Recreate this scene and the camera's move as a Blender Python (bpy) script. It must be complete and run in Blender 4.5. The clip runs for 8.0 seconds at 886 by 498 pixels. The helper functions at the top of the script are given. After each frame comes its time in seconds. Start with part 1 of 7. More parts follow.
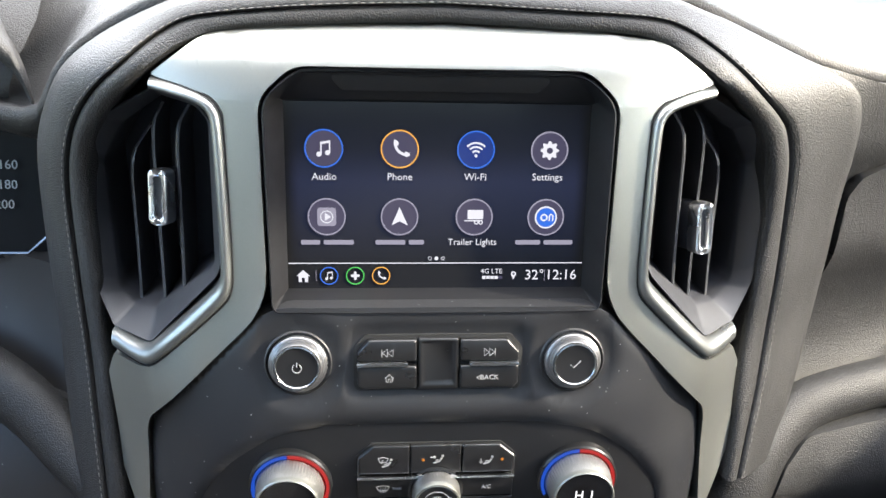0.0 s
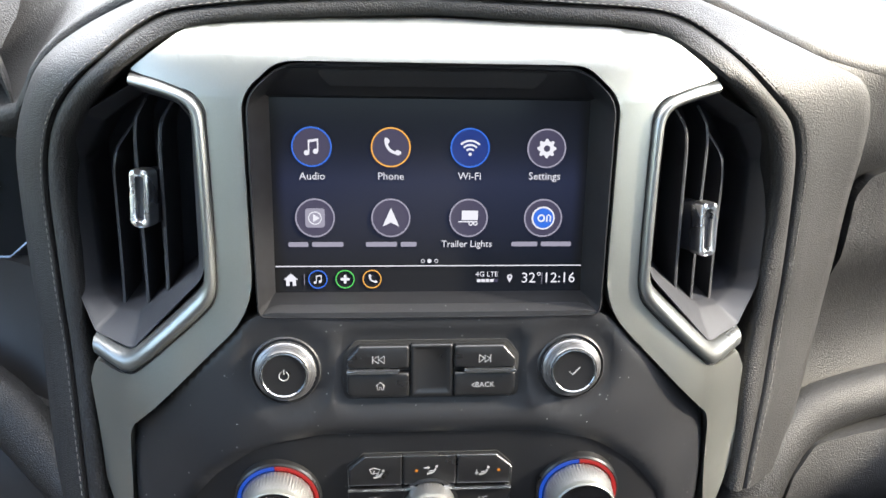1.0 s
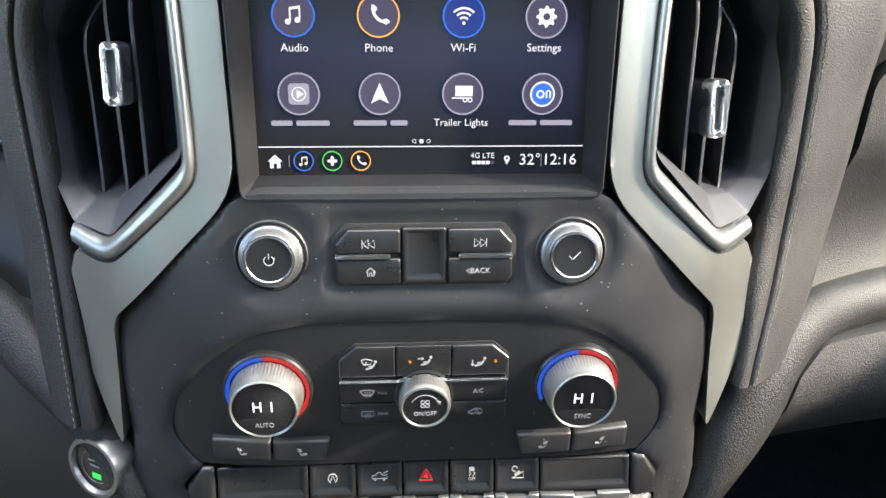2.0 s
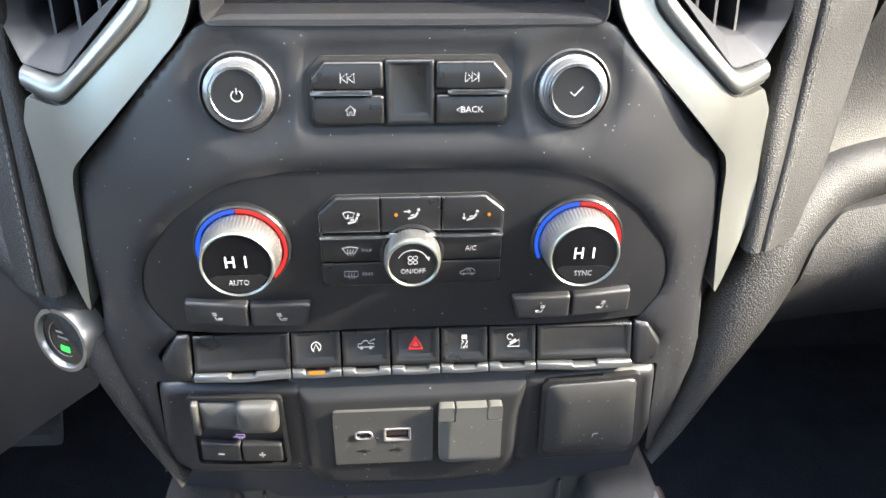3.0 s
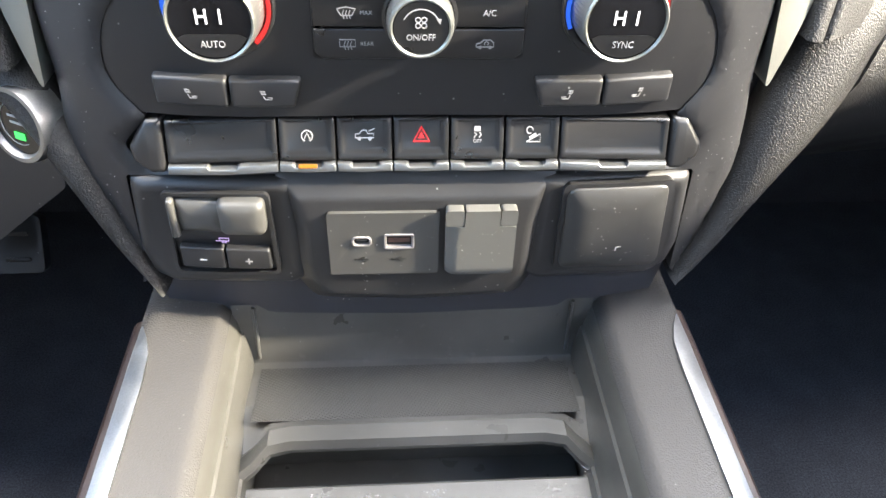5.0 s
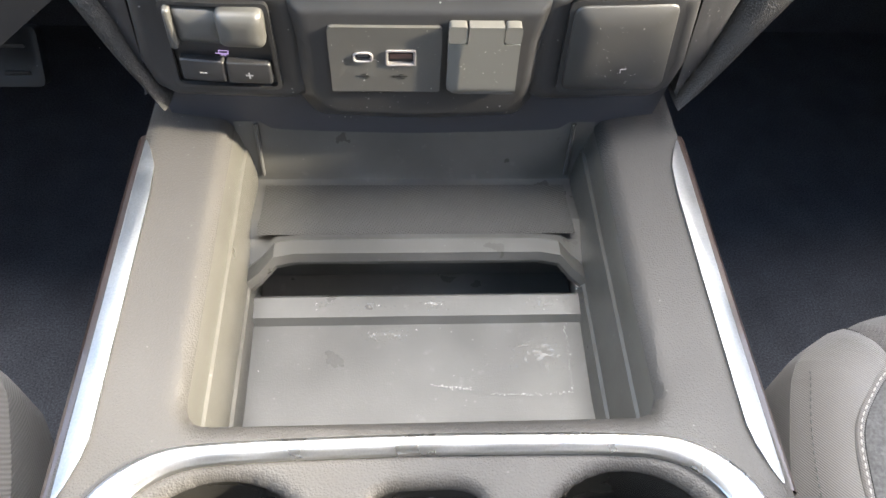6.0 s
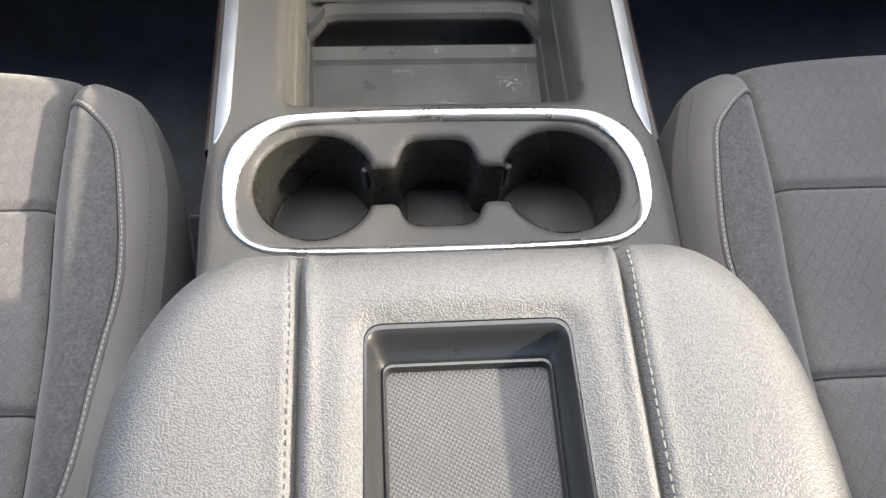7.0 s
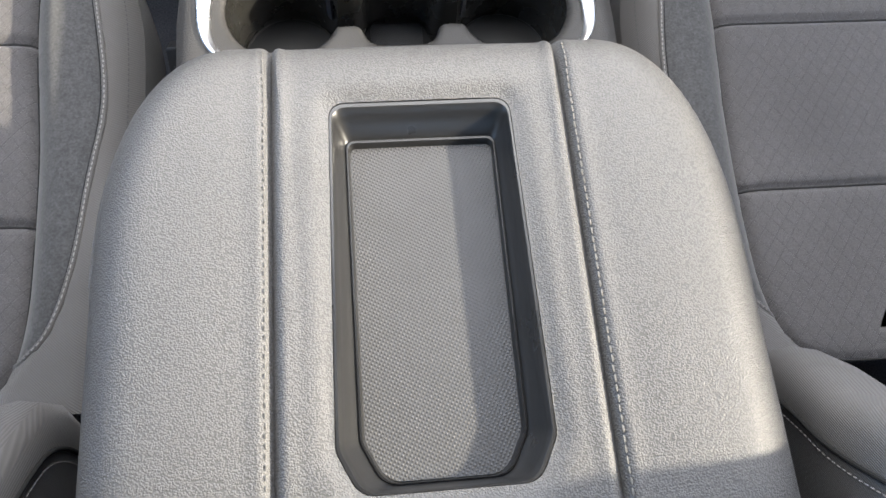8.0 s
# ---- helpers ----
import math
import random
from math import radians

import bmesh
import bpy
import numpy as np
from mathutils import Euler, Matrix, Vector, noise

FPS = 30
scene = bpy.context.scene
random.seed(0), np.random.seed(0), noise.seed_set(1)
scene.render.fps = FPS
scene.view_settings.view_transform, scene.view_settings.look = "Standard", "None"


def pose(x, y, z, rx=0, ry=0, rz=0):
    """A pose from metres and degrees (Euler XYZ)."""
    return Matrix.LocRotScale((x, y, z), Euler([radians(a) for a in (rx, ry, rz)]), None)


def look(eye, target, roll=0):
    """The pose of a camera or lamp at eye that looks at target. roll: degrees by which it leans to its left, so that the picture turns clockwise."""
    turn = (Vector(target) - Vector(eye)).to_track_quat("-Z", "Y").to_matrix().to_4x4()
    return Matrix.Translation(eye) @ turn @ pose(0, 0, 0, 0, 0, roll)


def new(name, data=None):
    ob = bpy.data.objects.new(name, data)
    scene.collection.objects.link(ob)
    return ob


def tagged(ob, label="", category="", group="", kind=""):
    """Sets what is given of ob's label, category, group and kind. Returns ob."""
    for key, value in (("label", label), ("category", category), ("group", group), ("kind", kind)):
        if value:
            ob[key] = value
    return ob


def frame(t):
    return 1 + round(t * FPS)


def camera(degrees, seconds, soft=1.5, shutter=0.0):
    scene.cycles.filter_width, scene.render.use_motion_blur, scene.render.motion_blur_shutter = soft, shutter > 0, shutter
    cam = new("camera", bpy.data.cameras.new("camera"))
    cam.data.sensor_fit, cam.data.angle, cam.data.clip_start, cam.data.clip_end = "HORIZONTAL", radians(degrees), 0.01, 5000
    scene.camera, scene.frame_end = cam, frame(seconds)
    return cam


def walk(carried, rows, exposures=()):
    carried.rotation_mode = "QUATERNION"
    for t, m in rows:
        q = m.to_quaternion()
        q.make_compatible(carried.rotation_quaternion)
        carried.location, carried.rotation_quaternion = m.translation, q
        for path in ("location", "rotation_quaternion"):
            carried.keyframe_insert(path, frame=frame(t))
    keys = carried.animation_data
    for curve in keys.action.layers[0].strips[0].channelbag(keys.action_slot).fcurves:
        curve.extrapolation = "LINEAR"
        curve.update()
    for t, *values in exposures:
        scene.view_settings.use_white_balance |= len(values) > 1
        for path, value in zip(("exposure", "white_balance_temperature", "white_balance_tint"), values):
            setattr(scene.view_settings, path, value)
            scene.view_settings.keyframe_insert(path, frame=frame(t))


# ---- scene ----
# Cabin of a pickup truck: x to the passenger side, y ahead, z up from the cabin floor.
cam = camera(61.0, 8.0)
PATH = [
    (0, (-0.032, 0.333, 0.909), (0.127, 2.181, 0.161), 1.8),
    (0.5, (-0.028, 0.342, 0.904), (0.125, 2.204, 0.191), 1.7),
    (1, (-0.026, 0.348, 0.902), (0.129, 2.2, 0.163), 1.6),
    (1.2, (-0.026, 0.35, 0.898), (0.13, 2.191, 0.133), 1.6),
    (2.3, (-0.015, 0.358, 0.842), (0.115, 2.13, -0.076), 1.0),
    (2.5, (-0.015, 0.361, 0.828), (0.121, 2.116, -0.12), 1.1),
    (3, (-0.011, 0.364, 0.804), (0.127, 2.077, -0.218), 0.9),
    (3.5, (-0.01, 0.362, 0.779), (0.126, 2.05, -0.285), 0.8),
    (4, (-0.01, 0.364, 0.761), (0.126, 2.034, -0.332), 1.0),
    (4.2, (-0.009, 0.364, 0.756), (0.134, 2.025, -0.349), 1.1),
    (5.3, (-0.016, 0.39, 0.718), (0.118, 1.843, -0.65), 2.9),
    (5.5, (-0.012, 0.38, 0.705), (0.113, 1.797, -0.701), 2.9),
    (6, (-0.012, 0.377, 0.738), (0.106, 1.564, -0.867), 4.1),
    (6.5, (-0.029, 0.306, 0.817), (0.1, 1.262, -0.935), 6.2),
    (7, (-0.038, 0.17, 0.868), (0.105, 1.053, -0.921), 6.4),
    (7.5, (-0.039, 0.106, 0.899), (0.136, 0.863, -0.944), 9.2),
    (8, (-0.032, 0.081, 0.893), (0.157, 0.736, -0.987), 12.0),
]
EXPO = [(0.0, 3.27, 6720), (1.2, 3.22, 6720), (2.4, 3.80, 6790), (4.2, 4.25, 6840), (5.4, 4.35, 7020), (6.0, 4.10, 7140), (6.5, 3.85, 7130), (7.0, 3.15, 6980), (8.0, 2.86, 6800)]
walk(cam, [(t, look(eye, target, roll)) for t, eye, target, roll in PATH], exposures=[(t, e, k, 10) for t, e, k in EXPO])

# ---------- light ----------
SUN_ELEVATION, SUN_AZIMUTH = 28.0, 100.0      # degrees; azimuth clockwise from +y
world = bpy.data.worlds.new("sky")
scene.world = world
world.use_nodes = True
sky = world.node_tree.nodes.new("ShaderNodeTexSky")
sky.sky_type = "NISHITA"
sky.sun_disc = False
sky.sun_elevation, sky.sun_rotation = radians(SUN_ELEVATION), radians(SUN_AZIMUTH)
sky_background = world.node_tree.nodes["Background"]
sky_background.inputs["Strength"].default_value = 0.14
world.node_tree.links.new(sky.outputs["Color"], sky_background.inputs["Color"])
to_sun = Vector((math.sin(radians(SUN_AZIMUTH)) * math.cos(radians(SUN_ELEVATION)), math.cos(radians(SUN_AZIMUTH)) * math.cos(radians(SUN_ELEVATION)), math.sin(radians(SUN_ELEVATION))))
sun_data = bpy.data.lights.new("sun", "SUN")
sun_data.energy, sun_data.angle, sun_data.color = 1.7, radians(2.0), (1.0, 0.93, 0.78)
sun = new("sun", sun_data)
sun.matrix_world = look(to_sun * 10, (0, 0, 0))
# hazy bright sky in the windscreen's opening
screen_data = bpy.data.lights.new("windscreen_sky", "AREA")
screen_data.shape, screen_data.size, screen_data.size_y, screen_data.energy, screen_data.color = "RECTANGLE", 1.45, 0.80, 5.0, (1.0, 0.98, 0.95)
screen_lamp = new("windscreen_sky", screen_data)
screen_lamp.matrix_world = look((0, 0.92, 1.15), (0, 0.92 - 0.43, 1.15 - 0.90))

# ---------- materials ----------
def material(name, color, rough=0.5, metal=0.0, vary=0.0, vary_scale=6.0, fine=0.0, fine_scale=400.0, grain=None, coat=0.0, speck=0.0, sheen=0.0, spec=0.5, stain=0.0, cells=0.0):
    """A Principled material: large patches (vary), fine grain (fine), dust specks, and a relief of leather cells, ribs
    or moulded noise; cells also paints the shade of the leather's valleys into the colour.
    """
    m = bpy.data.materials.new(name)
    m.use_nodes = True
    n, l = m.node_tree.nodes, m.node_tree.links
    b = n["Principled BSDF"]
    b.inputs["Roughness"].default_value, b.inputs["Metallic"].default_value = rough, metal
    b.inputs["Coat Weight"].default_value, b.inputs["Sheen Weight"].default_value = coat, sheen
    b.inputs["Specular IOR Level"].default_value = spec
    co = n.new("ShaderNodeTexCoord").outputs["Object"]

    def noise_node(scale, detail=3.0):
        t = n.new("ShaderNodeTexNoise")
        t.inputs["Scale"].default_value, t.inputs["Detail"].default_value = scale, detail
        l.new(co, t.inputs["Vector"])
        return t.outputs["Fac"]

    def ramp(src, lo, hi, a, c, kind="LINEAR"):
        r = n.new("ShaderNodeMapRange")
        r.interpolation_type = kind
        for k, v in zip(("From Min", "From Max", "To Min", "To Max"), (lo, hi, a, c)):
            r.inputs[k].default_value = v
        l.new(src, r.inputs["Value"])
        return r.outputs["Result"]

    def mix(kind, fac, a, c):
        x = n.new("ShaderNodeMix")
        x.data_type, x.blend_type = "RGBA", kind
        for sock, v in ((x.inputs[0], fac), (x.inputs[6], a), (x.inputs[7], c)):
            if hasattr(v, "links"):
                l.new(v, sock)
            else:
                sock.default_value = v
        return x.outputs[2]

    col = (*color, 1.0)
    out = None
    if vary:
        out = mix("MULTIPLY", 1.0, col, ramp(noise_node(vary_scale, 5.0), 0.3, 0.7, 1.0 - vary, 1.0 + vary))
    if fine:
        out = mix("MULTIPLY", 1.0, out or col, ramp(noise_node(fine_scale, 2.0), 0.3, 0.7, 1.0 - fine, 1.0 + fine))
    if stain:
        out = mix("MIX", ramp(noise_node(110.0, 6.0), 0.64, 0.74, 0.0, stain), out or col, (0.42, 0.41, 0.39, 1))
    if speck:
        v = n.new("ShaderNodeTexVoronoi")
        v.inputs["Scale"].default_value = 140.0
        l.new(co, v.inputs["Vector"])
        gate = n.new("ShaderNodeMath")
        gate.operation = "MULTIPLY"
        l.new(ramp(v.outputs["Distance"], 0.10, 0.05, 0.0, 1.0), gate.inputs[0])
        l.new(ramp(noise_node(60.0, 2.0), 0.52, 0.58, 0.0, speck), gate.inputs[1])
        out = mix("MIX", gate.outputs[0], out or col, (0.5, 0.5, 0.48, 1))
    if out is None:
        b.inputs["Base Color"].default_value = col
    else:
        l.new(out, b.inputs["Base Color"])
    if vary:
        l.new(ramp(noise_node(vary_scale * 3, 4.0), 0.25, 0.75, max(rough - 0.08, 0.02), min(rough + 0.08, 1.0)), b.inputs["Roughness"])
    if grain:
        kind, scale, depth = grain
        bump = n.new("ShaderNodeBump")
        bump.inputs["Distance"].default_value = depth
        bump.inputs["Strength"].default_value = 1.0
        if kind == "leather":
            v = n.new("ShaderNodeTexVoronoi")
            v.feature = "SMOOTH_F1"
            v.inputs["Smoothness"].default_value = 0.35
            v.inputs["Scale"].default_value = scale
            warp = n.new("ShaderNodeTexNoise")
            warp.inputs["Scale"].default_value = scale * 0.45
            l.new(co, warp.inputs["Vector"])
            add = n.new("ShaderNodeVectorMath")
            add.operation = "MULTIPLY_ADD"
            l.new(warp.outputs["Color"], add.inputs[0])
            add.inputs[1].default_value = (1.1 / scale,) * 3
            l.new(co, add.inputs[2])
            l.new(add.outputs[0], v.inputs["Vector"])
            l.new(ramp(v.outputs["Distance"], 0.26, 0.74, 1.0, 0.0, "SMOOTHSTEP"), bump.inputs["Height"])
            # shade in the valleys of the grain, painted into the base colour
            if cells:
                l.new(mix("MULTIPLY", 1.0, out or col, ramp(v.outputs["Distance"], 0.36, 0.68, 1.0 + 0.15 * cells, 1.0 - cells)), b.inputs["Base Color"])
        elif kind == "rib":
            w = n.new("ShaderNodeTexWave")
            w.bands_direction = "DIAGONAL"
            w.inputs["Scale"].default_value = scale
            w.inputs["Distortion"].default_value = 0.6
            w.inputs["Detail Scale"].default_value = 0.3
            l.new(co, w.inputs["Vector"])
            l.new(w.outputs["Fac"], bump.inputs["Height"])
            l.new(mix("MULTIPLY", 1.0, out or col, ramp(w.outputs["Fac"], 0.0, 1.0, 0.86, 1.06)), b.inputs["Base Color"])
        else:
            l.new(noise_node(scale, 4.0), bump.inputs["Height"])
        l.new(bump.outputs["Normal"], b.inputs["Normal"])
    return m


def diamond_fabric(name, color):
    """Seat cloth: a lattice of diamonds, every second one hatched."""
    m = material(name, color, rough=0.92, vary=0.12, vary_scale=7.0, fine=0.25, fine_scale=900.0, sheen=0.2, spec=0.2)
    n, l = m.node_tree.nodes, m.node_tree.links
    b = n["Principled BSDF"]
    co = n.new("ShaderNodeTexCoord").outputs["Object"]
    squash = n.new("ShaderNodeVectorMath")
    squash.operation = "MULTIPLY"
    squash.inputs[1].default_value = (104.0, 80.0, 0.0)
    l.new(co, squash.inputs[0])
    turn = n.new("ShaderNodeVectorRotate")
    turn.rotation_type = "Z_AXIS"
    turn.inputs["Angle"].default_value = radians(45)
    l.new(squash.outputs[0], turn.inputs["Vector"])
    axes = n.new("ShaderNodeSeparateXYZ")
    l.new(turn.outputs[0], axes.inputs[0])

    def calc(op, a, c):
        k = n.new("ShaderNodeMath")
        k.operation = op
        for sock, v in zip(k.inputs, (a, c)):
            if hasattr(v, "links"):
                l.new(v, sock)
            else:
                sock.default_value = v
        return k.outputs[0]

    check = n.new("ShaderNodeTexChecker")
    check.inputs["Scale"].default_value = 1.0
    l.new(turn.outputs[0], check.inputs["Vector"])
    near = calc("MINIMUM", calc("PINGPONG", axes.outputs[0], 0.5), calc("PINGPONG", axes.outputs[1], 0.5))
    line = calc("LESS_THAN", near, 0.055)
    hatch = calc("MULTIPLY", calc("PINGPONG", calc("MULTIPLY", axes.outputs[0], 6.0), 0.5), check.outputs["Fac"])
    height = calc("SUBTRACT", hatch, line)
    bump = n.new("ShaderNodeBump")
    bump.inputs["Distance"].default_value, bump.inputs["Strength"].default_value = 0.00035, 1.0
    l.new(height, bump.inputs["Height"])
    l.new(bump.outputs["Normal"], b.inputs["Normal"])
    # thread colours: the lattice darker, the hatched cells a little lighter
    shade = calc("ADD", calc("SUBTRACT", 0.90, calc("MULTIPLY", line, 0.13)), calc("MULTIPLY", hatch, 0.22))
    old = b.inputs["Base Color"].links[0].from_socket
    x = n.new("ShaderNodeMix")
    x.data_type, x.blend_type = "RGBA", "MULTIPLY"
    x.inputs[0].default_value = 1.0
    l.new(old, x.inputs[6])
    l.new(shade, x.inputs[7])
    l.new(x.outputs[2], b.inputs["Base Color"])
    return m


def dotted_rubber(name, color):
    """Tray mat with a fine regular relief of lozenges."""
    m = material(name, color, rough=0.6, vary=0.06, vary_scale=12.0, spec=0.4)
    n, l = m.node_tree.nodes, m.node_tree.links
    co = n.new("ShaderNodeTexCoord").outputs["Object"]
    turn = n.new("ShaderNodeMapping")
    turn.inputs["Rotation"].default_value = (0, 0, radians(30))
    l.new(co, turn.inputs["Vector"])
    total = None
    for axis in ("X", "Y"):
        w = n.new("ShaderNodeTexWave")
        w.bands_direction = axis
        w.inputs["Scale"].default_value = 160.0
        l.new(turn.outputs[0], w.inputs["Vector"])
        if total is None:
            total = w.outputs["Fac"]
        else:
            p = n.new("ShaderNodeMath")
            p.operation = "MULTIPLY"
            l.new(total, p.inputs[0])
            l.new(w.outputs["Fac"], p.inputs[1])
            total = p.outputs[0]
    bump = n.new("ShaderNodeBump")
    bump.inputs["Distance"].default_value, bump.inputs["Strength"].default_value = 0.00030, 1.0
    l.new(total, bump.inputs["Height"])
    l.new(bump.outputs["Normal"], n["Principled BSDF"].inputs["Normal"])
    return m


SCREEN_LEVEL = 0.13      # lamps and displays against the daylight


def glow(name, color, strength):
    m = bpy.data.materials.new(name)
    m.use_nodes = True
    b = m.node_tree.nodes["Principled BSDF"]
    b.inputs["Base Color"].default_value = (0.01, 0.01, 0.01, 1)
    b.inputs["Roughness"].default_value = 0.4
    b.inputs["Specular IOR Level"].default_value = 0.08
    b.inputs["Emission Color"].default_value = (*color, 1)
    b.inputs["Emission Strength"].default_value = strength * SCREEN_LEVEL
    return m


LEATHER = material("black_grained_vinyl", (0.0215, 0.0212, 0.0212), rough=0.54, vary=0.08, vary_scale=5, fine=0.10, fine_scale=700, grain=("leather", 960, 0.00018), spec=0.30, cells=0.25)
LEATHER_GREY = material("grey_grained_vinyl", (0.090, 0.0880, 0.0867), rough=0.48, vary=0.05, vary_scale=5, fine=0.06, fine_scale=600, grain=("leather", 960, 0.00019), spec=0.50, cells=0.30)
PLASTIC = material("black_moulded_plastic", (0.0168, 0.0172, 0.0190), rough=0.46, vary=0.10, vary_scale=8, grain=("noise", 2400, 0.00006), speck=0.35, spec=0.46)
PLASTIC_SOFT = material("soft_black_plastic", (0.0165, 0.0167, 0.0178), rough=0.46, vary=0.08, vary_scale=8, grain=("noise", 2000, 0.00006), speck=0.35)
PLASTIC_FIELD = material("black_field_plastic", (0.0085, 0.0088, 0.0100), rough=0.42, vary=0.10, vary_scale=8, grain=("noise", 2400, 0.00005), speck=0.4)
PLASTIC_DARK = material("dark_vent_plastic", (0.026, 0.0275, 0.034), rough=0.5, vary=0.1, vary_scale=10)
VENT = material("grey_vent_plastic", (0.022, 0.0228, 0.027), rough=0.48, vary=0.08, vary_scale=10)
CONSOLE = material("dark_grey_console_plastic", (0.0375, 0.0360, 0.0345), rough=0.48, vary=0.10, vary_scale=9, fine=0.05, fine_scale=900, grain=("leather", 900, 0.00010), speck=0.10, spec=0.25)
BIN_WALL = material("smooth_bin_plastic", (0.046, 0.045, 0.0405), rough=0.34, vary=0.20, vary_scale=14, grain=("noise", 1300, 0.00010), speck=0.2)
LINER = material("grey_bin_rubber", (0.055, 0.0545, 0.0515), rough=0.33, vary=0.30, vary_scale=14, grain=("noise", 900, 0.00008), stain=0.05, speck=0.12)
CUP_FLOOR = material("cup_floor_rubber", (0.012, 0.012, 0.0117), rough=0.5, vary=0.12, vary_scale=14, grain=("noise", 900, 0.0001), spec=0.25)
CUP = material("cup_well_plastic", (0.019, 0.0187, 0.0172), rough=0.26, vary=0.1, vary_scale=14, grain=("noise", 900, 0.0001))
KEY = material("satin_black_key", (0.010, 0.010, 0.0105), rough=0.33, vary=0.06, vary_scale=20)
GLOSS = material("piano_black", (0.006, 0.006, 0.007), rough=0.12)
SURROUND = material("matt_black_surround", (0.009, 0.0092, 0.0105), rough=0.45, vary=0.06, vary_scale=20, spec=0.25)
DIAL = material("smoked_dial_face", (0.006, 0.006, 0.007), rough=0.5, spec=0.08)
DUSTY = material("dusty_dark_plastic", (0.024, 0.024, 0.0235), rough=0.45, vary=0.15, vary_scale=25, speck=0.7)
GREY_CAP = material("grey_plastic_cap", (0.050, 0.0495, 0.0465), rough=0.42, vary=0.10, vary_scale=20, speck=0.4)
CAP_LIGHT = material("pale_grey_cap", (0.084, 0.083, 0.077), rough=0.45, vary=0.08, vary_scale=20, speck=0.3)
SILVER = material("satin_silver_paint", (0.235, 0.24, 0.222), rough=0.40, metal=0.80, vary=0.03, vary_scale=4, fine=0.06, fine_scale=2500)
SILVER_DARK = material("dark_satin_silver", (0.20, 0.207, 0.203), rough=0.33, metal=0.80, vary=0.03, vary_scale=5)
SKIRT = material("dark_satin_knob", (0.19, 0.19, 0.195), rough=0.38, metal=0.85, fine=0.15, fine_scale=1500)
BEZEL = material("smoked_chrome", (0.20, 0.21, 0.22), rough=0.24, metal=0.9, vary=0.03, vary_scale=5)
STRIP = material("satin_bright_metal", (0.66, 0.67, 0.68), rough=0.30, metal=1.0, vary=0.05, vary_scale=12, fine=0.05, fine_scale=900)
EDGE_METAL = material("brushed_edge_metal", (0.30, 0.31, 0.32), rough=0.40, metal=1.0, vary=0.10, vary_scale=14, fine=0.08, fine_scale=900)
LIP = material("worn_silver_paint", (0.165, 0.17, 0.17), rough=0.40, metal=0.85, vary=0.08, vary_scale=25)
CHROME = material("bright_chrome", (0.82, 0.83, 0.85), rough=0.13, metal=1.0, vary=0.04, vary_scale=12)
SATIN = material("brushed_satin_metal", (0.25, 0.25, 0.245), rough=0.42, metal=0.9, fine=0.1, fine_scale=1500, vary=0.04)
BROWN = material("dark_wood_trim", (0.024, 0.015, 0.013), rough=0.35, vary=0.3, vary_scale=30, coat=0.3)
CLOTH = diamond_fabric("quilted_grey_cloth", (0.092, 0.0875, 0.088))
SUEDE = material("grey_felt_cloth", (0.060, 0.060, 0.0605), rough=0.95, vary=0.14, vary_scale=170, fine=0.24, fine_scale=500, sheen=0.25, spec=0.15)
BOLSTER = material("grey_bolster_cloth", (0.106, 0.101, 0.098), rough=0.8, vary=0.06, vary_scale=8, grain=("rib", 300, 0.00022), sheen=0.15, spec=0.25)
THREAD = material("light_grey_thread", (0.26, 0.25, 0.24), rough=0.8, fine=0.2, fine_scale=2000)
THREAD_MID = material("grey_thread", (0.115, 0.110, 0.103), rough=0.8, fine=0.2, fine_scale=2000)
THREAD_DARK = material("dark_grey_thread", (0.06, 0.06, 0.06), rough=0.8, fine=0.2, fine_scale=2000)
MAT = dotted_rubber("ribbed_rubber_mat", (0.052, 0.052, 0.053))
SLOT_MAT = dotted_rubber("dark_slot_rubber", (0.020, 0.020, 0.0205))
# woven rubber, its colour lowered to hold the dashboard's shade on the shelf
SHELF_MAT = dotted_rubber("woven_shaded_shelf_rubber", (0.030, 0.0295, 0.028))
TRAYPLASTIC = material("smooth_grey_plastic", (0.016, 0.016, 0.0165), rough=0.33, vary=0.05, vary_scale=12)
CARPET = material("black_carpet", (0.052, 0.055, 0.064), rough=1.0, vary=0.14, vary_scale=20, fine=0.4, fine_scale=500, spec=0.1)
SHELL = material("grey_cabin_lining", (0.05, 0.05, 0.05), rough=0.9, vary=0.05, vary_scale=3, fine=0.1, fine_scale=300)
HEADLINER = material("dark_headliner", (0.10, 0.097, 0.092), rough=0.95, vary=0.05, vary_scale=3, fine=0.1, fine_scale=300)
SEAM_DARK = material("dark_seam", (0.012, 0.012, 0.012), rough=0.9)
MARK = material("white_marking", (0.32, 0.32, 0.32), rough=0.5)
PORT_RIM = material("pale_port_rim", (0.145, 0.136, 0.136), rough=0.4, fine=0.1, fine_scale=1500)
MARK_DIM = material("grey_marking", (0.22, 0.22, 0.22), rough=0.5)
RED_RING = glow("lit_red_ring", (0.9, 0.03, 0.03), 0.45)
BLUE_RING = glow("lit_blue_ring", (0.02, 0.13, 0.9), 0.5)
AMBER = glow("amber_lamp", (1.0, 0.33, 0.02), 0.6)
GREEN = glow("green_lamp", (0.05, 0.8, 0.15), 0.8)
WHITE_LED = glow("white_display", (0.95, 0.97, 1.0), 1.2)
FILM = material("dried_residue", (0.27, 0.265, 0.255), rough=0.8, fine=0.3, fine_scale=900)
LINT = material("white_lint", (0.42, 0.42, 0.40), rough=0.9, fine=0.2, fine_scale=900)

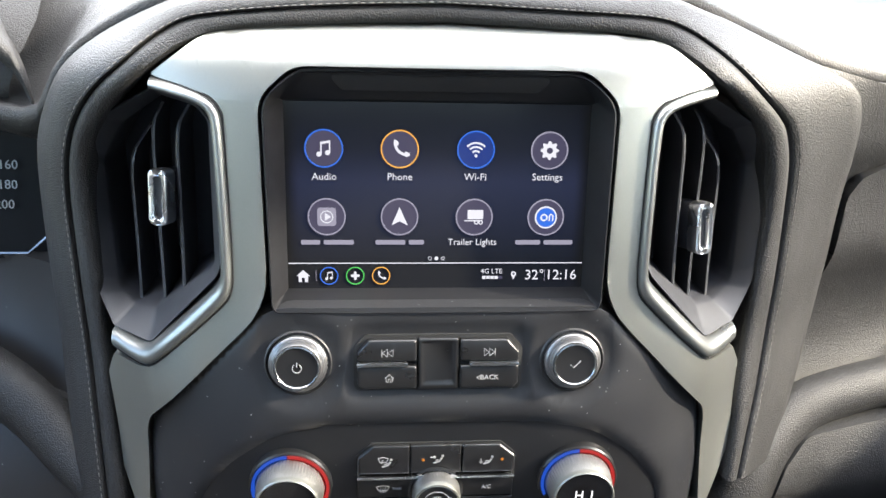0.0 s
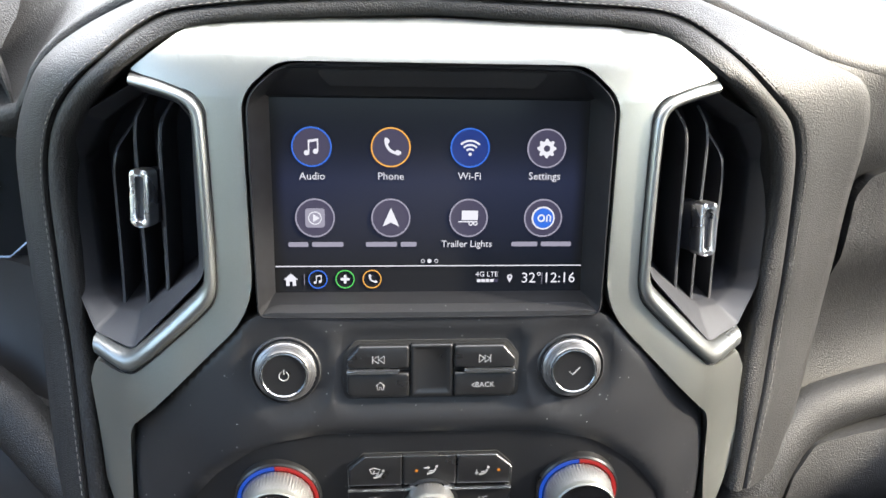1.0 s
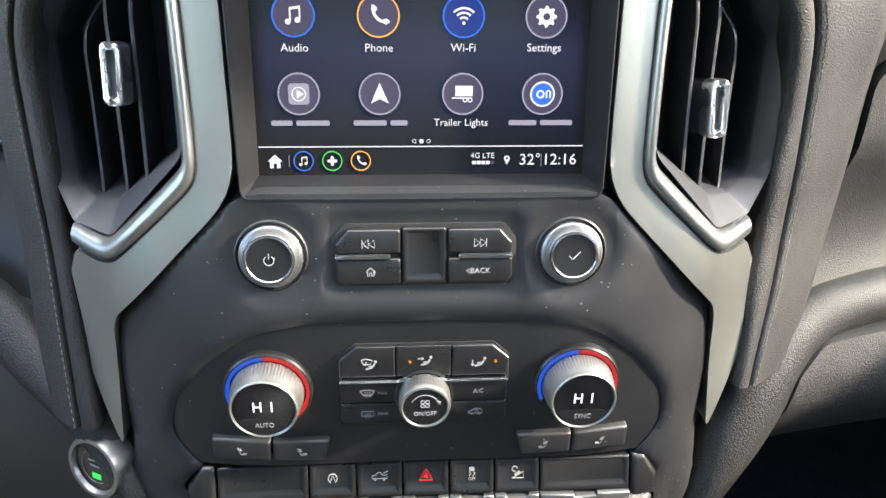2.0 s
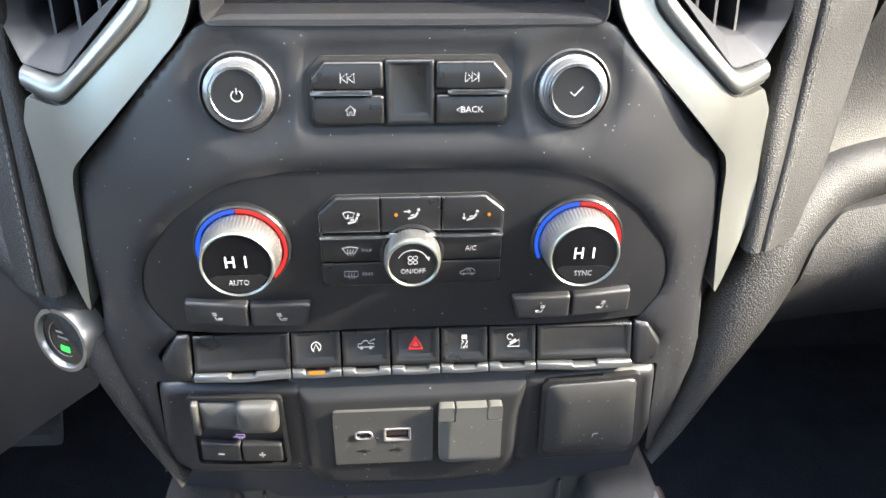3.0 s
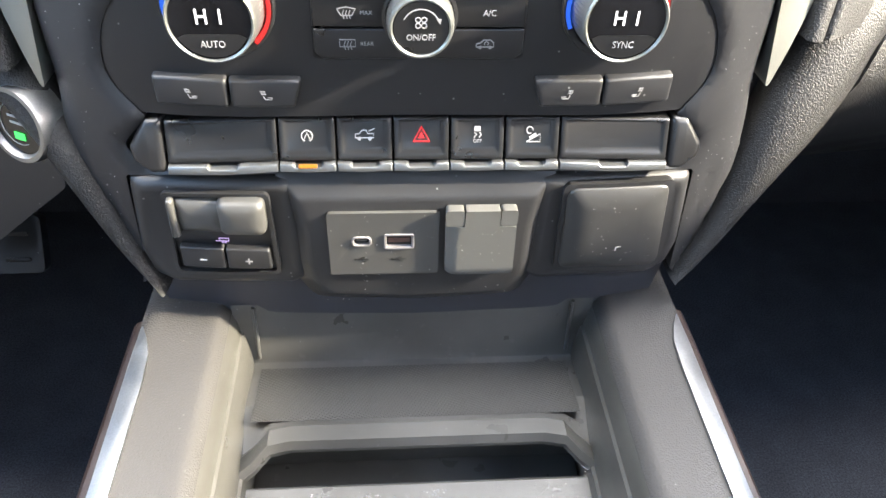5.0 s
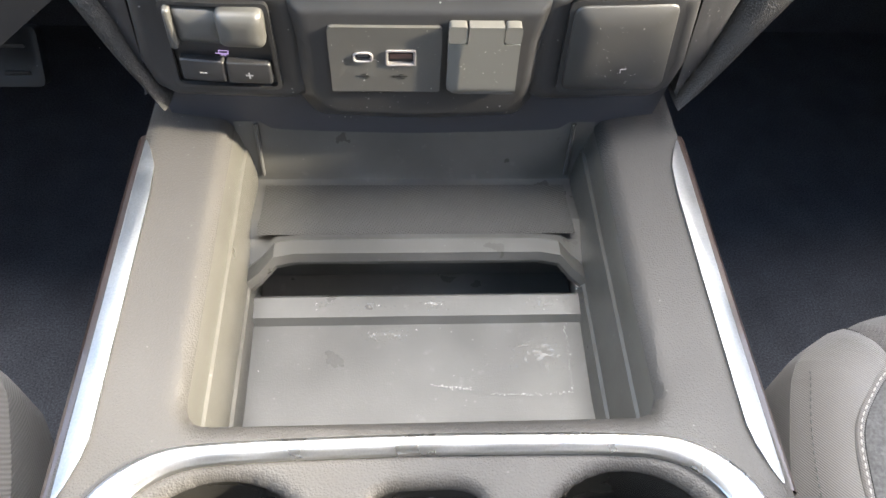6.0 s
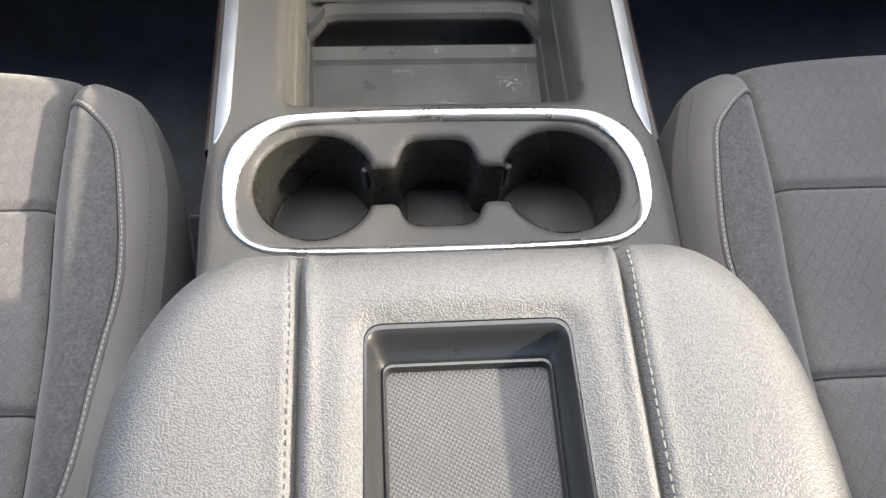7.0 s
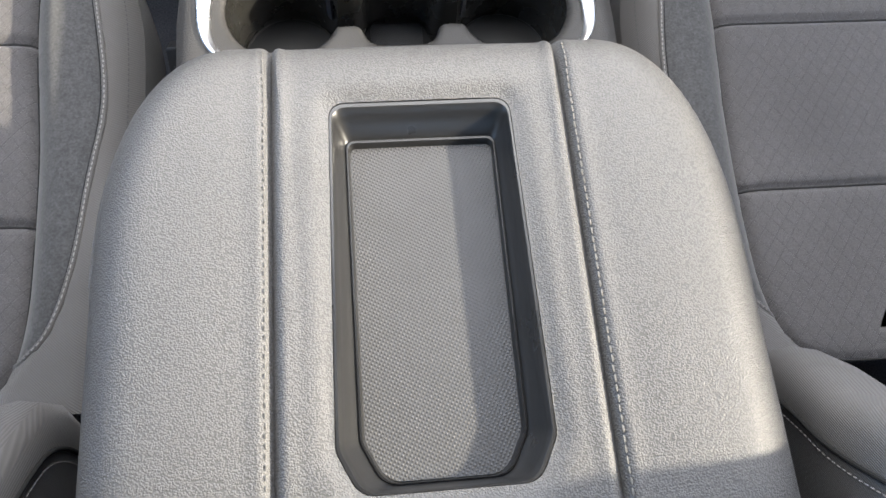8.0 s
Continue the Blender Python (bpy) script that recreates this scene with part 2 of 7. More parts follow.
# ---------- building helpers ----------
def world_of(ob):
    m = ob.matrix_basis.copy()
    while ob.parent:
        m = ob.parent.matrix_basis @ ob.matrix_parent_inverse @ m
        ob = ob.parent
    return m


def thing(name, label, category, at=(0, 0, 0), group="", kind=""):
    e = new(name)
    e.location = at
    e.empty_display_size = 0.02
    return tagged(e, label, category, group, kind)


def part(name, bm, mat, parent=None, label="", angle=35):
    """One bmesh, in world coordinates, as one mesh object under a thing or a part."""
    bmesh.ops.recalc_face_normals(bm, faces=bm.faces[:])
    me = bpy.data.meshes.new(name)
    bm.to_mesh(me)
    bm.free()
    me.materials.append(mat)
    me.polygons.foreach_set("use_smooth", [True] * len(me.polygons))
    me.set_sharp_from_angle(angle=radians(angle))
    ob = new(name, me)
    if parent:
        ob.parent = parent
        ob.matrix_parent_inverse = Matrix.Translation(-world_of(parent).translation)
    return tagged(ob, label)


def rpoly(pts, r=0.004, n=4):
    """A polygon with rounded corners; r is one radius, or one for each corner."""
    out, k = [], len(pts)
    rs = r if isinstance(r, (list, tuple)) else [r] * k
    for i in range(k):
        p, a, c = Vector(pts[i]), Vector(pts[i - 1]), Vector(pts[(i + 1) % k])
        u, v = (a - p), (c - p)
        if rs[i] <= 0:
            out.append(tuple(p))
            continue
        half = u.angle(v) / 2
        d = min(rs[i] / max(math.tan(half), 0.05), u.length * 0.49, v.length * 0.49)
        s, e = p + u.normalized() * d, p + v.normalized() * d
        for j in range(n + 1):
            t = j / n
            out.append(tuple(s * (1 - t) ** 2 + p * 2 * t * (1 - t) + e * t * t))
    return out


def rect(x0, z0, x1, z1, r=0.002, n=3):
    return rpoly([(x0, z0), (x1, z0), (x1, z1), (x0, z1)], r, n)


def circle(cx, cz, r, n=40):
    return [(cx + r * math.cos(2 * math.pi * i / n), cz + r * math.sin(2 * math.pi * i / n)) for i in range(n)]


def mirror(pts):
    return [(-x, z) for x, z in reversed(pts)]


def both(pts):
    """A symmetric outline from its right half, which runs from the top middle down to the bottom middle."""
    return pts + [(-x, z) for x, z in reversed(pts) if abs(x) > 1e-6]


def table(v, rows):
    return float(np.interp(v, [r[0] for r in rows], [r[1] for r in rows]))


FACE_Y = [(0.40, 0.706), (0.50, 0.705), (0.56, 0.703), (0.61, 0.702), (0.65, 0.705), (0.69, 0.712), (0.72, 0.718), (0.842, 0.738), (0.868, 0.770), (0.90, 0.778), (1.0, 0.80)]
WRAP = [(0, 0), (0.09, 0), (0.13, 0.008), (0.155, 0.018), (0.2, 0.055), (0.215, 0.068), (0.255, 0.09), (0.29, 0.112), (0.4, 0.15), (0.8, 0.24)]
WRAP_BY_HEIGHT = [(0.40, 0.5), (0.51, 0.5), (0.56, 0.66), (0.605, 0.92), (0.66, 1.1), (0.75, 1.0), (0.84, 0.75), (0.9, 0.7)]


def face_y(x, z):
    """How far ahead the dashboard's face lies: it leans back, and wraps away to both sides."""
    y = 0.0
    for k in (-1.0, -0.75, -0.5, -0.25, 0.0, 0.25, 0.5, 0.75, 1.0):
        y += table(z + 0.012 * k, FACE_Y) + table(abs(x + 0.02 * k), WRAP) * table(z + 0.02 * k, WRAP_BY_HEIGHT)
    return y / 9


def on(x, z, off=0.0):
    return Vector((x, face_y(x, z) + off, z))


def level(z0):
    """Places on a level at height z0: u is x, v is y, and off goes down."""
    return lambda u, v, off=0.0: Vector((u, v, z0 - off))


def local(m):
    return lambda u, v, off=0.0: m @ Vector((u, off, v))


def plate(loops, front, back, bevel=0.0, step=0.0, place=on, seg=2, cuts=()):
    """A panel from an outline and its holes, laid on a curved face; front and back are its depths, bevel rounds the front edges; cuts are extra rows across."""
    bm = bmesh.new()
    edges = []
    for loop in loops:
        vs = [bm.verts.new((u, v, 0)) for u, v in loop]
        edges += [bm.edges.new((vs[i], vs[(i + 1) % len(vs)])) for i in range(len(vs))]
    bmesh.ops.triangle_fill(bm, use_beauty=True, edges=edges)
    if step:
        for axis in (0, 1):
            vals = [v.co[axis] for v in bm.verts]
            c = math.ceil(min(vals) / step) * step
            no = (1, 0, 0) if axis == 0 else (0, 1, 0)
            while c < max(vals):
                bmesh.ops.bisect_plane(bm, geom=bm.verts[:] + bm.edges[:] + bm.faces[:], dist=1e-6, plane_co=(c, 0, 0) if axis == 0 else (0, c, 0), plane_no=no)
                c += step
    for c in cuts:
        bmesh.ops.bisect_plane(bm, geom=bm.verts[:] + bm.edges[:] + bm.faces[:], dist=1e-6, plane_co=(0, c, 0), plane_no=(0, 1, 0))
    if back is None:
        for v in bm.verts:
            v.co = place(v.co.x, v.co.y, front)
        return bm
    got = bmesh.ops.extrude_face_region(bm, geom=bm.faces[:])["geom"]
    fronts = {g for g in got if isinstance(g, bmesh.types.BMFace)}
    top = {v for f in fronts for v in f.verts}
    rim = [e for e in bm.edges if len(e.link_faces) == 2 and (e.link_faces[0] in fronts) != (e.link_faces[1] in fronts)]
    for v in bm.verts:
        v.co = place(v.co.x, v.co.y, front if v in top else back)
    if bevel:
        bmesh.ops.bevel(bm, geom=rim, offset=bevel, offset_type="OFFSET", segments=seg, profile=0.5, affect="EDGES", clamp_overlap=True)
    return bm


def shrunk(loop, d):
    """A loop drawn in by d on every side, about its middle."""
    us, vs = [p[0] for p in loop], [p[1] for p in loop]
    cu, cv, w, h = (min(us) + max(us)) / 2, (min(vs) + max(vs)) / 2, max(us) - min(us), max(vs) - min(vs)
    return [(cu + (u - cu) * (1 - 2 * d / w), cv + (v - cv) * (1 - 2 * d / h)) for u, v in loop]


def domed(loop, steps, place=on, hole=None):
    """A cap over an outline: steps are (inset, depth) rows from its foot to its top; the last row is closed, or runs on to the rows of a hole of as many points."""
    rings = [[place(u, v, off) for u, v in (shrunk(loop, d) if d else loop)] for d, off in steps]
    if hole:
        rings += [[place(u, v, off) for u, v in hole[0]] for off in hole[1]]
    bm = loft(rings, closed=True)
    if not hole:
        bm.verts.ensure_lookup_table()
        bmesh.ops.triangulate(bm, faces=[bm.faces.new(bm.verts[-len(loop):])])
    return bm


def lathe(profile, m, n=48, knurl=0.0, rows=()):
    """A turned shape: (radius, depth) pairs round the local y axis, which points into the dashboard. rows: profile rows that are knurled."""
    bm = bmesh.new()
    rings = []
    for k, (r, y) in enumerate(profile):
        if r <= 1e-6:
            rings.append([bm.verts.new(m @ Vector((0, y, 0)))])
            continue
        ring = []
        for i in range(n):
            rr = r - (knurl if k in rows and i % 2 else 0)
            a = 2 * math.pi * i / n
            ring.append(bm.verts.new(m @ Vector((rr * math.cos(a), y, rr * math.sin(a)))))
        rings.append(ring)
    for a, c in zip(rings, rings[1:]):
        for i in range(n):
            q = [a[i % len(a)], a[(i + 1) % len(a)], c[(i + 1) % len(c)], c[i % len(c)]]
            q = list(dict.fromkeys(q))
            if len(q) > 2:
                bm.faces.new(q)
    return bm


def loft(curves, closed=False):
    bm = bmesh.new()
    rows = [[bm.verts.new(p) for p in c] for c in curves]
    for a, c in zip(rows, rows[1:]):
        for i in range(len(a) - (0 if closed else 1)):
            j = (i + 1) % len(a)
            bm.faces.new((a[i], a[j], c[j], c[i]))
    return bm


def smooth_line(pts, n, rounds=2):
    """A polyline with its corners cut, resampled to n points."""
    p = [np.array(q, float) for q in pts]
    for _ in range(rounds):
        q = [p[0]]
        for a, c in zip(p, p[1:]):
            q += [a * 0.75 + c * 0.25, a * 0.25 + c * 0.75]
        p = q + [p[-1]]
    d = np.concatenate([[0], np.cumsum([np.linalg.norm(c - a) for a, c in zip(p, p[1:])])])
    s = np.linspace(0, d[-1], n)
    return [tuple(np.interp(v, d, [q[k] for q in p]) for k in range(len(p[0]))) for v in s]


def tube(path, r, sides=8, closed=False, bm=None):
    bm = bm or bmesh.new()
    path = [Vector(p) for p in path]
    n = len(path)
    rings = []
    for i, p in enumerate(path):
        a = path[(i - 1) % n] if closed or i else path[0]
        c = path[(i + 1) % n] if closed or i < n - 1 else path[-1]
        t = (c - a).normalized()
        u = t.cross(Vector((0.31, 0.17, 0.93))).normalized()
        w = t.cross(u)
        rings.append([bm.verts.new(p + (u * math.cos(2 * math.pi * k / sides) + w * math.sin(2 * math.pi * k / sides)) * r) for k in range(sides)])
    for i in range(n if closed else n - 1):
        a, c = rings[i], rings[(i + 1) % n]
        for k in range(sides):
            bm.faces.new((a[k], a[(k + 1) % sides], c[(k + 1) % sides], c[k]))
    if not closed:
        bm.faces.new(rings[0])
        bm.faces.new(list(reversed(rings[-1])))
    return bm


def stitches(path, length=0.0036, gap=0.0020, r=0.0006, wander=0.0):
    """Single stitches along a line, as small spindles."""
    p = [np.array(q, float) for q in path]
    d = np.concatenate([[0], np.cumsum([np.linalg.norm(c - a) for a, c in zip(p, p[1:])])])
    at = lambda s: Vector([float(np.interp(s, d, [q[k] for q in p])) for k in range(3)])
    bm = bmesh.new()
    s = 0.0
    rng = random.Random(len(path))
    while s + length < d[-1]:
        a, c = at(s), at(s + length)
        t = (c - a).normalized()
        u = t.cross(Vector((0.2, -0.7, 0.68))).normalized()
        w = t.cross(u)
        off = (u * rng.uniform(-1, 1) + w * rng.uniform(-1, 1)) * wander
        rings = []
        for f, k in ((0.0, 0.45), (0.25, 1.0), (0.75, 1.0), (1.0, 0.45)):
            q = a.lerp(c, f) + off
            rings.append([bm.verts.new(q + (u * math.cos(x) + w * math.sin(x)) * r * k) for x in (0, 1.257, 2.513, 3.77, 5.027)])
        for x, y in zip(rings, rings[1:]):
            for k in range(5):
                bm.faces.new((x[k], x[(k + 1) % 5], y[(k + 1) % 5], y[k]))
        bm.faces.new(rings[0])
        bm.faces.new(rings[-1][::-1])
        s += length + gap
    return bm


def words(text, size, m, depth=0.0002, align="CENTER", wide=1.0):
    """Raised lettering: the built-in font, laid in the local x-z plane and facing -y."""
    cu = bpy.data.curves.new("lettering", "FONT")
    cu.body, cu.size, cu.extrude, cu.align_x, cu.align_y, cu.resolution_u = text, size, depth, align, "CENTER", 2
    ob = bpy.data.objects.new("lettering", cu)
    scene.collection.objects.link(ob)
    bpy.context.view_layer.update()
    me = bpy.data.meshes.new_from_object(ob)
    bm = bmesh.new()
    bm.from_mesh(me)
    bpy.data.objects.remove(ob)
    bpy.data.curves.remove(cu)
    bpy.data.meshes.remove(me)
    bm.transform(m @ pose(0, 0, 0, 90, 0, 0) @ Matrix.Diagonal((wide, 1, 1, 1)))
    return bm


def flat(loops, place, off=-0.0004, thick=0.0004, bm=None):
    """Thin printed shapes, all in one mesh: each loop is filled by itself."""
    bm = bm or bmesh.new()
    for loop in loops:
        vs = [bm.verts.new(place(u, v, off)) for u, v in loop]
        f = bm.faces.new(vs)
        got = bmesh.ops.extrude_face_region(bm, geom=[f])["geom"]
        d = place(0, 0, off - thick) - place(0, 0, off)
        bmesh.ops.translate(bm, verts=[g for g in got if isinstance(g, bmesh.types.BMVert)], vec=d)
    bmesh.ops.triangulate(bm, faces=[f for f in bm.faces if len(f.verts) > 4])
    return bm


def annulus(cx, cz, r0, r1, a0=0.0, a1=360.0, n=40):
    full = a1 - a0 >= 360
    a = [radians(a0 + (a1 - a0) * i / n) for i in range(n if full else n + 1)]
    return [(cx + r1 * math.cos(t), cz + r1 * math.sin(t)) for t in a], [(cx + r0 * math.cos(t), cz + r0 * math.sin(t)) for t in a]


def ring_flat(cx, cz, r0, r1, place, off, thick=0.0006, a0=0.0, a1=360.0, n=40, bm=None):
    bm = bm or bmesh.new()
    o, i = annulus(cx, cz, r0, r1, a0, a1, n)
    full = a1 - a0 >= 360
    A = [[bm.verts.new(place(u, v, d)) for u, v in c] for c, d in ((o, off + thick), (o, off), (i, off), (i, off + thick))]
    for p, q in zip(A, A[1:]):
        for k in range(len(p) - (0 if full else 1)):
            j = (k + 1) % len(p)
            bm.faces.new((p[k], p[j], q[j], q[k]))
    return bm


def stroke(pts, w):
    """A line of that width as a closed loop."""
    p = [Vector(q) for q in pts]
    left, right = [], []
    for i, q in enumerate(p):
        t = (p[min(i + 1, len(p) - 1)] - p[max(i - 1, 0)]).normalized()
        nrm = Vector((-t.y, t.x)) * w / 2
        left.append(tuple(q + nrm))
        right.append(tuple(q - nrm))
    return left + right[::-1]


def line_distance(p, loop):
    a, c = loop, np.roll(loop, -1, axis=0)
    d = c - a
    t = np.clip(((p - a) * d).sum(1) / np.maximum((d * d).sum(1), 1e-12), 0, 1)
    return float(np.sqrt(((a + d * t[:, None] - p) ** 2).sum(1)).min())


def smoothstep(lo, hi, v):
    t = min(1.0, max(0.0, (v - lo) / (hi - lo)))
    return t * t * (3 - 2 * t)


def move(pts, dx, dz, s=1.0):
    return [(dx + s * x, dz + s * z) for x, z in pts]


def facing(x, z, off=0.0, lean=None):
    """The pose of something set into the dashboard's face at (x, z)."""
    if lean is None:
        lean = math.degrees(math.atan2(face_y(x, z + 0.01) - face_y(x, z - 0.01), 0.02))
    return pose(x, face_y(x, z) + off, z, -lean, 0, 0)

# ---------- cabin shell ----------
def box(x0, y0, z0, x1, y1, z1, bevel=0.0, bm=None):
    bm = bm or bmesh.new()
    got = bmesh.ops.create_cube(bm, size=1.0, matrix=Matrix.Translation(((x0 + x1) / 2, (y0 + y1) / 2, (z0 + z1) / 2)) @ Matrix.Diagonal((x1 - x0, y1 - y0, z1 - z0, 1)))
    if bevel:
        es = list({e for v in got["verts"] for e in v.link_edges})
        bmesh.ops.bevel(bm, geom=es, offset=bevel, offset_type="OFFSET", segments=2, profile=0.5, affect="EDGES")
    return bm


def structure(name, bm, mat, label, category):
    return tagged(part(name, bm, mat), label, category, kind="structure")


def beam(a, c, w, h):
    """A straight bar from a to c."""
    a, c = Vector(a), Vector(c)
    m = look(a, c)
    bm = bmesh.new()
    d = (c - a).length
    bmesh.ops.create_cube(bm, size=1.0, matrix=m @ Matrix.Translation((0, 0, -d / 2)) @ Matrix.Diagonal((w, h, d, 1)))
    bmesh.ops.bevel(bm, geom=bm.edges[:], offset=min(w, h) * 0.25, offset_type="OFFSET", segments=2, profile=0.5, affect="EDGES")
    return bm


structure("ground", box(-60, -60, -0.9, 60, 60, -0.7), material("pale_asphalt", (0.16, 0.16, 0.16), rough=0.9, vary=0.3, vary_scale=0.6, fine=0.2, fine_scale=40), "pale grey asphalt parking ground outside the truck", "ground")
structure("floor", box(-0.9, -1.5, -0.06, 0.9, 1.35, 0.0), CARPET, "black carpeted cabin floor", "floor")
structure("wall_front", box(-0.9, 1.35, -0.06, 0.9, 1.42, 0.80), CARPET, "black firewall behind the footwells", "wall")
structure("wall_rear", box(-0.9, -1.56, -0.06, 0.9, -1.5, 1.08), CARPET, "grey lined rear cabin wall", "wall")
for s, side in ((-1, "left"), (1, "right")):
    lo, hi = min(s * 0.84, s * 0.92), max(s * 0.84, s * 0.92)
    # out of view; the right sill's height and step are set to shape the sunlight
    wall = box(lo, -1.5, -0.06, hi, 0.58, 0.875 if s > 0 else 0.77, 0.01)
    box(lo, 0.58, -0.06, hi, 1.35, 0.84 if s > 0 else 0.77, 0.01, wall)
    structure("wall_" + side, wall, SHELL, "grey cabin side with door panels below the windows", "wall")
    for k, (a, c, w) in enumerate((((s * 0.86, 1.30, 0.9), (s * 0.74, 0.42, 1.36), 0.09), ((s * 0.87, -0.42, 0.64), (s * 0.74, -0.46, 1.36), 0.12), ((s * 0.87, -1.42, 0.64), (s * 0.74, -1.36, 1.36), 0.14))):
        structure("trim", beam(a, c, w, 0.06), HEADLINER, "dark grey window pillar trim", "trim")
# out of view; its dark tone is picked to weaken bounced light
structure("ceiling", box(-0.80, -1.5, 1.35, 0.80, 0.44, 1.40, 0.02), HEADLINER, "dark grey cloth headliner", "ceiling")

# ---------- dashboard ----------
dashboard = thing("dashboard", "black grained dashboard with stitched hood and satin silver trim", "dashboard", (0, 0.75, 0.45))
part("carrier", plate([both([(0, 0.875), (0.14, 0.868), (0.235, 0.80), (0.245, 0.60), (0.19, 0.43), (0, 0.40)])], 0.062, 0.10, step=0.03), PLASTIC_DARK, dashboard)

# black centre panel, open for the climate field and the switch row
OPENING = both([(0, 0.6460), (0.062, 0.6455), (0.096, 0.6385), (0.123, 0.6175), (0.1445, 0.590), (0.1485, 0.565), (0.1345, 0.5475), (0.1320, 0.5450), (0.1475, 0.5275), (0.1380, 0.5135), (0.070, 0.5185), (0, 0.5190)])
PANEL = both([(0, 0.7175), (0.0955, 0.7175), (0.1722, 0.6385), (0.1757, 0.628), (0.1785, 0.556), (0.184, 0.505), (0.172, 0.447), (0.160, 0.430), (0.1545, 0.436), (0.1500, 0.5105), (0.070, 0.5155), (0, 0.5158)])
half = [0.05, 0.06, 0.06, 0.06, 0.03, 0.03, 0.004, 0.004, 0.004, 0.01]
opening_radii = [0.01] + half + [0.01] + half[::-1]
half = [0.03, 0.04, 0.04, 0.05, 0.05, 0.02, 0.006, 0.003, 0.003, 0.01]
panel_radii = [0.01] + half + [0.003] + half[::-1]
OPENING_LOOP, PANEL_LOOP = rpoly(OPENING, opening_radii, 6), rpoly(PANEL, panel_radii, 6)
OPENING_NP, PANEL_NP = np.array(OPENING_LOOP), np.array(PANEL_LOOP)
BLOCK_DEPTH = 0.0026      # how deep the audio keys and knobs sit in their hollows


def panel_place(x, z, off=0.0):
    """The moulded panel: hollows round the knobs and the audio keys, a rolled lip into the climate field, and round outer flanks lower down."""
    p = np.array((x, z))
    knob = math.hypot(abs(x) - 0.0798, z - 0.6842)
    dish = smoothstep(0.0300, 0.0215, knob)
    bx, bz = max(0.0, abs(x) - 0.0440), max(0.0, abs(z - 0.6843) - 0.0125)
    dish = max(dish, smoothstep(0.0130, 0.0055, math.hypot(bx, bz)))
    lip = 0.0034 * max(0.0, 1 - line_distance(p, OPENING_NP) / 0.0085) ** 2 if z < 0.66 else 0.0
    low = smoothstep(0.600, 0.545, z)
    r = 0.003 + 0.019 * smoothstep(0.63, 0.565, z)
    d = min(line_distance(p, PANEL_NP), r) if abs(x) > 0.10 and (z > 0.545 or abs(x) > 0.160) else r
    flank = (0.0014 + 0.0086 * low) * (1 - math.sqrt(max(0.0, 1 - (1 - d / r) ** 2)))
    return on(x, z, off + BLOCK_DEPTH * dish + lip + flank)


bm = plate([PANEL_LOOP, OPENING_LOOP], 0.0, 0.016, bevel=0.0010, step=0.0045, seg=2, place=panel_place)
part("centre_panel", bm, PLASTIC, dashboard, "dusty matt black centre panel", angle=50)
part("slot_floor", plate([rpoly(both([(0, 0.553), (0.13, 0.553), (0.155, 0.527), (0.145, 0.511), (0, 0.516)]), 0.002, 2)], 0.016, 0.02, step=0.03), PLASTIC_DARK, dashboard)

# satin silver arch
SILVER_RIGHT_OUT = [(0, 0.8685), (0.085, 0.8665), (0.128, 0.862), (0.1575, 0.8405), (0.123, 0.832), (0.1165, 0.8245), (0.1165, 0.7305), (0.1705, 0.6705), (0.198, 0.6700), (0.2070, 0.655), (0.2085, 0.595), (0.1825, 0.549)]
SILVER_LEFT_OUT = SILVER_RIGHT_OUT[:9] + [(0.2040, 0.655), (0.1990, 0.592), (0.1815, 0.549)]
SILVER_RIGHT_IN = [(0.1765, 0.6285), (0.173, 0.6395), (0.0965, 0.7185), (0.0985, 0.8315), (0.080, 0.848), (0, 0.8495)]
arch = [(0, 0.8685)] + SILVER_RIGHT_OUT[1:] + SILVER_RIGHT_IN[:-1] + [(-x, z) for x, z in reversed(SILVER_RIGHT_IN[:-1])] + [(-x, z) for x, z in reversed(SILVER_LEFT_OUT[1:])]
radii = [0.02] + [0.05, 0.03, 0.001, 0.012, 0.03, 0.05, 0.03, 0.006, 0.01, 0.02, 0.002] + [0.04, 0.04, 0.05, 0.02, 0.02]
radii = radii + [0.02, 0.02, 0.05, 0.04, 0.04] + [0.002, 0.02, 0.01, 0.006, 0.03, 0.05, 0.03, 0.012, 0.001, 0.03, 0.05]


def pod(x, z):
    """How far the lower corners of the vents stand forward."""
    return 0.010 * smoothstep(0.120, 0.175, abs(x)) * math.exp(-((z - 0.672) / 0.045) ** 2)


def silver_place(x, z, off=0.0):
    """The arch bulges forward at its top and where it holds the vents."""
    crown = 0.006 * math.exp(-((z - 0.857) / 0.012) ** 2)
    return on(x, z, off - crown - pod(x, z))


part("silver_arch", plate([rpoly(arch, radii, 5)], -0.002, 0.02, bevel=0.0022, step=0.005, place=silver_place, seg=3), SILVER, dashboard, "satin silver arch round the screen")

# stitched hood round the arch
SEAM = [(-0.208, 0.560), (-0.2160, 0.63), (-0.2225, 0.70), (-0.2225, 0.77), (-0.2105, 0.808), (-0.1910, 0.8305), (-0.1720, 0.8455), (-0.1575, 0.8580), (-0.1430, 0.8670), (-0.1290, 0.8712), (-0.07, 0.8770), (0, 0.8795)]
SEAM_RIGHT = [(0, 0.8795), (0.07, 0.8770), (0.1180, 0.8752), (0.1355, 0.8715), (0.1530, 0.8625), (0.1695, 0.8510), (0.1905, 0.8335), (0.2120, 0.8180), (0.2230, 0.8070), (0.2335, 0.7796), (0.2400, 0.725), (0.2378, 0.668), (0.2310, 0.6315), (0.2225, 0.6047), (0.2130, 0.572)]
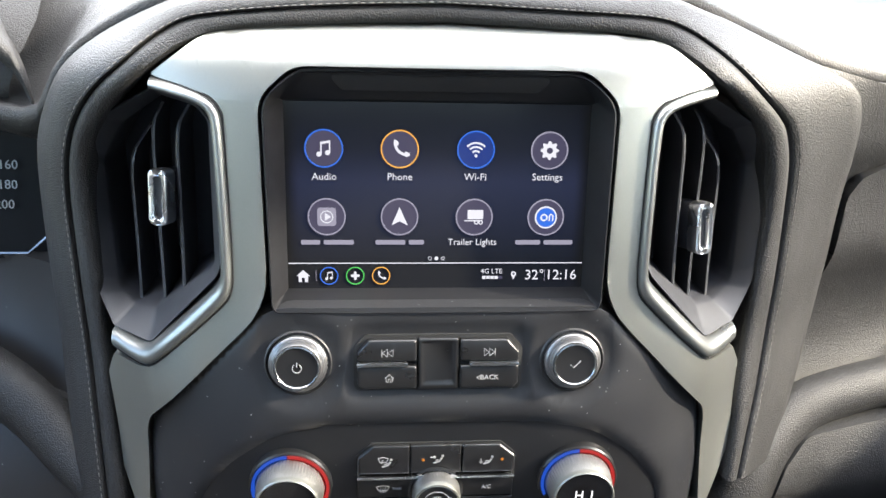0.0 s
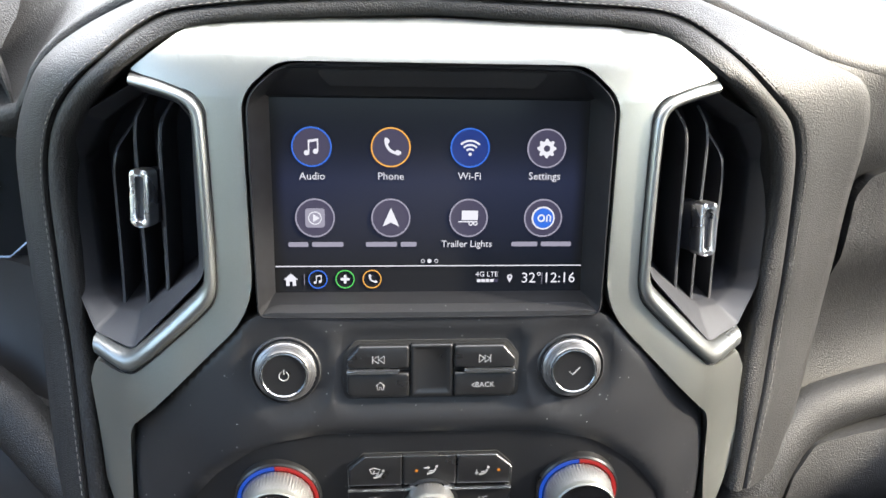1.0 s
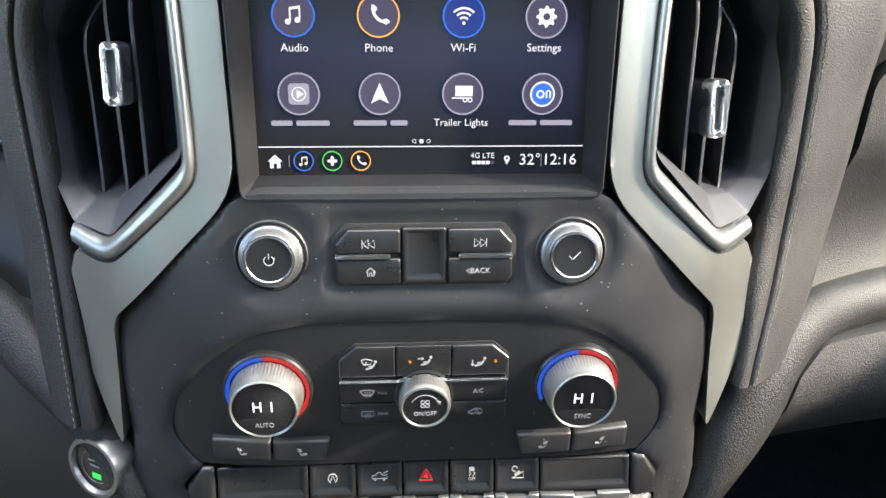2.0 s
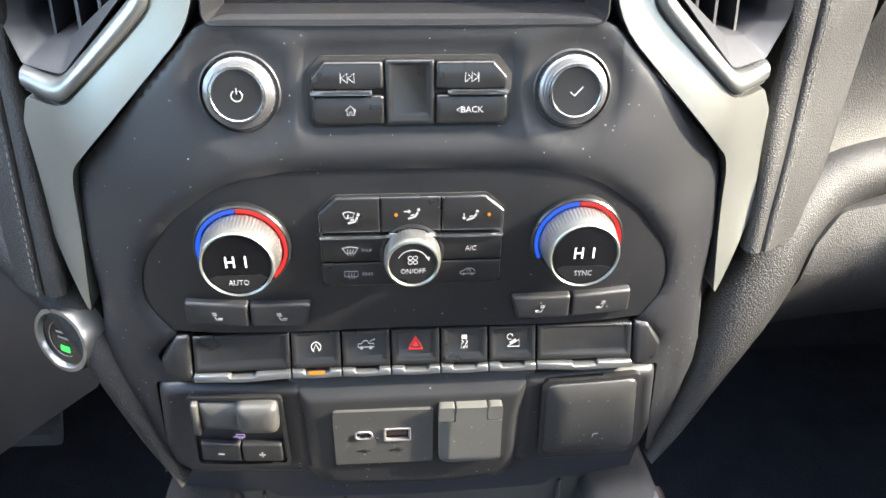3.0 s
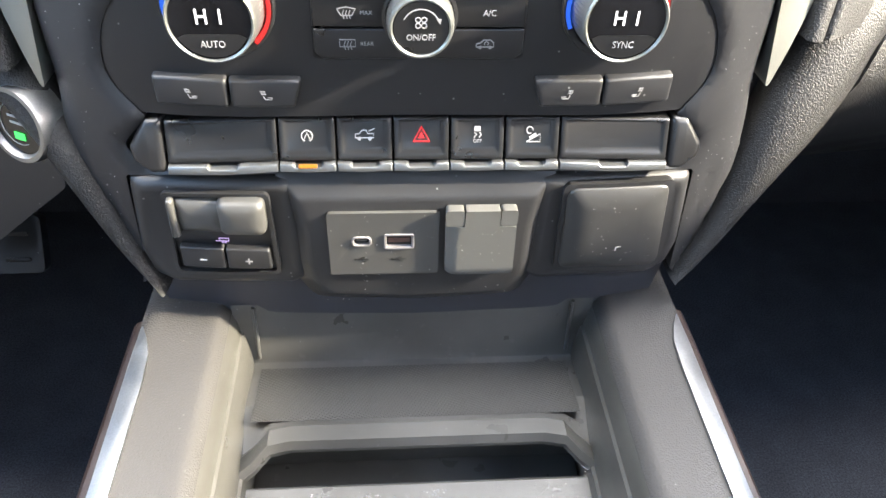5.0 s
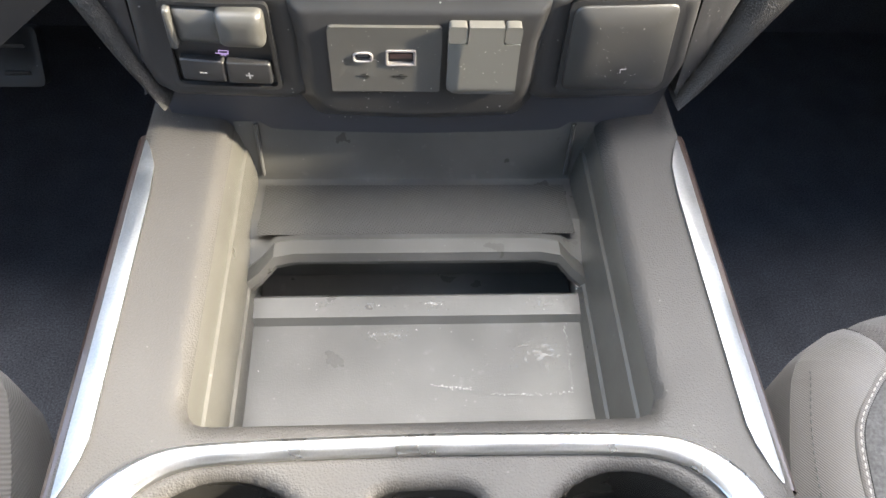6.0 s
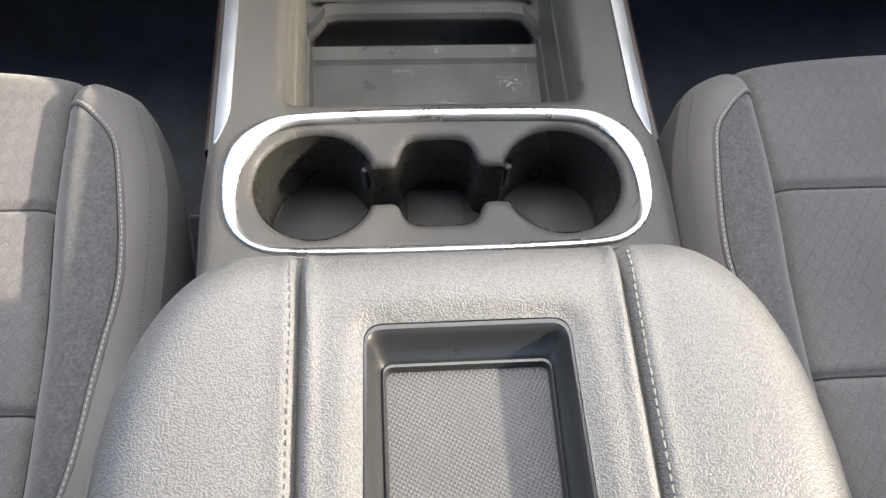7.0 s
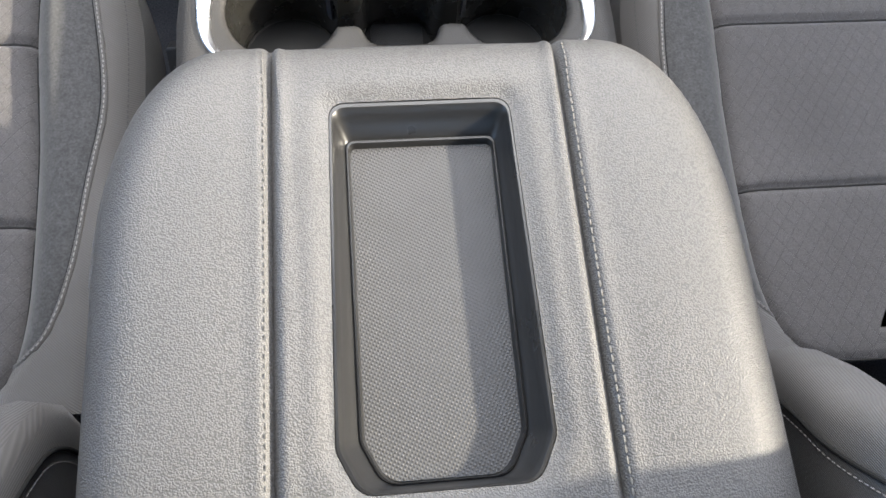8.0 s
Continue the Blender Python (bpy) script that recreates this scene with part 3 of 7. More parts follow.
INNER = [(-0.196, 0.560), (-0.2045, 0.63), (-0.2085, 0.70), (-0.2095, 0.785), (-0.191, 0.813), (-0.159, 0.8425), (-0.129, 0.8620), (-0.07, 0.8665), (0, 0.8690)]
INNER_RIGHT = [(0, 0.8690), (0.07, 0.8665), (0.1020, 0.8655), (0.1185, 0.8630), (0.1350, 0.8575), (0.1560, 0.8425), (0.1860, 0.8220), (0.2040, 0.8035), (0.2160, 0.777), (0.2210, 0.735), (0.2180, 0.690), (0.2150, 0.660), (0.2110, 0.6357), (0.2075, 0.600), (0.2015, 0.5730)]
OUTER = [(-0.238, 0.560), (-0.252, 0.63), (-0.258, 0.72), (-0.2530, 0.780), (-0.2430, 0.8060), (-0.2262, 0.8330), (-0.2141, 0.8450), (-0.1976, 0.8565), (-0.1803, 0.8655), (-0.1524, 0.8772), (-0.1391, 0.8812), (-0.10, 0.8880), (0, 0.8905)]
OUTER_RIGHT = [(0, 0.8905), (0.07, 0.8895), (0.1209, 0.8868), (0.1390, 0.8848), (0.1590, 0.8775), (0.1810, 0.8710), (0.2243, 0.8540), (0.2456, 0.8455), (0.2750, 0.8370), (0.2950, 0.824), (0.3050, 0.795), (0.3055, 0.740), (0.3030, 0.690), (0.2985, 0.660), (0.2830, 0.627), (0.2685, 0.600), (0.250, 0.572)]
N_HOOD = 151


def arch_line(left, right):
    return smooth_line(left, N_HOOD // 2 + 1, 2)[:-1] + smooth_line(right, N_HOOD // 2 + 1, 2)


inner, seam, outer = arch_line(INNER, INNER_RIGHT), arch_line(SEAM, SEAM_RIGHT), arch_line(OUTER, OUTER_RIGHT)


def hood_row(a, c, f, off, off_right=None):
    """One line along the hood; on the passenger side the pad may lie at another depth, where it runs on into the fascia."""
    out = []
    for p, q in zip(a, c):
        x, z = p[0] + (q[0] - p[0]) * f, p[1] + (q[1] - p[1]) * f
        k = min(1.0, max(0.0, (p[0] - 0.02) / 0.13))
        out.append(on(x, z, off if off_right is None else off + (off_right - off) * k * k * (3 - 2 * k)))
    return out


rows = [hood_row(inner, seam, f, o) for f, o in ((0.0, 0.014), (0.01, 0.0), (0.05, -0.0045), (0.18, -0.0082), (0.45, -0.0108), (0.75, -0.0115), (0.93, -0.0105), (0.985, -0.0082))]
rows += [hood_row(seam, outer, f, o, r) for f, o, r in ((0.0, -0.0078, -0.0078), (0.02, -0.0100, -0.0100), (0.06, -0.0128, -0.0122), (0.15, -0.0132, -0.0124), (0.3, -0.0130, -0.0112), (0.55, -0.0105, -0.0085), (0.8, -0.0035, -0.0060), (0.95, 0.006, -0.0035), (1.0, 0.022, -0.0005), (1.0, 0.05, 0.02), (1.0, 0.13, 0.04))]
hood = part("hood_pad", loft(rows), LEATHER, dashboard, "padded black vinyl hood", angle=60)
part("stitching", stitches(hood_row(seam, outer, 0.10, -0.0133, -0.0126), 0.0030, 0.0016, 0.00036), THREAD_MID, hood, "grey stitching")

# top of the dashboard, rising ahead to the windscreen
EDGE = [(-0.9, 0.835), (-0.5, 0.832), (-0.30, 0.805), (-0.2500, 0.8000), (-0.2416, 0.8110), (-0.2262, 0.8355), (-0.1976, 0.8590), (-0.1524, 0.8800), (-0.10, 0.8910), (0, 0.8935), (0.07, 0.8925), (0.1390, 0.8878), (0.1810, 0.8740), (0.2456, 0.8482), (0.31, 0.8340), (0.45, 0.818), (0.9, 0.812)]
edge = smooth_line(EDGE, 130, 2)
rows = []
for f, dz, dy in ((0, -0.02, 0.030), (0, -0.012, 0.0140), (0, -0.004, 0.0085), (0, 0.0020, 0.0090), (0, 0.0048, 0.0130), (0, 0.0050, 0.0180), (0, 0.0036, 0.0215), (0.01, 0.0046, 0.025), (0.06, 0.008, 0.03), (0.2, 0.012, 0.03), (0.5, 0.016, 0.03), (1.0, 0.020, 0.03)):
    rows.append([Vector((x, (face_y(x, z) + dy) * (1 - f) + 1.36 * f, z + dz + f * 0.02 + max(0.0, 0.870 - z) * (1.0 if x < 0 else 0.35) * smoothstep(0.0, 0.22, f) ** 0.6)) for x, z in edge])
part("top_pad", loft(rows), LEATHER, dashboard, "grained vinyl dashboard top with a rolled edge", angle=60)

# passenger side: fascia, upper flap, rolled lip and glovebox
def undercut(x, z, off=0.0):
    """Beside the stack the face turns under, above the knee roll."""
    return on(x, z, off + 0.042 * smoothstep(0.715, 0.600, z) * smoothstep(0.262, 0.300, x))


part("side_fascia", plate([rpoly([(0.235, 0.57), (0.86, 0.57), (0.86, 0.806), (0.45, 0.814), (0.31, 0.830), (0.235, 0.848)], 0.004, 2)], -0.0035, 0.05, bevel=0.002, step=0.012, place=lambda x, z, off=0.0: undercut(x, z, off + 0.014 * smoothstep(0.785, 0.745, z))), LEATHER, dashboard)
part("upper_flap", plate([rpoly([(0.272, 0.575), (0.86, 0.575), (0.86, 0.785), (0.350, 0.770), (0.3190, 0.760), (0.3095, 0.746), (0.3085, 0.70), (0.3025, 0.646)], [0.004, 0.01, 0.01, 0.03, 0.012, 0.012, 0.03, 0.03], 6)], -0.004, 0.03, bevel=0.004, step=0.008, seg=3, place=undercut), LEATHER, dashboard, "black grained upper glovebox flap", angle=60)


def roll_surface(s):
    """The knee roll: it sweeps down from the side of the dashboard to the stack's foot, narrower on the driver's side."""
    if s > 0:
        spine = [(0.88, 0.590), (0.5, 0.590), (0.36, 0.590), (0.31, 0.588), (0.278, 0.583), (0.255, 0.571), (0.236, 0.552), (0.217, 0.526), (0.200, 0.497), (0.183, 0.462), (0.168, 0.440), (0.158, 0.428)]
        width = [(0.0, 0.022), (0.71, 0.022), (0.784, 0.025), (0.817, 0.029), (0.857, 0.027), (0.9, 0.019), (0.948, 0.011), (1.0, 0.004)]
    else:
        spine = [(0.88, 0.628), (0.5, 0.625), (0.36, 0.618), (0.29, 0.601), (0.245, 0.576), (0.207, 0.550), (0.186, 0.522), (0.173, 0.490), (0.162, 0.462), (0.151, 0.442), (0.146, 0.430)]
        width = [(0.0, 0.03), (0.5, 0.03), (0.66, 0.03), (0.75, 0.024), (0.82, 0.017), (0.9, 0.012), (1.0, 0.004)]
    line = smooth_line(spine, 60, 3)
    rows = []
    for k in range(11):
        a = radians(-20 + 22 * k)
        row = []
        for i, (x, z) in enumerate(line):
            j = max(1, min(i, len(line) - 2))
            t = Vector((line[j + 1][0] - line[j - 1][0], line[j + 1][1] - line[j - 1][1])).normalized()
            nrm = Vector((-t.y, t.x))
            w = table(i / 59, width)
            d = -math.cos(a) * w
            u, v = x + nrm.x * d, z + nrm.y * d
            row.append(Vector((s * u, face_y(x, z) + 0.012 - math.sin(a) * 0.020 + max(0.0, d) * 0.2, v)))
        rows.append(row)
    return loft(rows)


for s in (-1, 1):
    part("knee_roll", roll_surface(s), LEATHER, dashboard, "rolled black vinyl lower edge", angle=70)
def tucked(x, z, off=0.0):
    """The glovebox door curves away under the dashboard."""
    return on(x, z, off + 1.6 * max(0.0, 0.545 - z) ** 1.3)


lower = [(0.250, 0.535), (0.262, 0.560), (0.285, 0.5755), (0.86, 0.578), (0.86, 0.36), (0.35, 0.36), (0.262, 0.46), (0.240, 0.50)]
part("glovebox_door", plate([rpoly(lower, [0.01, 0.012, 0.02, 0.01, 0.02, 0.05, 0.03, 0.02], 5)], -0.004, 0.06, bevel=0.008, step=0.02, seg=3, place=tucked), LEATHER, dashboard, "black grained glovebox door")
part("knee_panel", plate([rpoly([(-0.215, 0.60), (-0.86, 0.64), (-0.86, 0.36), (-0.33, 0.36), (-0.205, 0.47), (-0.195, 0.53)], 0.012, 3)], 0.024, 0.08, bevel=0.006, step=0.02, seg=3), PLASTIC_SOFT, dashboard, "soft black knee panel")
part("driver_fascia", plate([rpoly([(-0.235, 0.60), (-0.86, 0.60), (-0.86, 0.69), (-0.258, 0.69)], 0.004, 2)], 0.03, 0.06, bevel=0.003, step=0.02), PLASTIC_SOFT, dashboard)

# lower face below the switch row: two framed fields and a proud middle
FIELD = [(-0.1490, 0.5105), (-0.1535, 0.460), (-0.149, 0.444), (-0.138, 0.4385), (-0.068, 0.4410), (-0.060, 0.446), (-0.062, 0.5150)]
for s in (-1, 1):
    pts = FIELD if s < 0 else mirror(FIELD)
    part("side_field", domed(rpoly(pts, 0.006, 4), ((0, 0.03), (0, 0.0025), (0.0006, 0.0002), (0.0020, -0.0022), (0.0042, -0.0036), (0.0065, -0.0040), (0.0085, -0.0034), (0.0100, -0.0030))), PLASTIC_SOFT, dashboard, angle=60)
middle = rpoly(both([(0, 0.5165), (0.0740, 0.5165), (0.0705, 0.490), (0.0700, 0.456), (0.0680, 0.4425), (0.0590, 0.4262), (0, 0.4230)]), [0.012, 0.003, 0.012, 0.014, 0.010, 0.012, 0.012, 0.012, 0.010, 0.014, 0.012, 0.003], 5)
part("middle_field", domed(middle, ((0, 0.04), (0, 0.004), (0.0008, 0.0012), (0.0100, -0.0066), (0.0118, -0.0076), (0.0140, -0.0080))), PLASTIC_SOFT, dashboard, "dusty black socket field", angle=30)
part("under_face", plate([both([(0, 0.446), (0.158, 0.446), (0.150, 0.405), (0, 0.400)])], 0.012, 0.05, step=0.03), PLASTIC_DARK, dashboard)


# ---------- air vents ----------
def air_vent(s, tab_z, label):
    v = thing("air_vent", label, "air vent", on(s * 0.17, 0.75), "dashboard air vents")
    m = (lambda pts: [(s * x, z) for x, z in pts])
    out = smooth_line(m([(0.1570, 0.8395), (0.1410, 0.8370), (0.1240, 0.8315), (0.1180, 0.8250), (0.1165, 0.8160), (0.1150, 0.7360), (0.1165, 0.7245), (0.1215, 0.7165), (0.1620, 0.6795), (0.1690, 0.6740), (0.1760, 0.6725), (0.1970, 0.6740)]), 90, 2)
    inn = smooth_line(m([(0.1575, 0.8325), (0.1420, 0.8300), (0.1320, 0.8275), (0.1258, 0.8235), (0.1238, 0.8150), (0.1225, 0.7375), (0.1240, 0.7300), (0.1285, 0.7240), (0.1635, 0.6910), (0.1700, 0.6855), (0.1770, 0.6835), (0.1975, 0.6850)]), 90, 2)
    line = lambda f, off: [on(x, z, off - pod(x, z)) for x, z in ((p[0] + (q[0] - p[0]) * f, p[1] + (q[1] - p[1]) * f) for p, q in zip(out, inn))]
    part("bezel", loft([line(f, o) for f, o in ((0.05, 0.012), (0.07, -0.0005), (0.11, -0.0032), (0.22, -0.0052), (0.42, -0.0064), (0.62, -0.0064), (0.82, -0.0050), (0.95, -0.0020), (1.0, 0.003), (1.0, 0.012))]), SILVER_DARK, v, "satin silver bezel", angle=60)
    part("gap", loft([line(f, o) for f, o in ((-0.05, -0.0023), (0.0, -0.0026), (0.06, -0.0023))]), SEAM_DARK, v)
    e = 0.008 if s > 0 else 0.0
    rim = [(0.1575, 0.8330), (0.1320, 0.8280), (0.1240, 0.8170), (0.1225, 0.7350), (0.1690, 0.6860), (0.1990, 0.6845), (0.2125 + e, 0.705), (0.2125 + e, 0.785), (0.193 + e * 0.5, 0.813)]
    hole = [(0.1580, 0.8255), (0.1375, 0.8215), (0.1305, 0.8140), (0.1310, 0.7300), (0.1700, 0.6990), (0.1870, 0.6950), (0.2010 + e, 0.700), (0.2050 + e * 0.6, 0.780), (0.187 + e * 0.4, 0.806)]
    r0 = rpoly(m(rim), [0.004, 0.012, 0.012, 0.02, 0.01, 0.004, 0.02, 0.02, 0.01], 5)
    r1 = rpoly(m(hole), [0.004, 0.008, 0.008, 0.008, 0.008, 0.006, 0.01, 0.015, 0.01], 5)
    mix = lambda f, off: [on(x, z, off - pod(x, z)) for x, z in ((p[0] + (q[0] - p[0]) * f, p[1] + (q[1] - p[1]) * f) for p, q in zip(r0, r1))]
    part("housing", loft([mix(-0.05, 0.012), mix(0.0, 0.002), mix(0.06, 0.0015), mix(0.2, 0.005), mix(0.9, 0.018), mix(1.0, 0.021), mix(1.0, 0.030)], closed=True), VENT, v, "black funnel frame")
    part("duct", loft([mix(1.0, 0.029), mix(1.0, 0.060), mix(3.0, 0.061)], closed=True), PLASTIC_DARK, v)
    for pts in ([(0.1434, 0.8200), (0.1500, 0.8080), (0.1506, 0.7600), (0.1516, 0.7120)], [(0.1600, 0.8200), (0.1660, 0.8080), (0.1664, 0.7600), (0.1664, 0.6980)], [(0.1716, 0.8040), (0.1840, 0.7860), (0.1850, 0.7400), (0.1856, 0.6900)]):
        mid = smooth_line(pts, 24, 1)
        rows = []
        for d, w in ((0.0, -0.5), (-0.0006, 0.0), (0.0, 0.5), (0.034, 0.5), (0.034, -0.5), (0.0, -0.5)):
            rows.append([on(s * (x + w * 0.0023), z, 0.020 + d + 0.010 * max(0.0, (z - pts[1][1]) / 0.012)) for x, z in mid])
        part("slat", loft(rows), VENT, v)
    cx = 0.1615 if s < 0 else 0.1680
    tm = pose(s * cx, face_y(cx, tab_z) + 0.006, tab_z, -9, 0, s * 15)
    t = part("adjuster_tab", plate([rect(-0.0060, -0.0165, 0.0060, 0.0165, 0.0046, 5), rect(-0.0026, -0.0122, 0.0026, 0.0122, 0.002, 4)], 0.0, 0.010, bevel=0.0016, place=local(tm), seg=3), STRIP, v, "bright chrome adjuster tab")
    part("tab_core", plate([rect(-0.0054, -0.0155, 0.0054, 0.0155, 0.003, 3)], 0.004, 0.026, bevel=0.001, place=local(tm)), PLASTIC_DARK, t)
    return v


air_vent(-1, 0.7700, "black slatted air vent with satin silver bezel and raised tab")
air_vent(1, 0.7505, "black slatted air vent with satin silver bezel and lowered tab")


# ---------- instrument cluster ----------
def instrument_cluster():
    c = thing("instrument_cluster", "dark instrument cluster with white speed figures under its hood", "gauge cluster", (-0.43, 0.87, 0.70))
    part("dial_face", plate([rpoly([(-0.64, 0.685), (-0.283, 0.685), (-0.272, 0.70), (-0.268, 0.80), (-0.28, 0.825), (-0.62, 0.825)], 0.012, 4)], 0.0, 0.02, place=lambda u, v, off=0: Vector((u, 0.885 + (v - 0.75) * 0.25 + off, v))), DIAL, c)
    place = lambda u, v, off=0: Vector((u, 0.883 + (v - 0.75) * 0.25 + off, v))
    part("chrome_line", tube([place(-0.60, 0.690, -0.002), place(-0.292, 0.690, -0.002), place(-0.278, 0.702, -0.002), place(-0.275, 0.72, -0.002)], 0.0014, 6), BEZEL, c)
    for txt, x, z in (("160", -0.303, 0.7525), ("180", -0.304, 0.7385), ("200", -0.307, 0.7245)):
        part("figure", words(txt, 0.0095, Matrix.Translation(place(x, z, -0.001)) @ pose(0, 0, 0, -14, 0, 0)), MARK, c)
    rows = []
    for k in range(9):
        a = radians(-80 + 25 * k)
        line = smooth_line([(-0.262, 0.665), (-0.258, 0.76), (-0.262, 0.83), (-0.30, 0.868), (-0.45, 0.885), (-0.64, 0.88)], 50, 3)
        rows.append([Vector((x + 0.010 * math.cos(a) * (1 if z < 0.84 else 0.3), 0.845 - 0.022 * math.cos(a) + 0.0 * z, z + 0.012 * math.sin(a) + 0.004)) for x, z in line])
    part("hood", loft(rows), LEATHER, c, "grained vinyl hood", angle=70)
    brow = [(0.806, 0.872), (0.800, 0.858), (0.806, 0.846), (0.818, 0.842), (0.836, 0.850), (0.856, 0.866), (0.880, 0.886), (0.905, 0.93), (0.915, 1.05), (0.90, 1.2)]
    ends = [-0.268 + 0.35 * (min(z, 0.88) - 0.83) - 0.42 * max(0.0, y - 0.87) for z, y in brow]
    part("hood_brow", loft([[Vector((x, y + 0.06 * max(0.0, -0.30 - x), z)) for x in np.linspace(-0.66, end, 14)] for (z, y), end in zip(brow, ends)]), LEATHER, c, "grained vinyl brow", angle=70)
    return c


instrument_cluster()

# ---------- touchscreen ----------
SCREEN = pose(0, 0.741, 0.735, -9, 0, 0)
G_BLUE, G_ORANGE = glow("screen_blue", (0.03, 0.16, 0.75), 0.9), glow("screen_orange", (0.9, 0.45, 0.08), 0.9)
G_GREY, G_RIM, G_WHITE = glow("screen_violet_grey", (0.055, 0.050, 0.095), 1.0), glow("screen_pale_rim", (0.33, 0.32, 0.42), 0.9), glow("screen_white", (0.72, 0.73, 0.82), 1.0)
G_GREEN, G_DEEP = glow("screen_green", (0.08, 0.6, 0.12), 0.9), glow("screen_deep_blue", (0.008, 0.030, 0.20), 1.0)


def screen_glass():
    """Glossy display glass with a faint vertical glow of blue in its middle."""
    m = glow("display_glass", (0.006, 0.009, 0.022), 1.0)
    n, l = m.node_tree.nodes, m.node_tree.links
    b = n["Principled BSDF"]
    b.inputs["Roughness"].default_value = 0.12
    b.inputs["Specular IOR Level"].default_value = 0.06
    sep = n.new("ShaderNodeSeparateXYZ")
    l.new(n.new("ShaderNodeTexCoord").outputs["Object"], sep.inputs[0])
    ramp = n.new("ShaderNodeValToRGB")
    rng = n.new("ShaderNodeMapRange")
    rng.inputs["From Min"].default_value, rng.inputs["From Max"].default_value = 0.72, 0.828
    l.new(sep.outputs["Z"], rng.inputs["Value"])
    l.new(rng.outputs["Result"], ramp.inputs["Fac"])
    e = ramp.color_ramp.elements
    e[0].position, e[0].color = 0.0, (0.003, 0.004, 0.009, 1)
    e[1].position, e[1].color = 1.0, (0.002, 0.003, 0.006, 1)
    for p, c in ((0.14, (0.002, 0.003, 0.007, 1)), (0.16, (0.0025, 0.004, 0.011, 1)), (0.58, (0.013, 0.018, 0.048, 1)), (0.75, (0.004, 0.006, 0.016, 1))):
        k = e.new(p)
        k.color = c
    # the lit picture stops short of the glass edges
    side = n.new("ShaderNodeMath")
    side.operation = "ABSOLUTE"
    l.new(sep.outputs["X"], side.inputs[0])
    fade = n.new("ShaderNodeMapRange")
    for k, v in zip(("From Min", "From Max", "To Min", "To Max"), (0.0800, 0.0860, 1.0, 0.15)):
        fade.inputs[k].default_value = v
    l.new(side.outputs[0], fade.inputs["Value"])
    dim = n.new("ShaderNodeMix")
    dim.data_type, dim.blend_type = "RGBA", "MULTIPLY"
    dim.inputs[0].default_value = 1.0
    l.new(ramp.outputs["Color"], dim.inputs[6])
    l.new(fade.outputs["Result"], dim.inputs[7])
    l.new(dim.outputs[2], b.inputs["Emission Color"])
    return m


def arc(cx, cz, r, a0, a1, n=10):
    return [(cx + r * math.cos(radians(a0 + (a1 - a0) * i / n)), cz + r * math.sin(radians(a0 + (a1 - a0) * i / n))) for i in range(n + 1)]


def glyph_music():
    return [circle(-0.32, -0.38, 0.17, 12), circle(0.25, -0.28, 0.17, 12), stroke([(-0.18, -0.38), (-0.18, 0.42)], 0.09), stroke([(0.39, -0.28), (0.39, 0.5)], 0.09), [(-0.22, 0.28), (0.43, 0.38), (0.43, 0.54), (-0.22, 0.44)]]


def glyph_phone():
    return [stroke(arc(0.5, 0.45, 0.85, 165, 285, 12), 0.2), circle(-0.27, 0.42, 0.19, 12), circle(0.48, -0.37, 0.19, 12)]


def glyph_wifi():
    return [circle(0, -0.42, 0.11, 12)] + [stroke(arc(0, -0.42, r, 45, 135, 10), 0.13) for r in (0.34, 0.62, 0.9)]


def glyph_gear():
    pts = []
    for i in range(16):
        a = 2 * math.pi * i / 16
        for da, r in ((-0.1, 0.42 if i % 2 else 0.55), (0.1, 0.42 if i % 2 else 0.55)):
            pts.append((r * math.cos(a + da), r * math.sin(a + da)))
    return [pts]


def glyph_home():
    return [[(-0.55, 0.0), (0, 0.5), (0.55, 0.0), (0.38, 0.0), (0.38, -0.5), (0.12, -0.5), (0.12, -0.15), (-0.12, -0.15), (-0.12, -0.5), (-0.38, -0.5), (-0.38, 0.0)]]


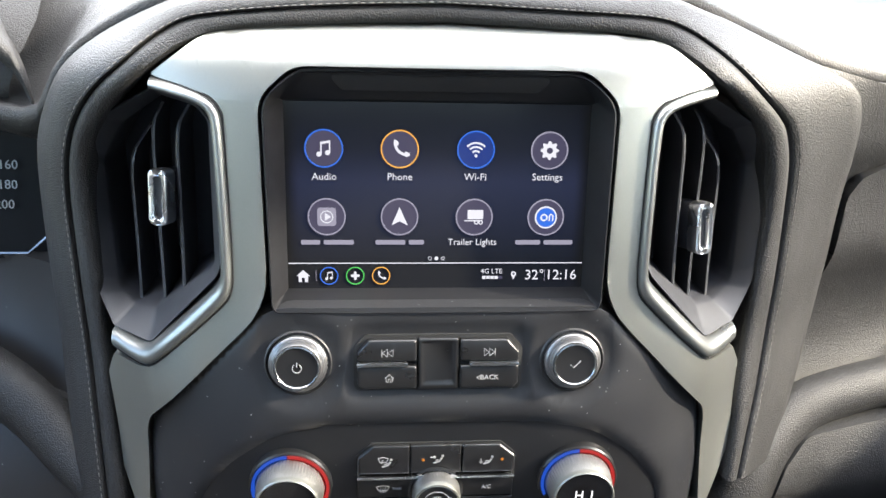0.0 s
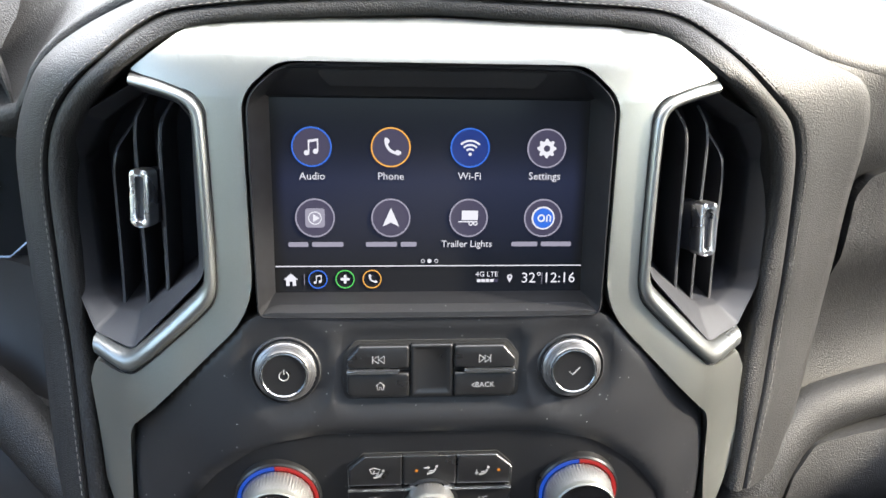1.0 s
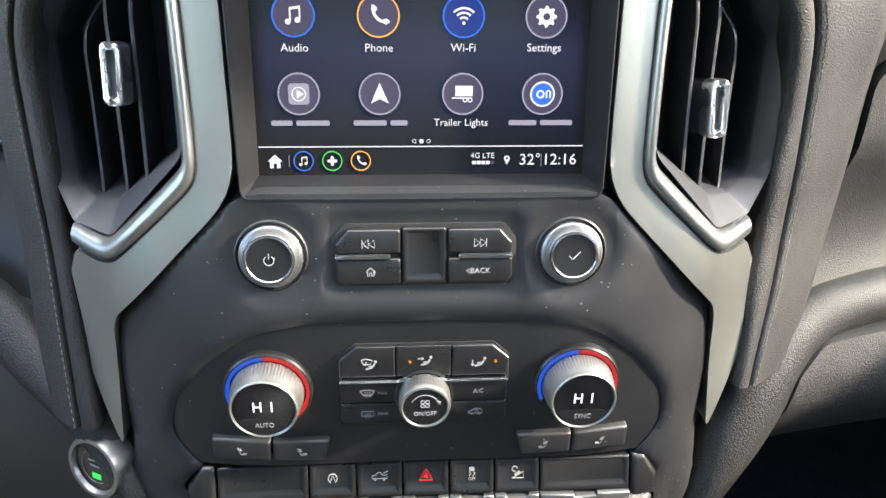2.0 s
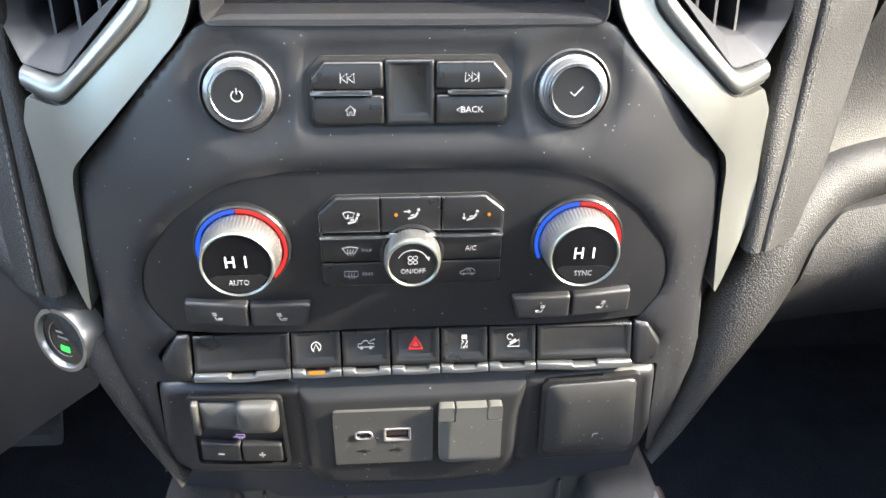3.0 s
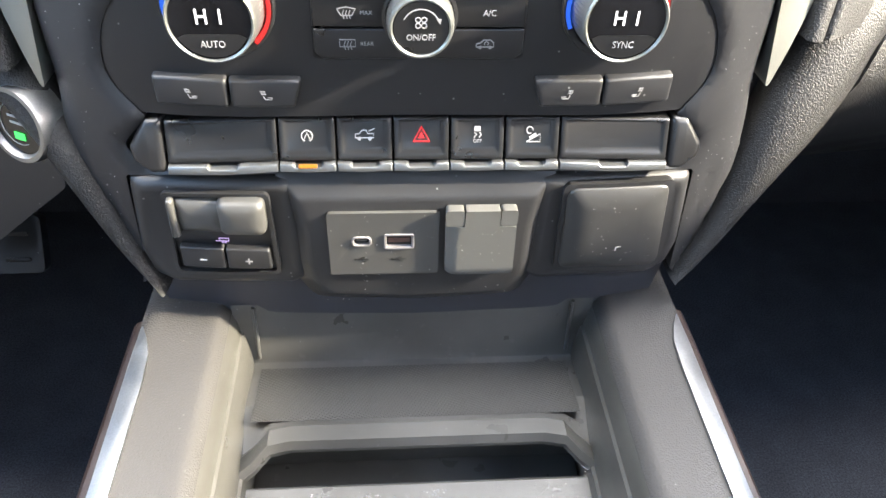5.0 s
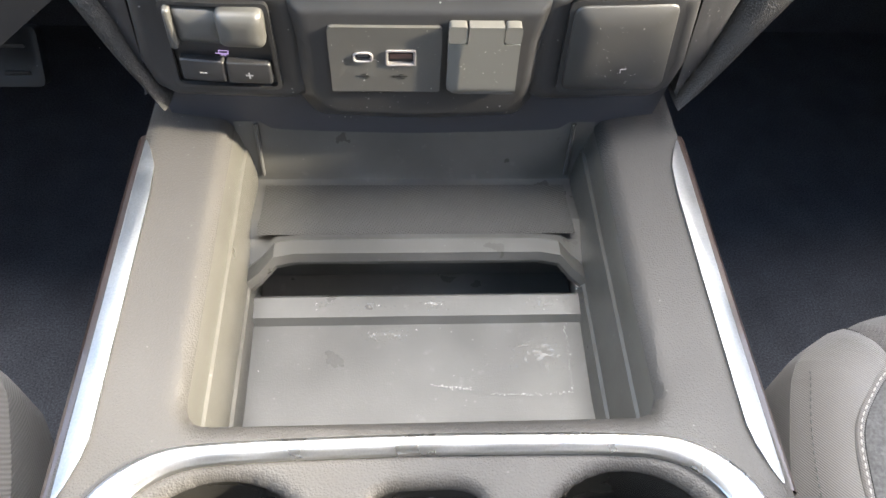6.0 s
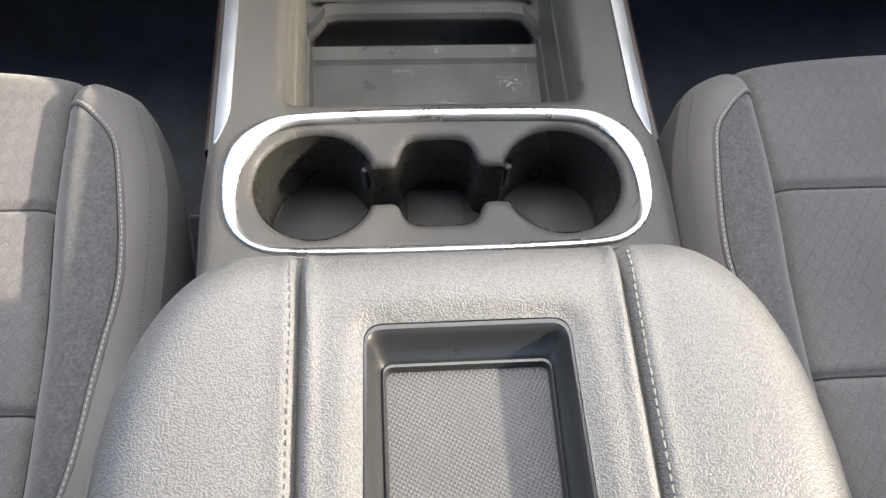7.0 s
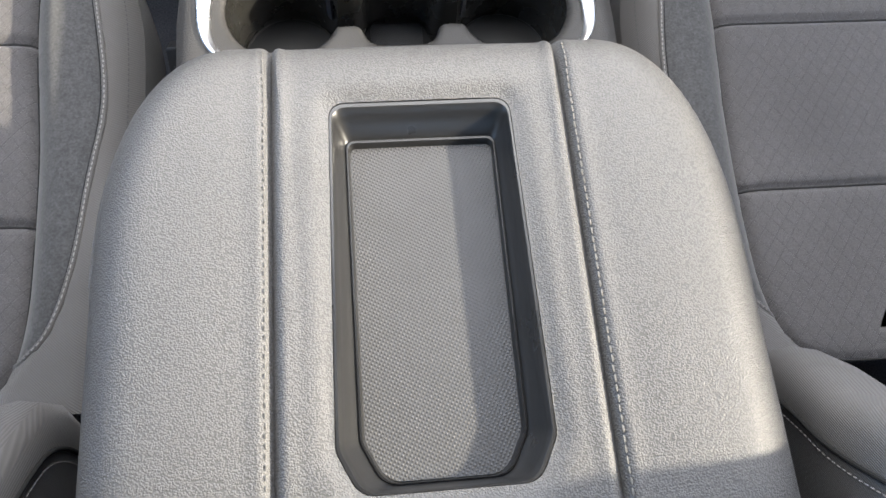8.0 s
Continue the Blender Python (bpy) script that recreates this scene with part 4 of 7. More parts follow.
def touchscreen():
    t = thing("touchscreen", "lit touchscreen with two rows of round menu icons", "touchscreen", SCREEN.translation)
    out = rpoly(both([(0, 0.8475), (0.0785, 0.8465), (0.0965, 0.8305), (0.0945, 0.7185), (0.0925, 0.7145), (0, 0.7145)]), [0.05, 0.025, 0.02, 0.006, 0.006, 0.05, 0.006, 0.006, 0.02, 0.025], 6)
    place = local(SCREEN)

    def glass_point(x, z, depth, grow=0.0):
        cx, cz = max(-0.0873 - grow, min(0.0873 + grow, x * 1.25)), max(-0.0152 - grow, min(0.0930 + grow, (z - 0.7325) * 1.2 - 0.008))
        return SCREEN @ Vector((cx, depth, cz))

    rows = [[on(x, z, 0.012) for x, z in out], [on(x, z, -0.001) for x, z in out]]
    lip = [on(x, z, -0.001) for x, z in out]
    inner = [glass_point(x, z, 0.0) for x, z in out]
    soft = [glass_point(x, z, -0.003, 0.0012) for x, z in out]
    for f, off in ((0.10, -0.0015), (0.16, -0.0006)):
        rows.append([a.lerp(c, f) + Vector((0, -0.001 + f * 0.006 + off, 0)) for a, c in zip(lip, soft)])
    rows += [soft, inner]
    part("bezel", loft(rows, closed=True), SURROUND, t, "deep black bezel", angle=30)
    notch = [(-0.062, 0.8430), (0.062, 0.8430), (0.054, 0.8345), (-0.054, 0.8345)]
    part("bezel_notch", plate([rpoly(notch, 0.003, 4)], 0.0022, 0.012, bevel=0.0010, place=lambda u, v, off=0: on(u, v, off + (0.8465 - v) * 0.75 - 0.0015), step=0.02), SURROUND, t)
    part("glass", plate([rect(-0.0880, -0.0158, 0.0880, 0.0936, 0.0015)], 0.0, 0.004, place=place), screen_glass(), t, "dark glossy display glass")
    at = lambda dx, dz, s: (lambda loops: [move(p, dx, dz, s) for p in loops])

    def icon(name, x, z, rim, fill, glyph, ink, s=0.0098):
        i = part(name, flat([circle(x, z, 0.0103, 36)], place, -0.0002, 0.0002), fill, t)
        part("rim", ring_flat(x, z, 0.0101, 0.0109, place, -0.0007), rim, i)
        if glyph:
            part("glyph", flat(at(x, z, s)(glyph), place, -0.0005, 0.0002), ink, i)
        return i

    xs, z0, z1 = (-0.0653, -0.0224, 0.0212, 0.0640), 0.0668, 0.0276
    icon("audio_icon", xs[0], z0, G_BLUE, G_GREY, glyph_music(), G_WHITE, 0.0085)
    icon("phone_icon", xs[1], z0, G_ORANGE, G_GREY, glyph_phone(), G_WHITE, 0.0078)
    icon("wireless_icon", xs[2], z0, G_BLUE, G_DEEP, glyph_wifi(), G_WHITE, 0.0082)
    gear = icon("settings_icon", xs[3], z0, G_RIM, G_GREY, glyph_gear(), G_WHITE, 0.0098)
    part("gear_eye", flat([circle(xs[3], z0, 0.0018, 16)], place, -0.0008, 0.0002), G_GREY, gear)
    tile = icon("mirroring_icon", xs[0] + 0.001, z1, G_RIM, G_GREY, [rect(-0.55, -0.55, 0.55, 0.55, 0.2, 4)], G_RIM)
    part("play_mark", flat([[(xs[0], z1 - 0.0022), (xs[0] + 0.0036, z1), (xs[0], z1 + 0.0022)]], place, -0.0008, 0.0002), G_WHITE, tile)
    part("play_ring", ring_flat(xs[0] + 0.001, z1, 0.0032, 0.0037, place, -0.0011, 0.0003), G_WHITE, tile)
    icon("arrow_icon", xs[1], z1, G_RIM, G_GREY, [[(0, 0.6), (0.48, -0.5), (0, -0.26)], [(0, 0.6), (0, -0.26), (-0.48, -0.5)]], G_WHITE)
    tr = icon("trailer_icon", xs[2], z1, G_RIM, G_GREY, [rect(-0.42, -0.12, 0.55, 0.45, 0.04), stroke([(-0.62, -0.22), (0.5, -0.22)], 0.07)], G_WHITE, 0.0095)
    for dx in (0.0012, 0.0038):
        part("wheel_mark", ring_flat(xs[2] + dx, z1 - 0.0030, 0.0007, 0.0013, place, -0.0011, 0.0003, n=16), G_WHITE, tr)
    on_icon = icon("assist_icon", xs[3] - 0.0004, z1, G_RIM, G_GREY, [circle(0, 0, 0.68, 28)], G_WHITE)
    part("blue_disc", flat([circle(xs[3] - 0.0004, z1, 0.0057, 28)], place, -0.0008, 0.0002), G_BLUE, on_icon)
    part("pale_disc", ring_flat(xs[3] - 0.0016, z1, 0.0013, 0.0022, place, -0.0013, 0.0003, n=20), G_WHITE, on_icon)
    part("pale_arch", flat([stroke([(xs[3] + 0.0016, z1 - 0.002), (xs[3] + 0.0016, z1 + 0.0012), (xs[3] + 0.0026, z1 + 0.002), (xs[3] + 0.0036, z1 + 0.0012), (xs[3] + 0.0036, z1 - 0.002)], 0.0008)], place, -0.0011, 0.0002), G_WHITE, on_icon)
    put = lambda x, z: SCREEN @ Matrix.Translation((x, -0.0004, z))
    for txt, x, z in (("Audio", xs[0], 0.0507), ("Phone", xs[1], 0.0508), ("Wi-Fi", xs[2], 0.0510), ("Settings", xs[3] - 0.0006, 0.0512), ("Trailer Lights", xs[2] - 0.0008, 0.0126)):
        part("caption", words(txt, 0.0054 if len(txt) > 10 else 0.0058, put(x, z), 0.0001), G_WHITE, t)
    # product names as plain bars of their size
    for x, bars in ((-0.0641, ((-0.0152, -0.0042), (-0.0022, 0.0152))), (-0.0222, ((-0.0142, 0.0032), (0.0052, 0.0142))), (0.0632, ((-0.0172, -0.0022), (-0.0002, 0.0172)))):
        part("caption_bar", flat([rect(x + a, 0.0112, x + c, 0.0139, 0.0008) for a, c in bars], place, -0.0002, 0.0002), G_RIM, t)
    for k, x in enumerate((-0.0044, -0.0006, 0.0032)):
        if k == 1:
            part("page_dot", flat([circle(x, 0.0028, 0.0012, 14)], place, -0.0002, 0.0002), G_WHITE, t)
        else:
            part("page_dot", ring_flat(x, 0.0028, 0.0008, 0.0011, place, -0.0005, 0.0003, n=14), G_WHITE, t)
    part("rule", flat([rect(-0.0868, -0.0003, 0.0868, 0.0003, 0)], place, -0.0002, 0.0002), G_WHITE, t)
    part("home_mark", flat([move(p, -0.0785, -0.0077, 0.0072) for p in glyph_home()], place, -0.0002, 0.0002), G_WHITE, t)
    part("divider", flat([rect(-0.0712, -0.0108, -0.0709, -0.0045, 0)], place, -0.0002, 0.0002), G_RIM, t)
    for x, g, gl, s in ((-0.0635, G_BLUE, glyph_music(), 0.0048), (-0.0483, G_GREEN, [rect(-0.7, -0.22, 0.7, 0.22, 0.15), rect(-0.22, -0.7, 0.22, 0.7, 0.15)], 0.0036), (-0.0331, G_ORANGE, glyph_phone(), 0.0042)):
        d = part("dock_ring", ring_flat(x, -0.0076, 0.0048, 0.0054, place, -0.0006, 0.0004, n=28), g, t)
        part("glyph", flat([move(p, x, -0.0076, s) for p in gl], place, -0.0002, 0.0002), G_WHITE, d)
    part("signal_text", words("4G LTE", 0.0042, put(0.0324, -0.0052), 0.0001), G_WHITE, t)
    for k in range(5):
        part("signal_bar", flat([rect(0.0268 + k * 0.0025, -0.0098, 0.0289 + k * 0.0025, -0.0080, 0)], place, -0.0002, 0.0002), G_WHITE if k < 4 else G_GREY, t)
    part("pin_mark", flat([move([(0, -1.0), (0.55, 0.1), (0.5, 0.5), (0.25, 0.75), (-0.25, 0.75), (-0.5, 0.5), (-0.55, 0.1)], 0.0457, -0.0074, 0.0028)], place, -0.0002, 0.0002), G_WHITE, t)
    part("pin_eye", flat([circle(0.0457, -0.0066, 0.0007, 12)], place, -0.0005, 0.0002), G_GREY, t)
    part("temperature", words("32°", 0.0086, put(0.0583, -0.0076), 0.0001), G_WHITE, t)
    part("divider", flat([rect(0.0644, -0.0112, 0.0646, -0.0042, 0)], place, -0.0002, 0.0002), G_RIM, t)
    part("clock", words("12:16", 0.0086, put(0.0745, -0.0076), 0.0001), G_WHITE, t)
    return t


touchscreen()


# ---------- audio controls ----------
def rotary_knob(x, mark, label):
    z = 0.6842
    m = facing(x, z, BLOCK_DEPTH)
    k = thing("rotary_knob", label, "knob", m.translation, "audio knobs")
    part("collar", lathe([(0.0196, 0.002), (0.0194, -0.0004), (0.0186, -0.0010), (0.0178, 0.001), (0.0172, 0.004)], m, 56), PLASTIC_SOFT, k, "black collar")
    part("skirt", lathe([(0.0166, 0.003), (0.0170, -0.001), (0.0167, -0.0030), (0.0160, -0.0038), (0.0150, -0.0042)], m, 72, 0.0004, (1,)), SKIRT, k, "knurled satin skirt")
    part("grip", lathe([(0.0152, -0.0040), (0.0149, -0.0052), (0.0141, -0.0056), (0.0137, -0.0070), (0.0131, -0.0078), (0.0126, -0.0084)], m, 56), SKIRT, k)
    part("ring", lathe([(0.0132, -0.0078), (0.0128, -0.0090), (0.0120, -0.0092), (0.0115, -0.0086)], m, 56), BEZEL, k, "bright chrome ring")
    cap = part("cap", lathe([(0.0118, -0.0080), (0.0114, -0.0086), (0.008, -0.0084), (0.0, -0.0083)], m, 48), KEY, k, "satin black cap")
    p = local(m)
    if mark == "power":
        part("mark", ring_flat(0, -0.0002, 0.0023, 0.0028, p, -0.0089, 0.0003, 120, 420, 24), MARK, cap)
        part("mark", flat([rect(-0.0003, 0.0006, 0.0003, 0.0034, 0)], p, -0.0086, 0.0002), MARK, cap)
    else:
        part("mark", flat([stroke([(-0.0028, 0.0), (-0.0008, -0.0018), (0.0032, 0.0024)], 0.0006)], p, -0.0086, 0.0002), MARK, cap)
    return k


rotary_knob(-0.0805, "power", "round black volume knob with satin metal rim and power mark")
rotary_knob(0.0792, "tick", "round black tuning knob with satin metal rim and tick mark")


def key(name, pts, parent, mat=KEY, front=-0.003, back=0.006, bevel=0.0012, place=on, r=0.0014, label=""):
    foot = front + bevel * 1.3
    return part(name, domed(rpoly(pts, r, 3), ((0, back), (0, foot), (bevel * 0.25, front + bevel * 0.45), (bevel * 0.65, front + bevel * 0.12), (bevel * 1.1, front)), place), mat, parent, label, angle=40)


def scooped_key(name, x0, z0, x1, z1, parent, front, back, depth=0.0016, rim=(0.0022, 0.0040, 0.0012), place=on, mat=None, label=""):
    """A key with a rounded edge and a hollow in its face; rim is the flat left at the sides, below and above."""
    side, low, high = rim
    rings = []
    for a, b, c, off, r in ((0, 0, 0, back, 0.0010), (0, 0, 0, front + 0.0010, 0.0010), (0.0003, 0.0003, 0.0003, front + 0.0003, 0.0010), (0.0009, 0.0009, 0.0009, front, 0.0010), (side, low, high, front, 0.0012), (side + 0.0005, low + 0.0006, high + 0.0004, front + depth * 0.35, 0.0012), (side + 0.0016, low + 0.0024, high + 0.0008, front + depth, 0.0012)):
        rings.append([place(u, v, off) for u, v in rect(x0 + a, z0 + b, x1 - a, z1 - c, r, 3)])
    bm = loft(rings, closed=True)
    bm.verts.ensure_lookup_table()
    bm.faces.new(bm.verts[-len(rings[0]):])
    return part(name, bm, mat or KEY, parent, label, angle=40)


def audio_buttons():
    a = thing("audio_button_block", "black audio button block with two thin silver bars", "control panel", on(0, 0.686))
    P = lambda u, v, off=0.0: on(u, v, off + BLOCK_DEPTH)
    part("surround", plate([rpoly(both([(0, 0.7010), (0.042, 0.7010), (0.0490, 0.6930), (0.0490, 0.6710), (0.0465, 0.6676), (0, 0.6676)]), 0.003, 4)], -0.0008, 0.004, bevel=0.0008, step=0.02, place=P), SEAM_DARK, a)
    for s in (-1, 1):
        m = lambda pts: [(s * x, z) for x, z in pts]
        up = key("button", m([(0.0126, 0.6864), (0.0468, 0.6864), (0.0468, 0.6915), (0.0402, 0.6990), (0.0126, 0.6990)]), a, front=-0.0042, bevel=0.0012, place=P)
        part("silver_bar", plate([rect(min(s * 0.0180, s * 0.0470), 0.6842, max(s * 0.0180, s * 0.0470), 0.6860, 0.0004)], -0.0056, 0.0, bevel=0.0005, step=0.02, place=P), BEZEL, a, "thin silver bar")
        down = key("button", m([(0.0126, 0.6698), (0.0442, 0.6698), (0.0468, 0.6726), (0.0468, 0.6836), (0.0126, 0.6836)]), a, front=-0.0042, bevel=0.0012, place=P)
        c = s * 0.0285
        tri = lambda x, d: [(x, 0.6918 - 0.0022), (x + d * 0.0030, 0.6918), (x, 0.6918 + 0.0022)]
        d = s
        part("mark", flat([stroke(tri(c - d * 0.0022, d) + tri(c - d * 0.0022, d)[:1], 0.0003), stroke(tri(c + d * 0.0010, d) + tri(c + d * 0.0010, d)[:1], 0.0003), rect(c + d * 0.0042 - 0.0002, 0.6896, c + d * 0.0042 + 0.0002, 0.6940, 0)], P, -0.0043, 0.0002), MARK, up)
        if s < 0:
            part("mark", flat([stroke(q + q[:1], 0.0003) for q in [move(p, c, 0.6768, 0.0044) for p in glyph_home()]], P, -0.0043, 0.0002), MARK, down)
        else:
            part("mark", words("BACK", 0.0042, facing(c + 0.0012, 0.6766, BLOCK_DEPTH - 0.0044), 0.0001), MARK, down)
            part("mark", flat([stroke([(c - 0.0062, 0.6766), (c - 0.0042, 0.6778), (c - 0.0042, 0.6754), (c - 0.0062, 0.6766)], 0.0003)], P, -0.0043, 0.0002), MARK, down)
    scooped_key("blank_key", -0.0116, 0.6694, 0.0116, 0.6996, a, -0.0036, 0.004, 0.0007, (0.0018, 0.0026, 0.0014), place=P, label="blank scooped key")
    return a


audio_buttons()


# ---------- climate controls ----------
def seat_mark(x, z, s=1.0, wave=True):
    k = -s if x > 0 else s
    lines = [stroke([(x - 0.0012 * k, z - 0.0004), (x - 0.0004 * k, z - 0.0022), (x + 0.0026 * k, z - 0.0022), (x + 0.0030 * k, z - 0.0012), (x + 0.0006 * k, z - 0.0012)], 0.0004)]
    lines += [stroke([(x + (d - 0.0024) * k, z + 0.0024), (x + (d - 0.0018) * k, z + 0.0018), (x + (d - 0.0021) * k, z + 0.0011), (x + (d - 0.0014) * k, z + 0.0004)], 0.0004) for d in (0.0, 0.0008, 0.0016)]
    return lines + ([stroke([(x + 0.0008 * k, z - 0.0017), (x + 0.0024 * k, z - 0.0017)], 0.0007)] if wave else [])


def climate_panel():
    c = thing("climate_panel", "recessed black climate panel with printed buttons and silver bar", "control panel", on(0, 0.60))
    P = lambda u, v, off=0.0: on(u, v, off + 0.004)
    part("field", plate([rpoly(both([(0, 0.6480), (0.063, 0.6470), (0.098, 0.640), (0.126, 0.6185), (0.148, 0.592), (0.152, 0.565), (0.137, 0.5470), (0.120, 0.5470), (0, 0.5485)]), 0.008, 4)], 0.004, 0.012, step=0.02), PLASTIC_FIELD, c, "satin black field")
    tops = ([(-0.0468, 0.6125), (-0.0163, 0.6125), (-0.0163, 0.6315), (-0.0380, 0.6315), (-0.0468, 0.6235)], [(-0.0157, 0.6125), (0.0150, 0.6125), (0.0150, 0.6317), (-0.0157, 0.6317)], [(0.0156, 0.6125), (0.0470, 0.6125), (0.0470, 0.6235), (0.0382, 0.6315), (0.0156, 0.6315)])
    part("key_gap", plate([rpoly([(-0.0482, 0.5795), (-0.0448, 0.5786), (0.0448, 0.5786), (0.0482, 0.5795), (0.0482, 0.6240), (0.0388, 0.6326), (-0.0388, 0.6326), (-0.0482, 0.6240)], 0.001, 2)], -0.0006, 0.004, step=0.02, place=P), SEAM_DARK, c)
    keys = [key("button", p, c, place=P, r=0.0008, bevel=0.0009) for p in tops]
    part("silver_edge", tube([P(x, z, -0.0030) for x, z in ((-0.0472, 0.6125), (-0.0472, 0.6237), (-0.0382, 0.6319), (0.0384, 0.6319), (0.0474, 0.6237), (0.0474, 0.6125))], 0.00016, 5), BEZEL, c)
    part("silver_bar", plate([rpoly([(-0.0475, 0.6096), (-0.015, 0.6096), (0, 0.6120), (0.015, 0.6096), (0.0475, 0.6096), (0.0475, 0.6114), (0.0152, 0.6114), (0, 0.6138), (-0.0152, 0.6114), (-0.0475, 0.6114)], 0.0004, 2)], -0.0045, 0.0, bevel=0.0005, step=0.02, place=P), CHROME, c, "thin silver bar")
    lows = [key("button", q, c, place=P, r=0.0008, bevel=0.0009) for s in (-1, 1) for q in ([(s * 0.0050, 0.5950), (s * 0.0475, 0.5950), (s * 0.0475, 0.6092), (s * 0.0050, 0.6092)], [(s * 0.0050, 0.5795), (s * 0.0440, 0.5795), (s * 0.0475, 0.5825), (s * 0.0475, 0.5943), (s * 0.0050, 0.5943)])]

    def seat_flow(x, z):
        """A seat in profile: a slanted back, a cushion and a headrest dot."""
        return [stroke([(x + 0.0022, z + 0.0010), (x + 0.0006, z - 0.0014), (x - 0.0028, z - 0.0024)], 0.0010), stroke([(x + 0.0004, z - 0.0002), (x - 0.0016, z - 0.0006)], 0.0006), circle(x + 0.0026, z + 0.0024, 0.0008, 10)]

    def arrow(x, z, dx, dz):
        n = math.hypot(dx, dz)
        u, w = (dx / n, dz / n), (-dz / n, dx / n)
        return [stroke([(x - dx, z - dz), (x, z)], 0.0006), [(x + u[0] * 0.0014, z + u[1] * 0.0014), (x + w[0] * 0.0011, z + w[1] * 0.0011), (x - w[0] * 0.0011, z - w[1] * 0.0011)]]

    screen_outline = [(-0.0350, 0.6238), (-0.0322, 0.6246), (-0.0290, 0.6236), (-0.0300, 0.6212), (-0.0338, 0.6210), (-0.0350, 0.6238)]
    part("mark", flat(seat_flow(-0.0298, 0.6204) + [stroke(screen_outline, 0.0004), stroke([(-0.0330, 0.6204), (-0.0322, 0.6228)], 0.0005)], P, -0.0031, 0.0002), MARK, keys[0])
    part("mark", flat(seat_flow(0.0010, 0.6224) + arrow(-0.0016, 0.6240, 0.0022, 0.0), P, -0.0031, 0.0002), MARK, keys[1])
    part("mark", flat(seat_flow(0.0312, 0.6210) + arrow(0.0270, 0.6200, 0.0, -0.0022), P, -0.0031, 0.0002), MARK, keys[2])
    for k, x, z in ((1, -0.0080, 0.6222), (2, 0.0400, 0.6215)):
        part("lamp", flat([circle(x, z, 0.0009, 12)], P, -0.0031, 0.0003), AMBER, keys[k], "amber lamp")
    for k, z, txt in ((0, 0.6018, "MAX"), (1, 0.5872, "REAR")):
        top = [(-0.0362, z + 0.0018), (-0.0322, z + 0.0026), (-0.0282, z + 0.0018), (-0.0298, z - 0.0012), (-0.0346, z - 0.0012), (-0.0362, z + 0.0018)] if k == 0 else [(-0.0358, z - 0.0014), (-0.0358, z + 0.0020), (-0.0288, z + 0.0020), (-0.0288, z - 0.0014), (-0.0358, z - 0.0014)]
        m = [stroke(top, 0.0005)] + [stroke([(-0.0322 + d + 0.0003, z - 0.0028), (-0.0322 + d - 0.0003, z - 0.0006), (-0.0322 + d + 0.0003, z + 0.0012)], 0.0004) for d in (-0.0014, 0.0, 0.0014)]
        part("mark", flat(m, P, -0.0031, 0.0002), MARK_DIM, lows[k])
        part("mark", words(txt, 0.0027, facing(-0.0236, z, 0.0008), 0.0001, wide=0.95), MARK_DIM, lows[k])
    part("mark", words("A/C", 0.0042, facing(0.0310, 0.6018, 0.0008), 0.0001, wide=0.85), MARK, lows[2])
    body = [(0.0258, 0.5858), (0.0258, 0.5872), (0.0276, 0.5878), (0.0292, 0.5892), (0.0322, 0.5892), (0.0336, 0.5878), (0.0338, 0.5858), (0.0258, 0.5858)]
    part("mark", flat([stroke(body, 0.0005), circle(0.0276, 0.5856, 0.0008, 10), circle(0.0322, 0.5856, 0.0008, 10), stroke(arc(0.0304, 0.5875, 0.0009, -60, 220, 8), 0.0004)], P, -0.0031, 0.0002), MARK_DIM, lows[3])
    # heated seat keys in two pairs
    for s in (-1, 1):
        for x0, x1 in ((0.0545, 0.0880), (0.0888, 0.1235)):
            cut = 0.004 if x0 < 0.06 else 0.0
            b = key("seat_heat_key", [(s * x0 + s * cut, 0.5550), (s * x1, 0.5550), (s * x1, 0.5698), (s * x0, 0.5698)], c, PLASTIC_SOFT, place=P, front=-0.0052, bevel=0.0016, r=0.0018)
            part("mark", flat(seat_mark(s * (x0 + x1) / 2, 0.5622, 1.0, x0 > 0.06), P, -0.0053, 0.0002), MARK, b)
    # fan knob
    m = facing(0, 0.6000, 0.004)
    part("fan_collar", lathe([(0.0172, 0.001), (0.0169, -0.0030), (0.0155, -0.0038), (0.0153, 0.0)], m, 48), KEY, c)
    f = part("fan_knob", lathe([(0.0148, 0.002), (0.0148, -0.0110), (0.0144, -0.0130)], m, 104, 0.0004, (0, 1)), SATIN, c, "knurled satin fan knob")
    part("ring", lathe([(0.0145, -0.0122), (0.0139, -0.0150), (0.0130, -0.0154), (0.0122, -0.0146)], m, 48), SILVER, f)
    part("cap", lathe([(0.0124, -0.0142), (0.0118, -0.0148), (0.0, -0.0145)], m, 40), KEY, f)
    p = local(m)
    part("mark", words("ON/OFF", 0.0040, m @ Matrix.Translation((0, -0.0150, -0.0042)), 0.0001, wide=0.88), MARK, f)
    blades = bmesh.new()
    for dx, dz in ((-0.0013, 0.0013), (0.0013, 0.0013), (-0.0013, -0.0013), (0.0013, -0.0013)):
        ring_flat(dx, 0.0026 + dz, 0.0009, 0.0013, p, -0.0152, 0.0003, n=14, bm=blades)
    part("mark", blades, MARK, f)
    part("mark", flat([stroke(arc(0, 0.0006, 0.0080, 25, 155, 14), 0.0005), [(0.0082, 0.0020), (0.0066, 0.0042), (0.0088, 0.0044)]], p, -0.0150, 0.0002), MARK, f)
    return c


climate_panel()


